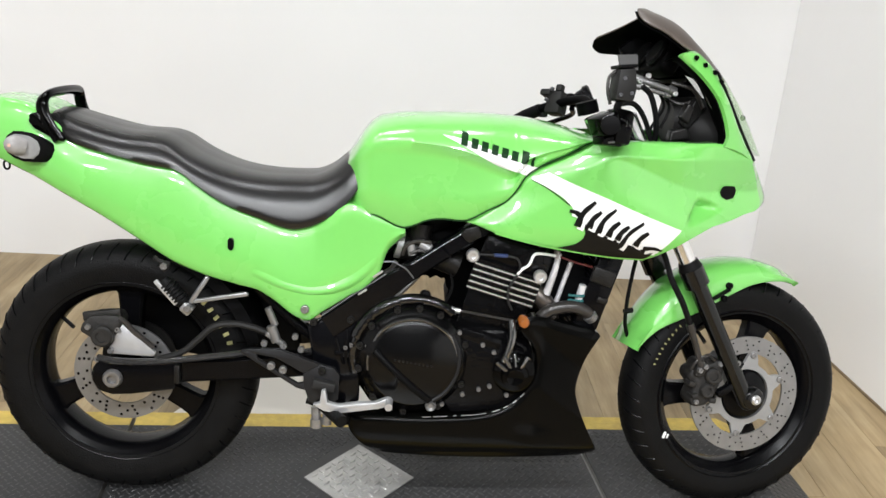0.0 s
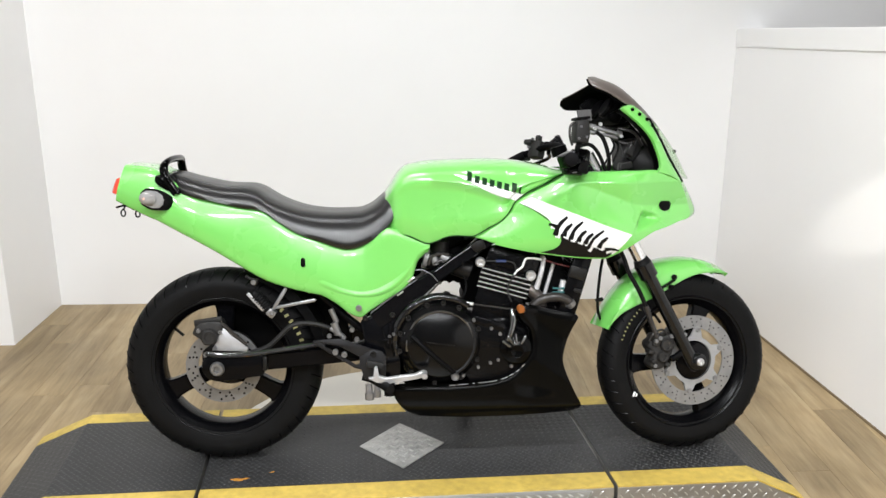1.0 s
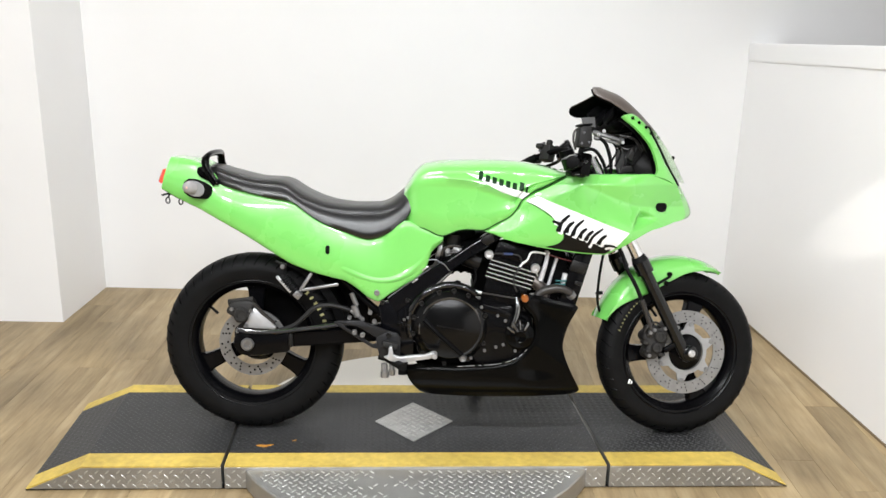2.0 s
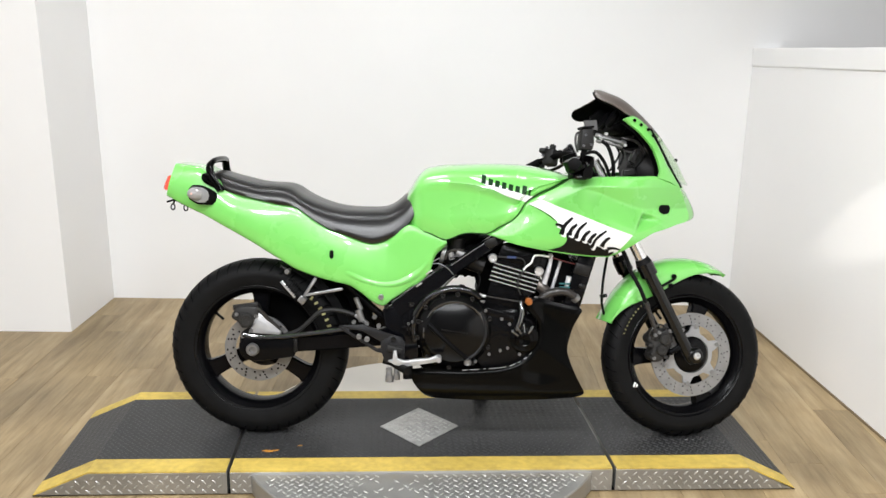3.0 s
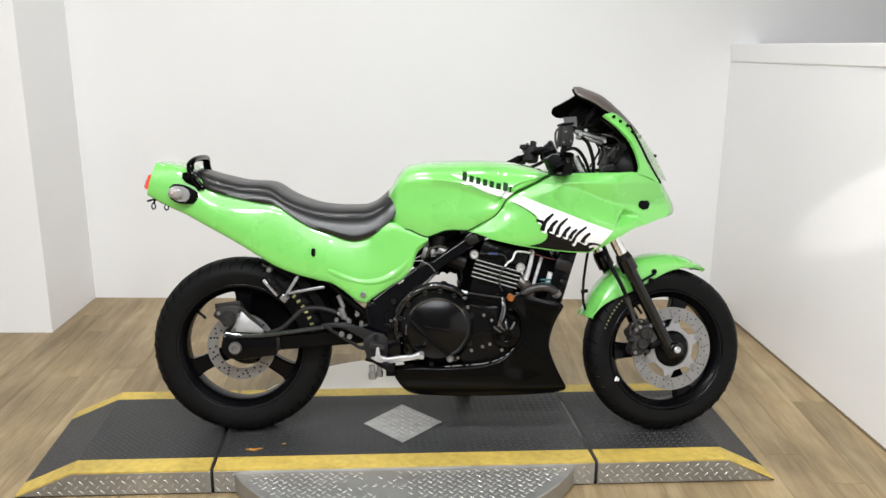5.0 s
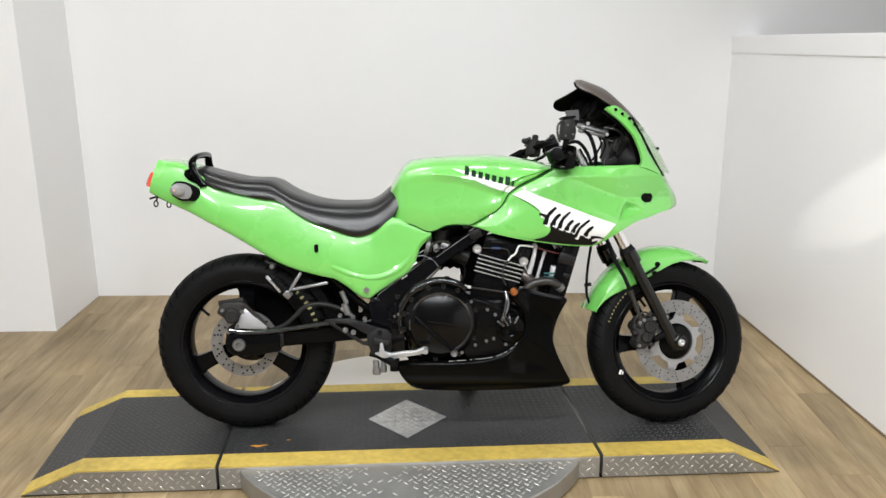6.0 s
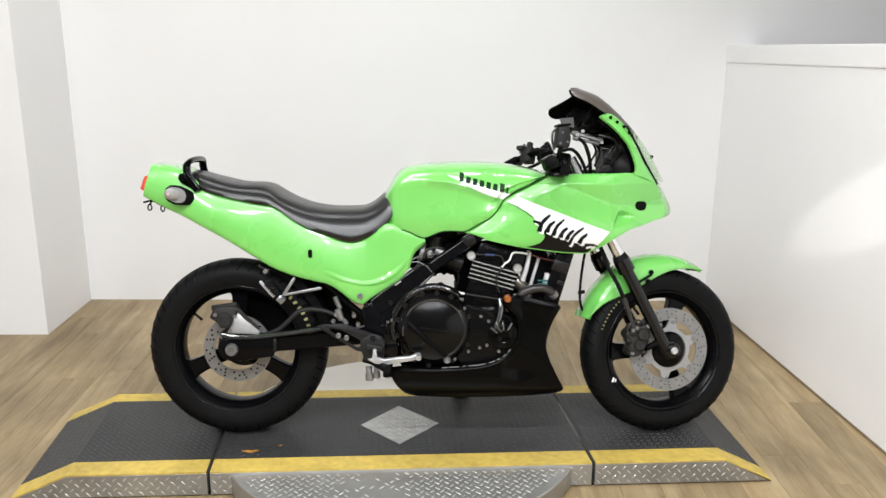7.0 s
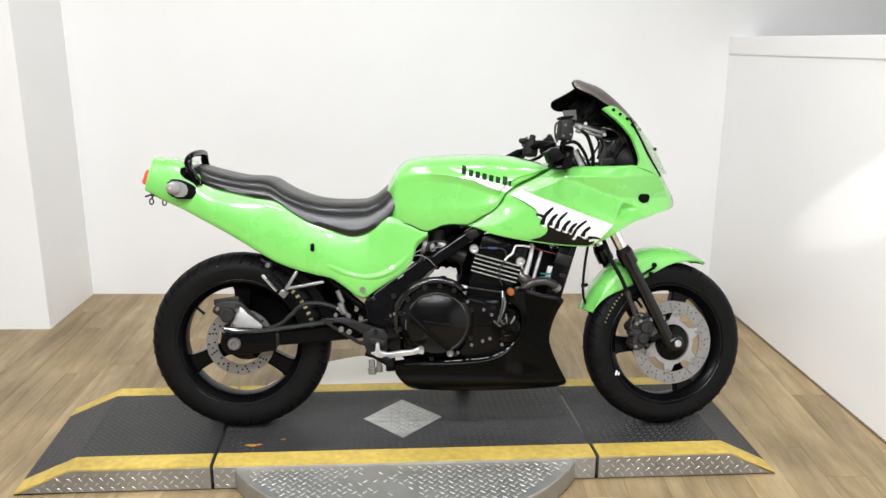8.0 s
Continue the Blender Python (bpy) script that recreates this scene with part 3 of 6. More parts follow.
for dx, dy, w, l, r in ((0, 0, 0.011, 0.04, -10), (0.024, 0.004, 0.006, 0.026, 12), (0.1, 0.035, 0.004, 0.018, 20)):
    bm = bmesh.new()
    rnd = random.Random(int(l * 1000))
    ring = [(l * math.cos(a) * (0.3 + 0.25 * rnd.random()), w * math.sin(a) * (0.4 + 0.4 * rnd.random())) for a in (2 * math.pi * k / 14 for k in range(14))]
    skin(bm, [[(x, y, z) for x, y in ring] for z in (0.0, 0.0012)])
    moved_m = pose(0.045 + dx, -0.183 + dy, H + 0.0038, 0, 0, r)
    bmesh.ops.transform(bm, matrix=moved_m, verts=bm.verts)
    part("paint_scuff", bm, ORANGE_MARK, turntable, "orange paint scuff", smooth=0)

# ---- the motorcycle ----
bike = thing("motorcycle", "lime green sport motorcycle with black engine, leaning on its stand", "motorcycle",
             pose(0, -0.03, H + 0.0035) @ pose(0, 0, 0, 0, 0, -1.7) @ pose(0, 0, 0, -8))


# tail and side covers: one moulded body from the tail lamp to the tank
tail_low = table((-0.247, 0.797), (-0.169, 0.752), (-0.085, 0.706), (0.0, 0.660), (0.083, 0.610), (0.134, 0.579), (0.203, 0.552), (0.272, 0.534), (0.316, 0.523), (0.342, 0.507),
                 (0.397, 0.467), (0.418, 0.461), (0.446, 0.480), (0.499, 0.515), (0.552, 0.553), (0.568, 0.575), (0.576, 0.606), (0.596, 0.635), (0.616, 0.652))
tail_high = table((-0.247, 0.889), (-0.15, 0.873), (-0.10, 0.842), (-0.07, 0.820), (0.0, 0.800), (0.086, 0.780), (0.155, 0.766), (0.189, 0.742), (0.24, 0.710), (0.309, 0.684), (0.387, 0.662),
                  (0.431, 0.674), (0.47, 0.697), (0.5, 0.711), (0.56, 0.687), (0.616, 0.664))
tail_wide = table((-0.247, 0.105), (-0.1, 0.125), (0.1, 0.145), (0.3, 0.159), (0.42, 0.16), (0.5, 0.1565), (0.616, 0.154))
rings = []
for x in np.concatenate([np.linspace(-0.247, 0.3, 46), np.linspace(0.306, 0.616, 44)]):
    lo, hi, w = tail_low(x), tail_high(x) - 0.007 * clamp((x + 0.08) / 0.05) * clamp((0.49 - x) / 0.03), tail_wide(x)
    h = hi - lo
    fl = min(0.034, h * 0.32)
    q = clamp((-0.06 - x) / 0.1)
    e = 1 - 0.85 * clamp((x - 0.43) / 0.05)
    half = [(w - 0.05, lo + 0.004), (w - 0.026, lo - 0.005), (w - 0.013, lo - 0.0055), (w - 0.0075, lo - 0.001), (w - 0.004, lo + fl * 0.45), (w - 0.001, lo + h * 0.24), (w, lo + h * 0.36), (w - 0.002, lo + h * 0.5), (w - 0.0065 * e, lo + h * 0.68),
            (w - 0.0135 * e, lo + h * 0.86), (w - 0.0185 * e, hi - 0.004), (w - 0.003 - 0.020 * e, hi + 0.0015 * e), (w - 0.03, hi + 0.003 * e), (w * 0.5, hi + 0.009 - 0.006 * q), (0.0, hi + 0.011 - 0.007 * q)]
    pts = [(x + (0.28 * (z - 0.84) - 0.004) * (1 - clamp((x + 0.247) / 0.1)), -y, z) for y, z in half]
    pts += [(p[0], -p[1], p[2]) for p in pts[-2::-1]]
    rings.append(pts)
bm = bmesh.new()
skin(bm, rings)
tail = part("tail_fairing", bm, GREEN, bike, "glossy lime green tail and side cover", smooth=50)
bm = bmesh.new()
plate(bm, [(0.2565, 0.631), (0.2625, 0.631), (0.2655, 0.627), (0.2655, 0.610), (0.2625, 0.606), (0.2565, 0.606), (0.2535, 0.610), (0.2535, 0.627)], -0.1605, -0.15)
part("slot", bm, BLACK_PAINT, tail, "black slot", smooth=0)
bolts(tail, STEEL, "dull screw", [(0.413, -0.164, 0.486)], 0.009, 0.004)
# moulded lip along the lower side cover: a thin ridge that dies away at both ends
lip = spline([(0.30, 0.566), (0.335, 0.549), (0.37, 0.534), (0.42, 0.524), (0.47, 0.53), (0.515, 0.552), (0.55, 0.588), (0.562, 0.612)], 60)
rows = []
for i, (x, z) in enumerate(lip):
    tx, tz = np.gradient(lip, axis=0)[i]
    n = np.array([-tz, tx]) / math.hypot(tx, tz)
    k = math.sin(math.pi * i / 59) ** 0.5
    base = tail_wide(x)
    rows.append([(x + n[0] * a, -(base + b * k - 0.0016), z + n[1] * a) for a, b in ((-0.011, -0.002), (-0.006, 0.0022), (-0.003, 0.0045), (0.0, 0.0048), (0.004, 0.0034), (0.010, 0.0012), (0.018, -0.002))])
bm = bmesh.new()
skin(bm, rows, closed=False)
part("crease", bm, GREEN, tail, smooth=70)

# seat
seat_low = table((-0.135, 0.832), (-0.075, 0.812), (0.0, 0.793), (0.086, 0.774), (0.155, 0.760), (0.189, 0.735), (0.24, 0.703), (0.309, 0.677), (0.387, 0.655), (0.431, 0.667), (0.483, 0.702), (0.51, 0.733), (0.526, 0.762), (0.538, 0.782))
seat_high = table((-0.135, 0.860), (-0.116, 0.868), (-0.055, 0.853), (0.034, 0.833), (0.108, 0.829), (0.131, 0.821), (0.158, 0.803), (0.246, 0.765), (0.336, 0.752), (0.417, 0.754), (0.453, 0.770), (0.489, 0.801), (0.503, 0.814), (0.524, 0.815), (0.533, 0.806), (0.538, 0.796))
seat_wide = table((-0.135, 0.08), (-0.09, 0.11), (0.1, 0.138), (0.3, 0.151), (0.4, 0.153), (0.47, 0.15), (0.52, 0.14), (0.532, 0.126), (0.538, 0.11))
rings, seam_l = [], []
for x in np.linspace(-0.135, 0.538, 90):
    lo, hi, w = seat_low(x), seat_high(x), seat_wide(x)
    h = hi - lo
    half = [(w - 0.03, lo - 0.004), (w - 0.004, lo - 0.003), (w - 0.0005, lo)]
    half += [(w * (math.cos(f) ** 0.4 - 0.1 * math.sin(f)), lo + h * math.sin(f) ** 0.86) for f in np.linspace(0.12, 1.53, 24)] + [(0, hi + 0.002)]
    pts = [(x, -y, z) for y, z in half]
    seam_l.append((x, -w * 0.80, lo + h * 0.925))
    rings.append(pts + [(p[0], -p[1], p[2]) for p in pts[-2::-1]])
bm = bmesh.new()
skin(bm, rings)
seat = part("seat", bm, SEAT_VINYL, bike, "black vinyl stepped seat", smooth=60)
bm = bmesh.new()
tube(bm, seam_l[4:34:3], 0.0009, 6, 60)
part("piping", bm, SEAT_VINYL, seat)

# grab rail behind the seat: a flat-sided hoop across the tail with a moulded foot on each side
bm = bmesh.new()
hoop = spline([(-0.088, -0.122, 0.812), (-0.106, -0.12, 0.838), (-0.119, -0.116, 0.864), (-0.123, -0.108, 0.887), (-0.119, -0.085, 0.900), (-0.118, 0.0, 0.904),
               (-0.122, 0.085, 0.900), (-0.126, 0.108, 0.887), (-0.124, 0.116, 0.864), (-0.112, 0.12, 0.838), (-0.088, 0.122, 0.812)], 64)
rows = []
for i in range(64):
    t = Vector(hoop[min(i + 1, 63)] - hoop[max(i - 1, 0)]).normalized()
    a = t.cross(Vector((0.8, 0, 0.6))).normalized()
    b = t.cross(a).normalized()
    rows.append([Vector(hoop[i]) + a * (0.008 * math.cos(q) * (1 + 0.3 * abs(math.sin(q)))) + b * (0.0125 * math.sin(q)) for q in (2 * math.pi * k / 12 for k in range(12))])
skin(bm, rows)
for s in (-1, 1):
    plate(bm, [(-0.148, 0.846), (-0.145, 0.863), (-0.125, 0.866), (-0.10, 0.845), (-0.078, 0.818), (-0.08, 0.807), (-0.1, 0.814), (-0.137, 0.833)], s * 0.108, s * 0.125, 0.005)
part("grab_rail", bm, BLACK_GLOSS, bike, "gloss black grab rail")
bm = bmesh.new()
plate(bm, [(-0.142, 0.858), (-0.09, 0.815), (-0.07, 0.83), (-0.11, 0.862)], -0.098, 0.098, 0.006)
part("seat_base", bm, PLASTIC, bike)

# tail lamp, rear indicators and the number plate's hooks
bm = bmesh.new()
rings = []
for t in np.linspace(0, 1, 7):
    r = math.sqrt(max(1 - t * t, 0.0))
    rings.append([(-0.25 + 0.28 * z - 0.026 * t, y * (0.6 + 0.4 * r), 0.833 + z * (0.4 + 0.6 * r)) for y, z in ((-0.096, -0.024), (-0.1, 0.0), (-0.096, 0.023), (0.096, 0.023), (0.1, 0.0), (0.096, -0.024))])
skin(bm, rings)
part("tail_lamp", bm, RED_LENS, bike, "red tail lamp", smooth=40)
for s in (-1, 1):
    for grow, sink, name in ((1.0, 0.0, "rear_indicator"), (1.28, 0.004, "gasket")):
        rings = []
        for t, rw in ((0.0, 0.94), (0.25, 1.0), (0.55, 0.9), (0.85, 0.66), (1.0, 0.4)):
            g = rw * grow
            rings.append([(-0.156 + 0.054 * t + 0.021 * g * math.cos(a), s * (0.118 + 0.042 * rw - sink - 0.034 * t - 0.006 * math.cos(a)), 0.803 - 0.02 * t + 0.0235 * g * math.sin(a)) for a in (2 * math.pi * k / 10 for k in range(10))])
        bm = bmesh.new()
        skin(bm, rings)
        if sink:
            part(name, bm, PLASTIC, ind, "black rubber gasket")
        else:
            ind = part(name, bm, SHELL_GREY, bike, "grey faceted teardrop indicator with a clear lens", smooth=18)
    bm = bmesh.new()
    turned(bm, (-0.150, s * 0.148, 0.799), (-0.176, s * 0.172, 0.808), ((0.0, 0.0185), (0.45, 0.0195), (0.72, 0.0168), (0.9, 0.011), (1.0, 0.003)), 24)
    lens = part("lens", bm, CLEAR_LENS, ind, "clear indicator lens")
    bm = bmesh.new()
    turned(bm, (-0.163, s * 0.164, 0.803), (-0.165, s * 0.178, 0.804), ((0.0, 0.0085), (0.7, 0.008), (1.0, 0.003)), 12)
    part("bulb", bm, PALE_AMBER, lens, "pale amber bulb")
bm = bmesh.new()
tube(bm, [(-0.266, -0.09, 0.772), (-0.24, -0.09, 0.777), (-0.215, -0.09, 0.765)], 0.003, 8)
for cx in (-0.244, -0.204):
    ring = [(cx + 0.006 * math.cos(a), -0.1, (0.757 if cx < -0.22 else 0.754) + 0.009 * math.sin(a)) for a in (2 * math.pi * k / 16 for k in range(17))]
    tube(bm, ring, 0.0022, 7, 30)
    tube(bm, [(cx, -0.1, 0.764), (cx + 0.008, -0.095, 0.785)], 0.003, 7)
part("luggage_hook", bm, PLASTIC, bike, "small dark wire luggage hooks")

# fuel tank
tank_low = table((0.488, 0.72), (0.497, 0.710), (0.56, 0.688), (0.614, 0.667), (0.64, 0.676), (0.658, 0.684), (0.693, 0.689), (0.736, 0.687), (0.779, 0.709), (0.84, 0.755), (0.854, 0.780), (0.883, 0.805), (0.935, 0.831), (0.99, 0.857), (1.012, 0.862))
tank_high = table((0.488, 0.80), (0.51, 0.835), (0.519, 0.850), (0.545, 0.877), (0.58, 0.887), (0.679, 0.895), (0.788, 0.897), (0.879, 0.891), (0.952, 0.878), (0.99, 0.868), (1.012, 0.864))
tank_wide = table((0.488, 0.10), (0.51, 0.142), (0.54, 0.160), (0.60, 0.163), (0.8, 0.169), (0.95, 0.167), (1.012, 0.13))
crease = table((0.488, 0.80), (0.56, 0.845), (0.7, 0.838), (0.79, 0.813), (0.86, 0.79), (0.95, 0.84), (1.012, 0.862))


def tank_half(x):
    lo, hi, w, cz = tank_low(x), tank_high(x), tank_wide(x), crease(x)
    cz = clamp(cz, lo + 0.3 * (hi - lo), hi - 0.2 * (hi - lo))
    k = clamp((x - 0.56) / 0.15) * (1 - clamp((x - 0.85) / 0.06))
    return [(w - 0.04, lo), (w - 0.009, lo + 0.0005), (w - 0.0065, lo + 0.003), (w - 0.005, lo + (cz - lo) * 0.4), (w - 0.012 * k - 0.005, cz - 0.03 * min(1, (cz - lo) / 0.08)), (w - 0.010 * k - 0.004, cz - 0.018 * min(1, (cz - lo) / 0.08)), (w, cz), (w - 0.006, cz + (hi - cz) * 0.25),
            (w - 0.024, cz + (hi - cz) * 0.55), (w - 0.05, cz + (hi - cz) * 0.8), (w * 0.42, cz + (hi - cz) * 0.96), (0, hi + 0.002)]


def tank_width(x, z):
    h = tank_half(x)[1:]
    return float(np.interp(z, [p[1] for p in h], [p[0] for p in h]))


rings = []
for x in np.concatenate([np.linspace(0.488, 0.6, 16), np.linspace(0.61, 1.012, 50)]):
    pts = [(x, -y, z) for y, z in tank_half(x)]
    rings.append(pts + [(p[0], -p[1], p[2]) for p in pts[-2::-1]])
bm = bmesh.new()
skin(bm, rings)
tank = part("fuel_tank", bm, GREEN, bike, "glossy lime green fuel tank with a white side stripe", smooth=50)
bm = bmesh.new()
lathe(bm, [(0.03, 0), (0.03, 0.004)], (0, 0, 0), 24)
bmesh.ops.transform(bm, matrix=pose(0.74, 0, 0.8955) @ pose(0, 0, 0, 90), verts=bm.verts)
part("filler_cap", bm, BLACK_GLOSS, tank, "black filler cap")
bm = bmesh.new()
decal(bm, coons([(0.684, 0.862), (0.72, 0.856), (0.769, 0.841), (0.828, 0.817), (0.884, 0.8035)], [(0.684, 0.861), (0.72, 0.845), (0.75, 0.829), (0.799, 0.804), (0.860, 0.786)], [(0.684, 0.862), (0.684, 0.861)], [(0.884, 0.8035), (0.860, 0.786)], 40, 10), tank_width, 0.0016)
part("side_stripe", bm, WHITE_DECAL, tank, "tapering white side stripe", smooth=60)
# thin tubes carry the shade of the panel gap as dark green
bm = bmesh.new()
tube(bm, [(x, -(tank_wide(x) - 0.0085), tank_low(x) - 0.001) for x in np.linspace(0.497, 0.742, 30)], 0.0011, 6, 60)
tube(bm, [(x, -(tank_wide(x) - 0.006), tank_low(x) - 0.0005) for x in np.linspace(0.742, 0.998, 30)], 0.0014, 6, 60)
part("panel_gap", bm, GAP_GREEN, tank, "dark green line painted as gap shade along the tank's lower edge")
# maker's mark on the tank as plain slanted bars
for k in range(8):
    x0, z0 = 0.720 + 0.0208 * k, 0.8445 - 0.0054 * k
    tall, wide = (0.026 if k in (0, 6) else 0.019), (0.0135 if k < 7 else 0.0055)
    d = -0.26 * wide
    bm = bmesh.new()
    decal(bm, coons([(x0 + 0.003, z0 + tall), (x0 + wide + 0.003, z0 + tall + d)], [(x0, z0), (x0 + wide, z0 + d)], [(x0 + 0.003, z0 + tall), (x0, z0)], [(x0 + wide + 0.003, z0 + tall + d), (x0 + wide, z0 + d)], 6, 8), tank_width, 0.0035)
    part("mark_bar", bm, GREEN_DECAL, tank, "dark green mark bar", smooth=60)


# front fairing
SEAM_X = table((0.682, 0.741), (0.705, 0.783), (0.751, 0.844), (0.776, 0.858), (0.801, 0.887), (0.827, 0.94), (0.855, 0.995))
SCOOP = ((1.222, 0.757), (1.293, 0.733), (1.19, 0.69))


def fair_width(x, z):
    t = clamp((x - 1.10) / 0.29)
    w = 0.186 - 0.088 * t * t - 0.018 * clamp((1.0 - x) / 0.25) ** 1.5
    w -= 0.035 * clamp((0.69 - z) / 0.08) ** 2 * clamp((x - 0.75) / 0.2)
    a = clamp((x - 1.0) / 0.24)
    a = a * a * (3 - 2 * a)
    if a > 0:   # ridge with a hollow under it that opens to the front
        valley = 0.836 - 0.07 * a
        if z > valley:
            w -= 0.02 * a * clamp((0.836 - z) / (0.836 - valley + 1e-5))
        else:
            w -= 0.02 * a * clamp(1 - (valley - z) / 0.07)
    w -= 0.02 * clamp((z - 0.836) / 0.03) * (1 - clamp((x - 1.12) / 0.12))
    w -= 0.0145 * clamp(1 - (x - SEAM_X(z)) / 0.09) ** 1.5
    # triangular scoop by the lower front edge, sharp along its upper side
    (ax, az), (bx, bz), (cx, cz) = SCOOP
    det = (bz - cz) * (ax - cx) + (cx - bx) * (az - cz)
    la = ((bz - cz) * (x - cx) + (cx - bx) * (z - cz)) / det
    lb = ((cz - az) * (x - cx) + (ax - cx) * (z - cz)) / det
    lc = 1 - la - lb
    if min(la, lb, lc) > 0:
        w -= 0.026 * clamp(lc * 4) * clamp(lb * 9) * clamp(2.2 * la)
    return w


seam = [(0.995, 0.855), (0.94, 0.827), (0.887, 0.801), (0.8565, 0.7785), (0.842, 0.753), (0.7815, 0.707), (0.7395, 0.6835)]
f_top = [(0.995, 0.855), (1.011, 0.863), (1.06, 0.865), (1.124, 0.866), (1.21, 0.868), (1.25, 0.869), (1.30, 0.861), (1.335, 0.845)]
f_low = [(0.741, 0.682), (0.769, 0.675), (0.83, 0.655), (0.909, 0.639), (0.952, 0.633), (1.04, 0.62), (1.10, 0.616), (1.132, 0.621), (1.16, 0.645), (1.199, 0.681), (1.239, 0.701), (1.265, 0.721), (1.29, 0.735)]
f_front = [(1.335, 0.845), (1.362, 0.80), (1.381, 0.765), (1.388, 0.738), (1.375, 0.724), (1.34, 0.722), (1.29, 0.735)]
fgrid = coons(f_top, f_low, seam, f_front, 130, 70)
for s in (1, -1):
    bm = bmesh.new()
    panel(bm, fgrid, fair_width, 0.03, 0.003, 0.007, (s,))
    fairing = part("front_fairing", bm, GREEN, bike, "glossy lime green front fairing half with white and black graphics", smooth=50)
# screen pillars of the fairing, from the cockpit opening to the screen's edge
for s in (-1, 1):
    op = [(1.262, 0.162, 0.864), (1.269, 0.162, 0.876), (1.268, 0.163, 0.893), (1.257, 0.164, 0.926), (1.240, 0.164, 0.960), (1.215, 0.161, 0.990), (1.192, 0.158, 1.012), (1.156, 0.152, 1.041)]
    sc = [(1.347, 0.119, 0.828), (1.313, 0.118, 0.886), (1.275, 0.12, 0.956), (1.240, 0.124, 1.012), (1.213, 0.128, 1.037), (1.186, 0.136, 1.052), (1.158, 0.149, 1.046)]
    a, b = spline(op, 30), spline(sc, 30)
    rows, liner = [], []
    for i in range(30):
        mid = (a[i] + b[i]) / 2 + np.array([0.004, 0.007, 0.004])
        rows.append([(x, s * y, z) for x, y, z in (a[i] + (-0.004, -0.008, -0.002), a[i], a[i] * 0.75 + b[i] * 0.25 + (0.003, 0.005, 0.003), mid, b[i], b[i] + (-0.004, -0.006, -0.003))])
        liner.append([(x, s * y, z) for x, y, z in (a[i] + (-0.006, -0.0095, -0.003), (a[i] + b[i]) / 2 + (-0.006, -0.009, -0.004), b[i] + (-0.01, -0.012, -0.006), b[i] + (-0.03, -0.03, -0.02), a[i] + (-0.012, -0.028, -0.006))])
    bm = bmesh.new()
    skin(bm, rows)
    pillar = part("screen_pillar", bm, GREEN, fairing, smooth=60)
    bm = bmesh.new()
    skin(bm, liner)
    part("cockpit_liner", bm, VOID, fairing, "black inner liner", smooth=60)
    bm = bmesh.new()
    tube(bm, [(1.350, s * 0.110, 0.832), (1.315, s * 0.117, 0.888), (1.277, s * 0.119, 0.958), (1.243, s * 0.123, 1.014)], 0.0032, 7, 24)
    part("screen_seal", bm, RUBBER, fairing, "black rubber screen seal")
for x, w, z in ((1.185, 0.158, 1.0385), (1.206, 0.155, 1.025), (1.229, 0.151, 1.011), (1.246, 0.147, 0.992)):
    bm = bmesh.new()
    lathe(bm, [(0.005, -0.012), (0.005, 0.0015), (0.003, 0.003)], (x, -w, z), 10)
    part("screen_fastener", bm, BLACK_GLOSS, fairing, "black screen fastener")
# nose and headlamp between the sides
bm = bmesh.new()
n_edge = spline(f_front, 24)
rows = []
for u in np.linspace(-1, 1, 21):
    rows.append([(x + 0.034 * (1 - u * u), u * (fair_width(x, z) - 0.006), z) for x, z in n_edge])
skin(bm, rows, closed=False)
part("nose", bm, GREEN, fairing, smooth=60)
bm = bmesh.new()
rows = []
for u in np.linspace(-0.55, 0.55, 15):
    rows.append([(x + 0.0345 * (1 - u * u), u * (fair_width(x, z) - 0.006), z) for x, z in n_edge[9:15]])
skin(bm, rows, closed=False)
part("headlamp", bm, CLEAR_LENS, fairing, "clear headlamp lens", smooth=60)
for s in (-1, 1):
    bm = bmesh.new()
    decal(bm, coons([(1.277, 0.775), (1.284, 0.779), (1.308, 0.778)], [(1.278, 0.757), (1.292, 0.750), (1.309, 0.753)], [(1.277, 0.775), (1.275, 0.766), (1.278, 0.757)], [(1.308, 0.778), (1.315, 0.768), (1.309, 0.753)], 9, 7), fair_width, 0.002, (s,))
    part("indicator_recess", bm, BLACK_GLOSS, fairing, "black indicator recess")
# graphics: white band, black lower field, brush-like name strokes as plain shapes
bm = bmesh.new()
decal(bm, coons([(0.902, 0.797), (0.96, 0.774), (1.039, 0.744), (1.11, 0.716), (1.188, 0.688)], [(0.868, 0.781), (0.905, 0.764), (0.945, 0.738), (0.985, 0.69), (1.06, 0.652), (1.137, 0.630)],
                [(0.902, 0.797), (0.868, 0.781)], [(1.188, 0.688), (1.163, 0.657), (1.137, 0.630)], 50, 18), fair_width, 0.0014)
part("white_band", bm, WHITE_DECAL, fairing, "white graphic band", smooth=60)
bm = bmesh.new()
decal(bm, coons([(0.978, 0.70), (1.0, 0.683), (1.06, 0.66), (1.134, 0.637)], [(0.93, 0.640), (0.985, 0.631), (1.045, 0.624), (1.116, 0.6205)],
                [(0.978, 0.70), (0.984, 0.672), (0.968, 0.652), (0.93, 0.640)], [(1.134, 0.637), (1.128, 0.627), (1.116, 0.6205)], 30, 12), fair_width, 0.0022)
part("black_field", bm, BLACK_DECAL, fairing, "black graphic field", smooth=60)
bm = bmesh.new()
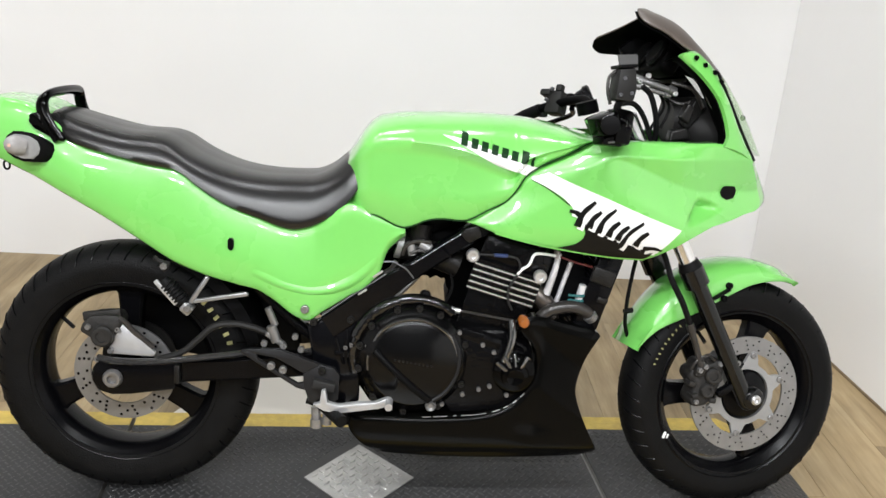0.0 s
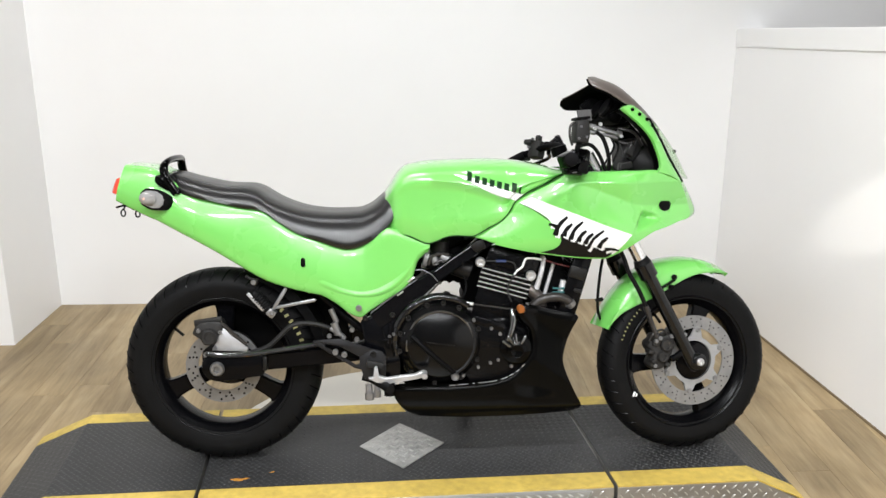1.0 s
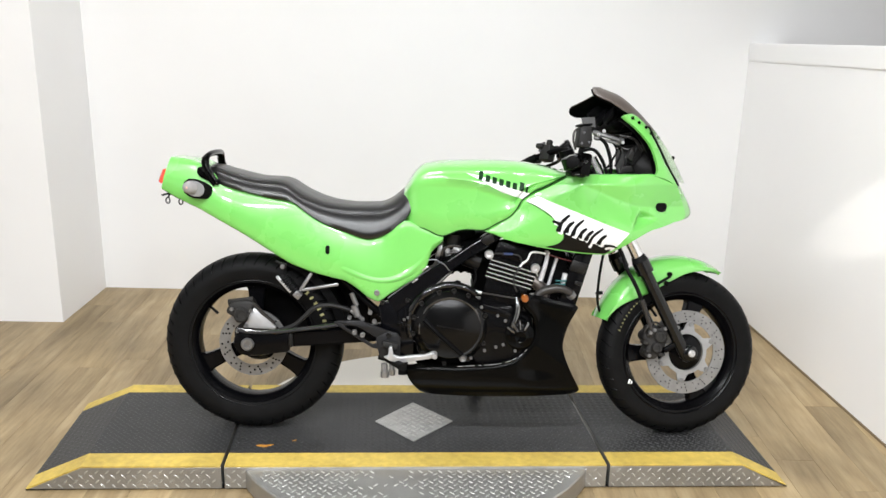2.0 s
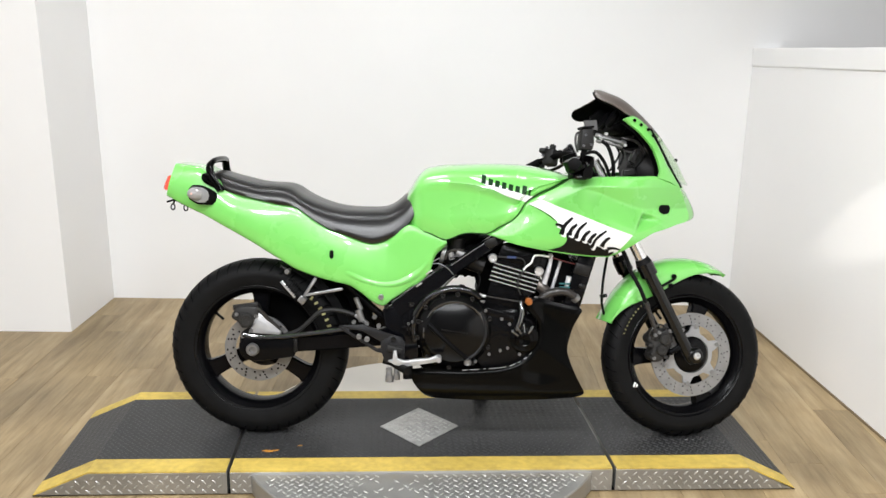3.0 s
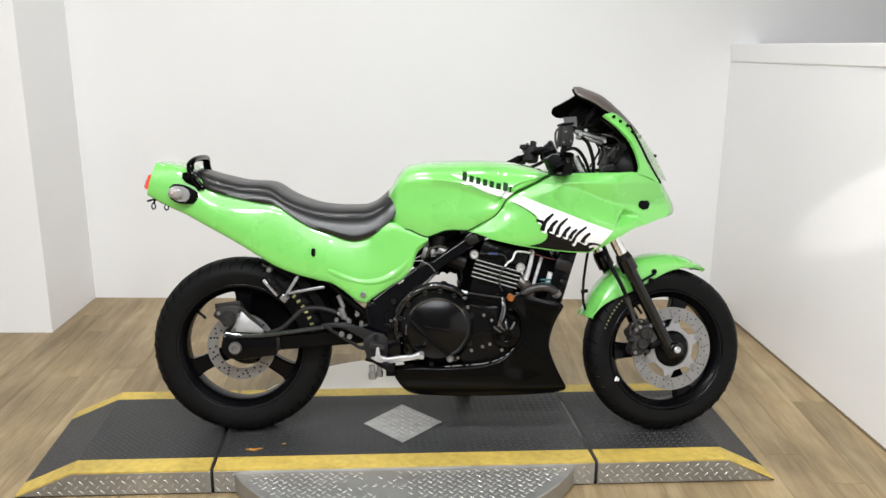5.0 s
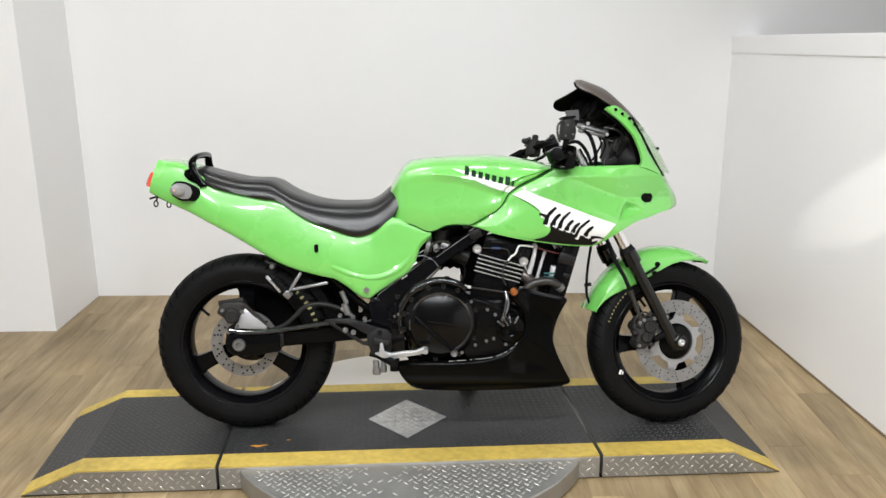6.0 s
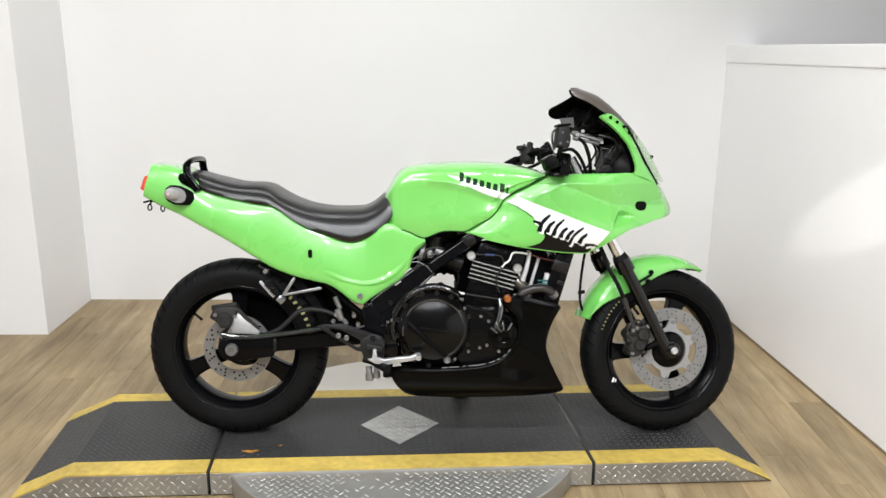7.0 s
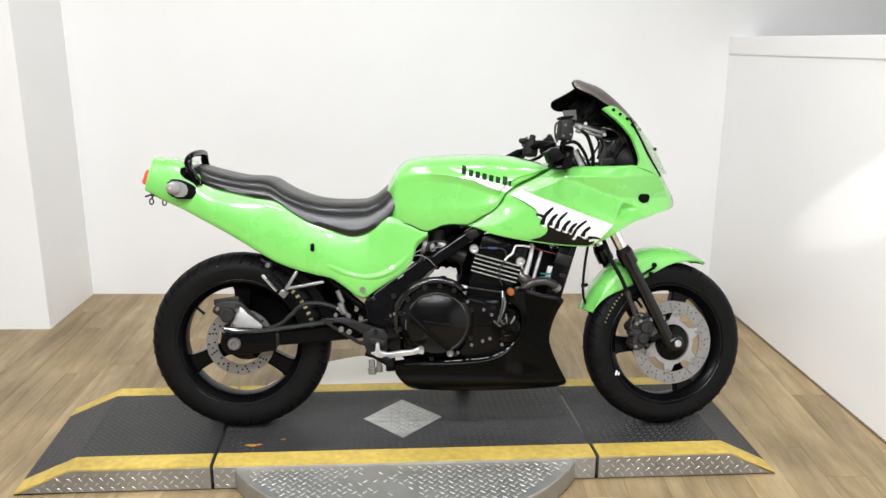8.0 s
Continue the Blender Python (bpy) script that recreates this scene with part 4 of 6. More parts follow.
decal(bm, coons([(0.868, 0.7808), (0.905, 0.7635), (0.948, 0.7345)], [(0.868, 0.7795), (0.905, 0.7615), (0.948, 0.732)], [(0.868, 0.7808), (0.868, 0.7795)], [(0.948, 0.7345), (0.948, 0.732)], 20, 3), fair_width, 0.002)
part("pin_line", bm, BLACK_DECAL, fairing, "thin black pin line", smooth=60)
bm = bmesh.new()
decal(bm, coons([(0.80, 0.668), (0.909, 0.6435), (1.04, 0.6245), (1.12, 0.6205)], [(0.80, 0.664), (0.909, 0.640), (1.04, 0.6205), (1.12, 0.617)], [(0.80, 0.668), (0.80, 0.664)], [(1.12, 0.6205), (1.12, 0.617)], 30, 3), fair_width, 0.003)
part("pin_line", bm, GREEN, fairing, "lime green lower edge", smooth=60)


def stroke(pts, w0, w1):
    c = spline(pts, 10)
    t = np.gradient(c, axis=0)
    t /= np.linalg.norm(t, axis=1)[:, None]
    n = np.stack([-t[:, 1], t[:, 0]], 1)
    w = (np.linspace(w0, w1, 10) * (0.92 + 0.08 * np.sin(np.arange(10) * 1.3)))[:, None]
    return np.stack([c + n * w, c - n * w])


# the model mark is kept to plain brush bars of uneven length, with a white offset edge
BRUSH = (((0.948, 0.722), (0.972, 0.712), 0.0035, 0.0065), ((0.966, 0.690), (1.000, 0.742), 0.0078, 0.0042), ((0.990, 0.688), (1.014, 0.722), 0.0080, 0.0040), ((1.010, 0.678), (1.044, 0.728), 0.0072, 0.0032),
         ((1.032, 0.671), (1.054, 0.702), 0.0076, 0.0042), ((1.052, 0.664), (1.074, 0.694), 0.0072, 0.0042), ((1.060, 0.648), (1.104, 0.702), 0.0056, 0.0036), ((1.092, 0.652), (1.116, 0.682), 0.0076, 0.0044), ((1.110, 0.646), (1.152, 0.642), 0.0062, 0.0022))
for (ax, az), (bx, bz), w0, w1 in BRUSH:
    mid = ((ax + bx) / 2 - 0.12 * (bz - az), (az + bz) / 2 + 0.08 * (bx - ax))
    bm = bmesh.new()
    decal(bm, stroke([(ax + 0.006, az - 0.007), (mid[0] + 0.006, mid[1] - 0.007), ((ax + 2 * bx) / 3 + 0.006, (az + 2 * bz) / 3 - 0.007)], w0, w1), fair_width, 0.0028)
    part("mark_bar", bm, WHITE_DECAL, fairing, "white mark bar", smooth=60)
    bm = bmesh.new()
    decal(bm, stroke([(ax, az), mid, (bx, bz)], w0, w1), fair_width, 0.004)
    part("mark_bar", bm, BLACK_DECAL, fairing, "black brush-like mark bar", smooth=60)

# smoked windscreen
bm = bmesh.new()
edge_r = spline([(1.347, 0.106, 0.830), (1.313, 0.113, 0.884), (1.275, 0.116, 0.953), (1.238, 0.12, 1.011), (1.208, 0.126, 1.038), (1.165, 0.142, 1.052), (1.118, 0.153, 1.073), (1.084, 0.156, 1.083), (1.066, 0.151, 1.096), (1.064, 0.128, 1.113)], 44)
mid_r = spline([(1.42, 0, 0.80), (1.392, 0, 0.834), (1.352, 0, 0.908), (1.309, 0, 0.969), (1.267, 0, 1.019), (1.225, 0, 1.061), (1.167, 0, 1.106), (1.106, 0, 1.127)], 44)
rows, cols = [], 25
for u in np.linspace(-1, 1, cols):
    row = []
    for a, b in zip(edge_r, mid_r):
        k = abs(u) ** 2.8
        row.append((b[0] + (a[0] - b[0]) * k - 0.022 * max(u, 0) * clamp((b[2] - 1.0) / 0.1), u * a[1] * (1.12 - 0.12 * u * u), b[2] + (a[2] - b[2]) * k - (0.006 + 0.022 * u + 0.01 * max(u, 0)) * clamp((b[2] - 1.02) / 0.09)))
    rows.append(row)
split = next(k for k, a in enumerate(edge_r) if a[2] > 1.012)
skin(bm, [r[split:] for r in rows], closed=False)
screen = part("windscreen", bm, SMOKE, bike, "smoked brown plastic windscreen with a clear lower part", smooth=70)
sol = screen.modifiers.new("thickness", "SOLIDIFY")
sol.thickness = 0.003
bm = bmesh.new()
skin(bm, [r[4:split + 1] for r in rows], closed=False)
clear = part("clear_screen", bm, CLEAR_SCREEN, screen, "clear lower screen", smooth=70)
for x, z in ((1.303, 0.976), (1.355, 0.912)):
    bm = bmesh.new()
    turned(bm, (x, 0, z), (x + 0.008, 0, z + 0.005), ((0.0, 0.006), (0.7, 0.006), (1.0, 0.003)), 10)
    part("screen_fastener", bm, BLACK_GLOSS, clear, "black screen fastener")
# black sheet added under the screen to carry the shade of its inside
bm = bmesh.new()
skin(bm, [[(x - 0.005, y * 0.985, z - 0.006) for x, y, z in r[split:]] for r in rows], closed=False)
part("screen_inner_shade", bm, VOID, screen, "matt black sheet added as the screen's shaded inside", smooth=70)

# ---- wheels ----
def closed_lathe(bm, prof, c, n):
    lathe(bm, prof, c, n, closed=True)


def moved(bm, m):
    bmesh.ops.transform(bm, matrix=m, verts=bm.verts)
    return bm


def spoke(bm, c, ang, r0, r1, w0, w1, t0, t1):
    """A tapered cast spoke from hub to rim that flares at the rim."""
    rings = []
    for k, (r, w, t) in enumerate(((r0, w0, t0), (r0 + (r1 - r0) * 0.3, w0 * 0.9, t0 * 0.9), (r0 + (r1 - r0) * 0.7, w0 * 0.25 + w1 * 0.62, t1), (r0 + (r1 - r0) * 0.9, w1 * 0.95, t1), (r1, w1 * 1.25, t1))):
        e = Vector((math.cos(ang), 0, math.sin(ang)))
        s = Vector((-math.sin(ang), 0, math.cos(ang)))
        o = Vector(c) + e * r
        b = min(w, t) * 0.3
        rings.append([o + s * a + Vector((0, d, 0)) for a, d in ((-w, -t + b), (-w + b, -t), (w - b, -t), (w, -t + b), (w, t - b), (w - b, t), (-w + b, t), (-w, t - b))])
    skin(bm, rings)


def wheel(name, label, c, R, rim, half, angles, m, hub, tread_cuts, letters):
    """Tyre, cast three-spoke rim and hub; m turns the whole with the steering."""
    grp = new(name)
    grp.parent = bike
    tagged(grp, label)
    h = half
    prof = []
    for k in range(25):
        a = math.pi * (k / 24 - 0.5)
        prof.append((R - (R - rim - 0.03) * (1 - math.cos(a)) ** 1.15 * 0.9, -h * math.sin(a) * 1.0))
    prof = [(rim - 0.004, -prof[0][1] * -0.86)] + [(rim + 0.012, h * 0.93)] + [(r, o) for r, o in prof] + [(rim + 0.012, -h * 0.93), (rim - 0.004, -h * 0.86)]
    bm = bmesh.new()
    closed_lathe(bm, prof, c, 96)
    tyre = part("tyre", moved(bm, m), RUBBER, grp, "worn black tyre", smooth=40)
    # tread grooves: thin raised sipes lying on the shoulder
    bm = bmesh.new()
    for k in range(tread_cuts):
        a0 = 2 * math.pi * k / tread_cuts
        for s in (-1, 1):
            pts = []
            for q in np.linspace(0.25, 0.78, 6):
                ph = q * math.pi / 2
                rr = R - (R - rim - 0.03) * (1 - math.cos(ph)) ** 1.15 * 0.9 + 0.0004
                a = a0 + s * 0.03 + 0.12 * (q - 0.2)
                pts.append((c[0] + rr * math.cos(a), c[1] + s * h * math.sin(ph), c[2] + rr * math.sin(a)))
            tube(bm, pts, 0.0016, 5, 7)
    tagged(part("tread_groove", moved(bm, m), BLACK_PAINT, tyre, "dark tread grooves"), kind="stuff")
    if letters:
        a0, a1, n, rr, sz, s_mat = letters
        for k in range(n):
            a = radians(a0 + (a1 - a0) * k / (n - 1))
            bm = bmesh.new()
            mid = Vector((c[0] + rr * math.cos(a), c[1] - h * 0.985, c[2] + rr * math.sin(a)))
            turn = Matrix.Translation(mid) @ pose(0, 0, 0, 0, 90 - math.degrees(a) + (8 if k % 2 else -6), 0)
            box(bm, (sz * 0.62, 0.002, sz), turn)
            part("sidewall_mark", moved(bm, m), s_mat, tyre, "faded yellow sidewall mark")
    bm = bmesh.new()
    hr = h * 0.78
    closed_lathe(bm, [(rim + 0.008, hr + 0.006), (rim + 0.004, hr + 0.008), (rim - 0.004, hr + 0.002), (rim - 0.012, hr - 0.008), (rim - 0.02, hr - 0.014), (rim - 0.024, 0.02), (rim - 0.024, -0.02), (rim - 0.02, -hr + 0.014), (rim - 0.004, -hr - 0.002), (rim + 0.006, -hr - 0.006)], c, 96)
    for a in angles:
        spoke(bm, c, radians(a), hub * 0.8, rim - 0.022, 0.026, 0.03, 0.024, 0.018)
    lathe(bm, [(hub * 0.6, -0.05), (hub, -0.045), (hub, 0.045), (hub * 0.6, 0.05)], c, 32)
    rim_ob = part("rim", moved(bm, m), BLACK_PAINT, grp, "black cast three-spoke rim", smooth=40)
    bm = bmesh.new()
    a = radians(angles[0] + 55)
    tube(bm, [(c[0] + (rim - 0.022) * math.cos(a), c[1] - 0.012, c[2] + (rim - 0.022) * math.sin(a)), (c[0] + (rim - 0.055) * math.cos(a), c[1] - 0.02, c[2] + (rim - 0.055) * math.sin(a))], 0.0045, 8)
    part("valve", moved(bm, m), RUBBER, rim_ob, "black valve stem")
    return grp


def brake_disc(parent, c, r0, r1, y, rows, m, hole=0.0026):
    bm = bmesh.new()
    closed_lathe(bm, [(r1, y + 0.0025), (r0, y + 0.0025), (r0, y - 0.0025), (r1, y - 0.0025)], c, 72)
    d = part("brake_disc", moved(bm, m), STEEL, parent, "drilled steel brake disc", smooth=30)
    bm = bmesh.new()
    for k in range(rows):
        for j in range(3):
            a = 2 * math.pi * (k + 0.1 * j + 0.5 * (k % 2) * (j == 1)) / rows
            r = r0 + (r1 - r0) * (0.22 + 0.27 * j)
            lathe(bm, [(hole, y - 0.004), (hole, y + 0.0027)], (c[0] + r * math.cos(a), c[1], c[2] + r * math.sin(a)), 7)
    tagged(part("drill_hole", moved(bm, m), BLACK_PAINT, d, "dark drilled holes"), kind="stuff")
    return d


REAR = (0.006, 0.0, 0.291)
RR = 0.291
rear_wheel = wheel("rear_wheel", "black rear wheel with worn tyre", REAR, RR, 0.205, 0.064, (88, 206, 328), Matrix(), 0.05, 46, (44, 19, 6, 0.246, 0.0125, CREAM))
brake_disc(rear_wheel, (0.010, 0.0, 0.298), 0.074, 0.110, 0.066, 18, Matrix(), 0.0034)
# front assembly turns about the steering head
STEER_A, STEER_D = Vector((1.20, 0, 0.62)), Vector((-0.48, 0, 0.877)).normalized()
STEER = Matrix.Translation(STEER_A) @ Matrix.Rotation(radians(11), 4, STEER_D) @ Matrix.Translation(-STEER_A)
FRONT = (1.402, 0.0, 0.272)
FR = 0.272
front_wheel = wheel("front_wheel", "black front wheel with worn tyre", FRONT, FR, 0.197, 0.052, (68, 181, 297), STEER, 0.04, 42, (134, 160, 9, 0.232, 0.0056, CREAM))
FDISC = (1.41, 0.0, 0.278)
brake_disc(front_wheel, FDISC, 0.098, 0.137, 0.062, 24, STEER, 0.0022)
bm = bmesh.new()
prof = []
for k in range(96):
    a = 2 * math.pi * k / 96
    lobe = max(0.0, math.cos(6 * a - 2.2))
    prof.append((FDISC[0] + (0.073 + 0.031 * lobe ** 1.3) * math.cos(a), FDISC[2] + (0.073 + 0.031 * lobe ** 1.3) * math.sin(a)))
inner = [(FDISC[0] + 0.06 * math.cos(2 * math.pi * k / 96), FDISC[2] + 0.06 * math.sin(2 * math.pi * k / 96)) for k in range(96)]
for y in (-0.066, -0.058):
    o, i = [bm.verts.new((x, y, z)) for x, z in prof], [bm.verts.new((x, y, z)) for x, z in inner]
    for k in range(96):
        bm.faces.new((o[k], o[(k + 1) % 96], i[(k + 1) % 96], i[k]))
    if y == -0.066:
        o0, i0 = o, i
for k in range(96):
    bm.faces.new((o0[k], o0[(k + 1) % 96], o[(k + 1) % 96], o[k]))
    bm.faces.new((i0[k], i0[(k + 1) % 96], i[(k + 1) % 96], i[k]))
part("disc_carrier", moved(bm, STEER), CARRIER, front_wheel, "silver six-lobed disc carrier", smooth=30)
bolts(front_wheel, STEEL, "disc carrier bolt", [(FDISC[0] + 0.094 * math.cos((2 * math.pi * k + 2.2) / 6), -0.067, FDISC[2] + 0.094 * math.sin((2 * math.pi * k + 2.2) / 6)) for k in range(6)], 0.008, 0.004, STEER)
bm = bmesh.new()
box(bm, (0.007, 0.002, 0.016), pose(1.221, -0.052, 0.183, 0, 20, 0), 0.001, 1)
box(bm, (0.005, 0.002, 0.011), pose(1.229, -0.052, 0.18, 0, 20, 0), 0.001, 1)
part("paint_mark", moved(bm, STEER), WHITE_DECAL, front_wheel, "white paint mark")
bm = bmesh.new()
lathe(bm, [(0.062, 0.02), (0.0615, 0.055), (0.056, 0.064), (0.05, 0.07), (0.02, 0.075)], (FDISC[0], 0.0, FDISC[2]), 48)
part("hub_cover", moved(bm, STEER), BLACK_PAINT, front_wheel, "black hub")

# ---- front fork, fender, brakes ----
FORK_D = Vector((-0.469, 0, 0.883)).normalized()


def on_fork(s, y):
    p = Vector((1.385, y, 0.285)) + FORK_D * s
    return (p.x, p.y, p.z)


for y in (-0.1, 0.1):
    leg = new("fork_leg")
    leg.parent = bike
    tagged(leg, "black and chrome telescopic fork leg")
    bm = bmesh.new()
    turned(bm, on_fork(-0.034, y), on_fork(0.30, y), ((0.0, 0.008), (0.02, 0.015), (0.06, 0.0195), (0.12, 0.0195), (1.0, 0.0202)), 28)
    tube(bm, [on_fork(0.292, y), on_fork(0.335, y)], (0.028, 0.027), 20)
    turned(bm, (1.401, y * 0.9, 0.283), (1.401, y * 1.24, 0.283), ((0.0, 0.026), (0.75, 0.026), (0.9, 0.024), (1.0, 0.018)), 24)
    part("slider", moved(bm, STEER), FORK_BLACK, leg, "gloss black slider", smooth=40)
    bm = bmesh.new()
    tube(bm, [on_fork(0.33, y), on_fork(0.70, y)], 0.0185, 20)
    part("stanchion", moved(bm, STEER), CHROME, leg, "chrome stanchion")
    bm = bmesh.new()
    tube(bm, [on_fork(0.333, y), on_fork(0.352, y)], (0.0265, 0.0215), 20)
    part("dust_seal", moved(bm, STEER), RUBBER, leg, "rubber dust seal")
bm = bmesh.new()
lathe(bm, [(0.0115, 0.10), (0.0115, 0.128), (0.0085, 0.131), (0.005, 0.131), (0.0045, 0.126)], (1.401, 0.0, 0.283), 20)
part("axle_nut", moved(bm, STEER), ALU, bike, "silver front axle nut")
# fender
fend_in = table((62, 0.298), (72, 0.288), (88, 0.268), (100, 0.250), (119, 0.238), (132, 0.252), (146, 0.28), (158, 0.297))
fend_out = table((62, 0.306), (72, 0.312), (88, 0.318), (105, 0.322), (127, 0.318), (146, 0.309), (158, 0.304))
rings = []
for d in np.linspace(63, 157, 50):
    a, ri, ro = radians(d), fend_in(d), fend_out(d)
    w = 0.066 - 0.018 * clamp((75 - d) / 12)
    half = [(w - 0.004, ri + 0.002), (w, ri), (w + 0.001, ri * 0.5 + ro * 0.5 - 0.004), (w - 0.006, ro - 0.016), (w - 0.022, ro - 0.006), (w * 0.3, ro), (0, ro + 0.001)]
    ring = [(-o, r) for o, r in half] + [(o, r) for o, r in half[-2::-1]]
    ring += [(o * 0.93, r - 0.004) for o, r in ring[::-1]]
    rings.append([(FRONT[0] + r * math.cos(a), o, FRONT[2] + r * math.sin(a)) for o, r in ring])
bm = bmesh.new()
skin(bm, rings)
fender = part("front_fender", moved(bm, STEER), GREEN, bike, "glossy lime green front fender", smooth=50)
bm = bmesh.new()
for x, z in ((1.335, 0.505), (1.30, 0.495), (1.345, 0.535)):
    bolt(bm, x, -0.07, z, 0.008, 0.006)
bar(bm, (1.29, -0.074, 0.498), (1.345, -0.074, 0.528), 0.016, 0.006)
part("fender_bracket", moved(bm, STEER), PLASTIC, fender, "black bracket with bolts")
# front caliper: a dusty two-piston casting with a bridge, bolts and a bracket to the fork leg
bm = bmesh.new()
plate(bm, [(1.244, 0.332), (1.250, 0.352), (1.262, 0.352), (1.266, 0.368), (1.284, 0.372), (1.288, 0.362), (1.306, 0.366), (1.322, 0.374), (1.334, 0.352), (1.326, 0.315), (1.312, 0.285), (1.294, 0.264), (1.262, 0.262), (1.25, 0.28), (1.264, 0.308)], -0.1, -0.045, 0.009)
plate(bm, [(1.254, 0.338), (1.26, 0.36), (1.28, 0.366), (1.286, 0.352), (1.272, 0.334)], -0.11, -0.09, 0.004)
for x, z, turn in ((1.252, 0.318, 20), (1.262, 0.29, -15), (1.318, 0.33, 30), (1.306, 0.278, 10)):
    box(bm, (0.016, 0.03, 0.012), pose(x, -0.092, z, 0, turn, 0), 0.003)
caliper = part("front_caliper", moved(bm, STEER), DUSTY_CAST, bike, "dusty dark cast brake caliper", smooth=40)
for x, z, r in ((1.302, 0.336, 0.019), (1.289, 0.302, 0.017)):
    bm = bmesh.new()
    lathe(bm, [(r, 0.09), (r, 0.108), (r * 0.82, 0.112), (r * 0.5, 0.112), (r * 0.45, 0.109)], (x, 0, z), 20)
    part("piston_housing", moved(bm, STEER), DUSTY_CAST, caliper, "round piston housing")
bm = bmesh.new()
bar(bm, (1.32, -0.098, 0.385), (1.372, -0.1, 0.358), 0.022, 0.016)
bar(bm, (1.318, -0.098, 0.29), (1.372, -0.1, 0.322), 0.018, 0.016)
part("caliper_bracket", moved(bm, STEER), BLACK_PAINT, caliper)
bolts(caliper, STEEL, "dull bolt", [(1.264, -0.112, 0.352), (1.277, -0.112, 0.36), (1.266, -0.1, 0.276), (1.32, -0.1, 0.362), (1.357, -0.11, 0.366)], 0.0062, 0.006, STEER)
bm = bmesh.new()
tube(bm, [(1.248, -0.1, 0.35), (1.258, -0.106, 0.372), (1.284, -0.106, 0.384), (1.306, -0.1, 0.37)], 0.0035, 8)
part("bleed_pipe", moved(bm, STEER), HOSE, caliper, "small grey pipe")
bm = bmesh.new()
turned(bm, (1.270, -0.106, 0.360), (1.234, -0.106, 0.456), ((0.0, 0.009), (0.12, 0.009), (0.14, 0.0065), (0.8, 0.0075), (0.85, 0.0095), (1.0, 0.009)), 12)
part("hose_end", moved(bm, STEER), HOSE, caliper, "dull metal hose end")
bm = bmesh.new()
tube(bm, [(1.236, -0.106, 0.452), (1.213, -0.106, 0.503), (1.185, -0.1, 0.555), (1.172, -0.09, 0.60), (1.15, -0.08, 0.65)], 0.0066, 8)
part("brake_hose", moved(bm, STEER), RUBBER, bike, "black rubber brake hose")
bm = bmesh.new()
tube(bm, [(1.14, -0.055, 0.63), (1.128, -0.06, 0.56), (1.122, -0.06, 0.49), (1.128, -0.05, 0.43), (1.16, -0.03, 0.37)], 0.0045, 7)
tube(bm, [(1.116, -0.062, 0.475), (1.137, -0.058, 0.478)], 0.006, 7)
part("cable", bm, RUBBER, bike, "thin black cable")

# ---- handlebar, clamps and instruments ----
bm = bmesh.new()
box(bm, (0.085, 0.15, 0.026), pose(1.07, 0, 0.862, 0, -28, 0), 0.01)
box(bm, (0.09, 0.24, 0.028), pose(1.165, 0, 0.70, 0, -28, 0), 0.01)
tube(bm, [(1.15, 0, 0.69), (1.06, 0, 0.87)], 0.03, 16)
part("yoke", moved(bm, STEER), BLACK_PAINT, bike, "black fork yoke and steering stem")
# far side: swept bar with grip, switch cluster, clamp and lever
hb = new("handlebar")
hb.parent = bike
tagged(hb, "black handlebar with grip and switchgear")
bm = bmesh.new()
tube(bm, [(1.065, 0.105, 0.925), (1.06, 0.17, 0.945), (1.03, 0.26, 0.936), (0.965, 0.33, 0.907)], 0.011, 12)
tube(bm, [(1.05, 0.1, 0.91), (1.042, 0.1, 0.938)], 0.025, 16)
part("bar", moved(bm, STEER), VOID, hb)
GRIP = ((0.0, 0.015), (0.25, 0.0157), (0.5, 0.015), (0.75, 0.0157), (0.9, 0.015), (0.91, 0.018), (0.99, 0.018), (1.0, 0.014))
bm = bmesh.new()
turned(bm, (1.0, 0.298, 0.922), (0.898, 0.399, 0.861), GRIP)
part("grip", moved(bm, STEER), PLASTIC, hb, "black ribbed rubber grip")
bm = bmesh.new()
box(bm, (0.04, 0.045, 0.06), pose(1.033, 0.272, 0.937, 0, 16, 35), 0.008)
box(bm, (0.026, 0.03, 0.016), pose(1.012, 0.285, 0.962, 0, 20, 35), 0.004)
box(bm, (0.018, 0.018, 0.018), pose(1.037, 0.262, 0.974, 0, 20, 35), 0.004)
box(bm, (0.02, 0.02, 0.02), pose(1.008, 0.30, 0.912, 0, 0, 20), 0.005)
part("switchgear", moved(bm, STEER), GREY_PLASTIC, hb, "dusty dark switch cluster", smooth=30)
bm = bmesh.new()
turned(bm, (1.073, 0.23, 0.938), (1.105, 0.215, 0.955), ((0.0, 0.022), (0.1, 0.027), (0.55, 0.03), (0.6, 0.034), (0.9, 0.034), (1.0, 0.029)), 20)
box(bm, (0.03, 0.02, 0.03), pose(1.06, 0.235, 0.945, 0, 15, 20), 0.005)
part("lever_clamp", moved(bm, STEER), BLACK_PAINT, hb, "black lever clamp", smooth=30)
for x, z in ((1.002, 0.945), (1.016, 0.972), (1.046, 0.953), (1.03, 0.928)):
    bm = bmesh.new()
    box(bm, (0.009, 0.008, 0.007), pose(x, 0.262, z, 0, 20, 35), 0.001)
    part("switch_button", moved(bm, STEER), EDGE_METAL, hb, "small worn button")
bm = bmesh.new()
tube(bm, [(1.06, 0.235, 0.925), (1.075, 0.28, 0.91), (1.03, 0.35, 0.885), (0.96, 0.43, 0.85)], (0.007, 0.005), 8)
part("lever", moved(bm, STEER), BLACK_PAINT, hb, "black lever")
# near side: a low clip-on bar whose grip sits behind its switch block
hb = new("handlebar")
hb.parent = bike
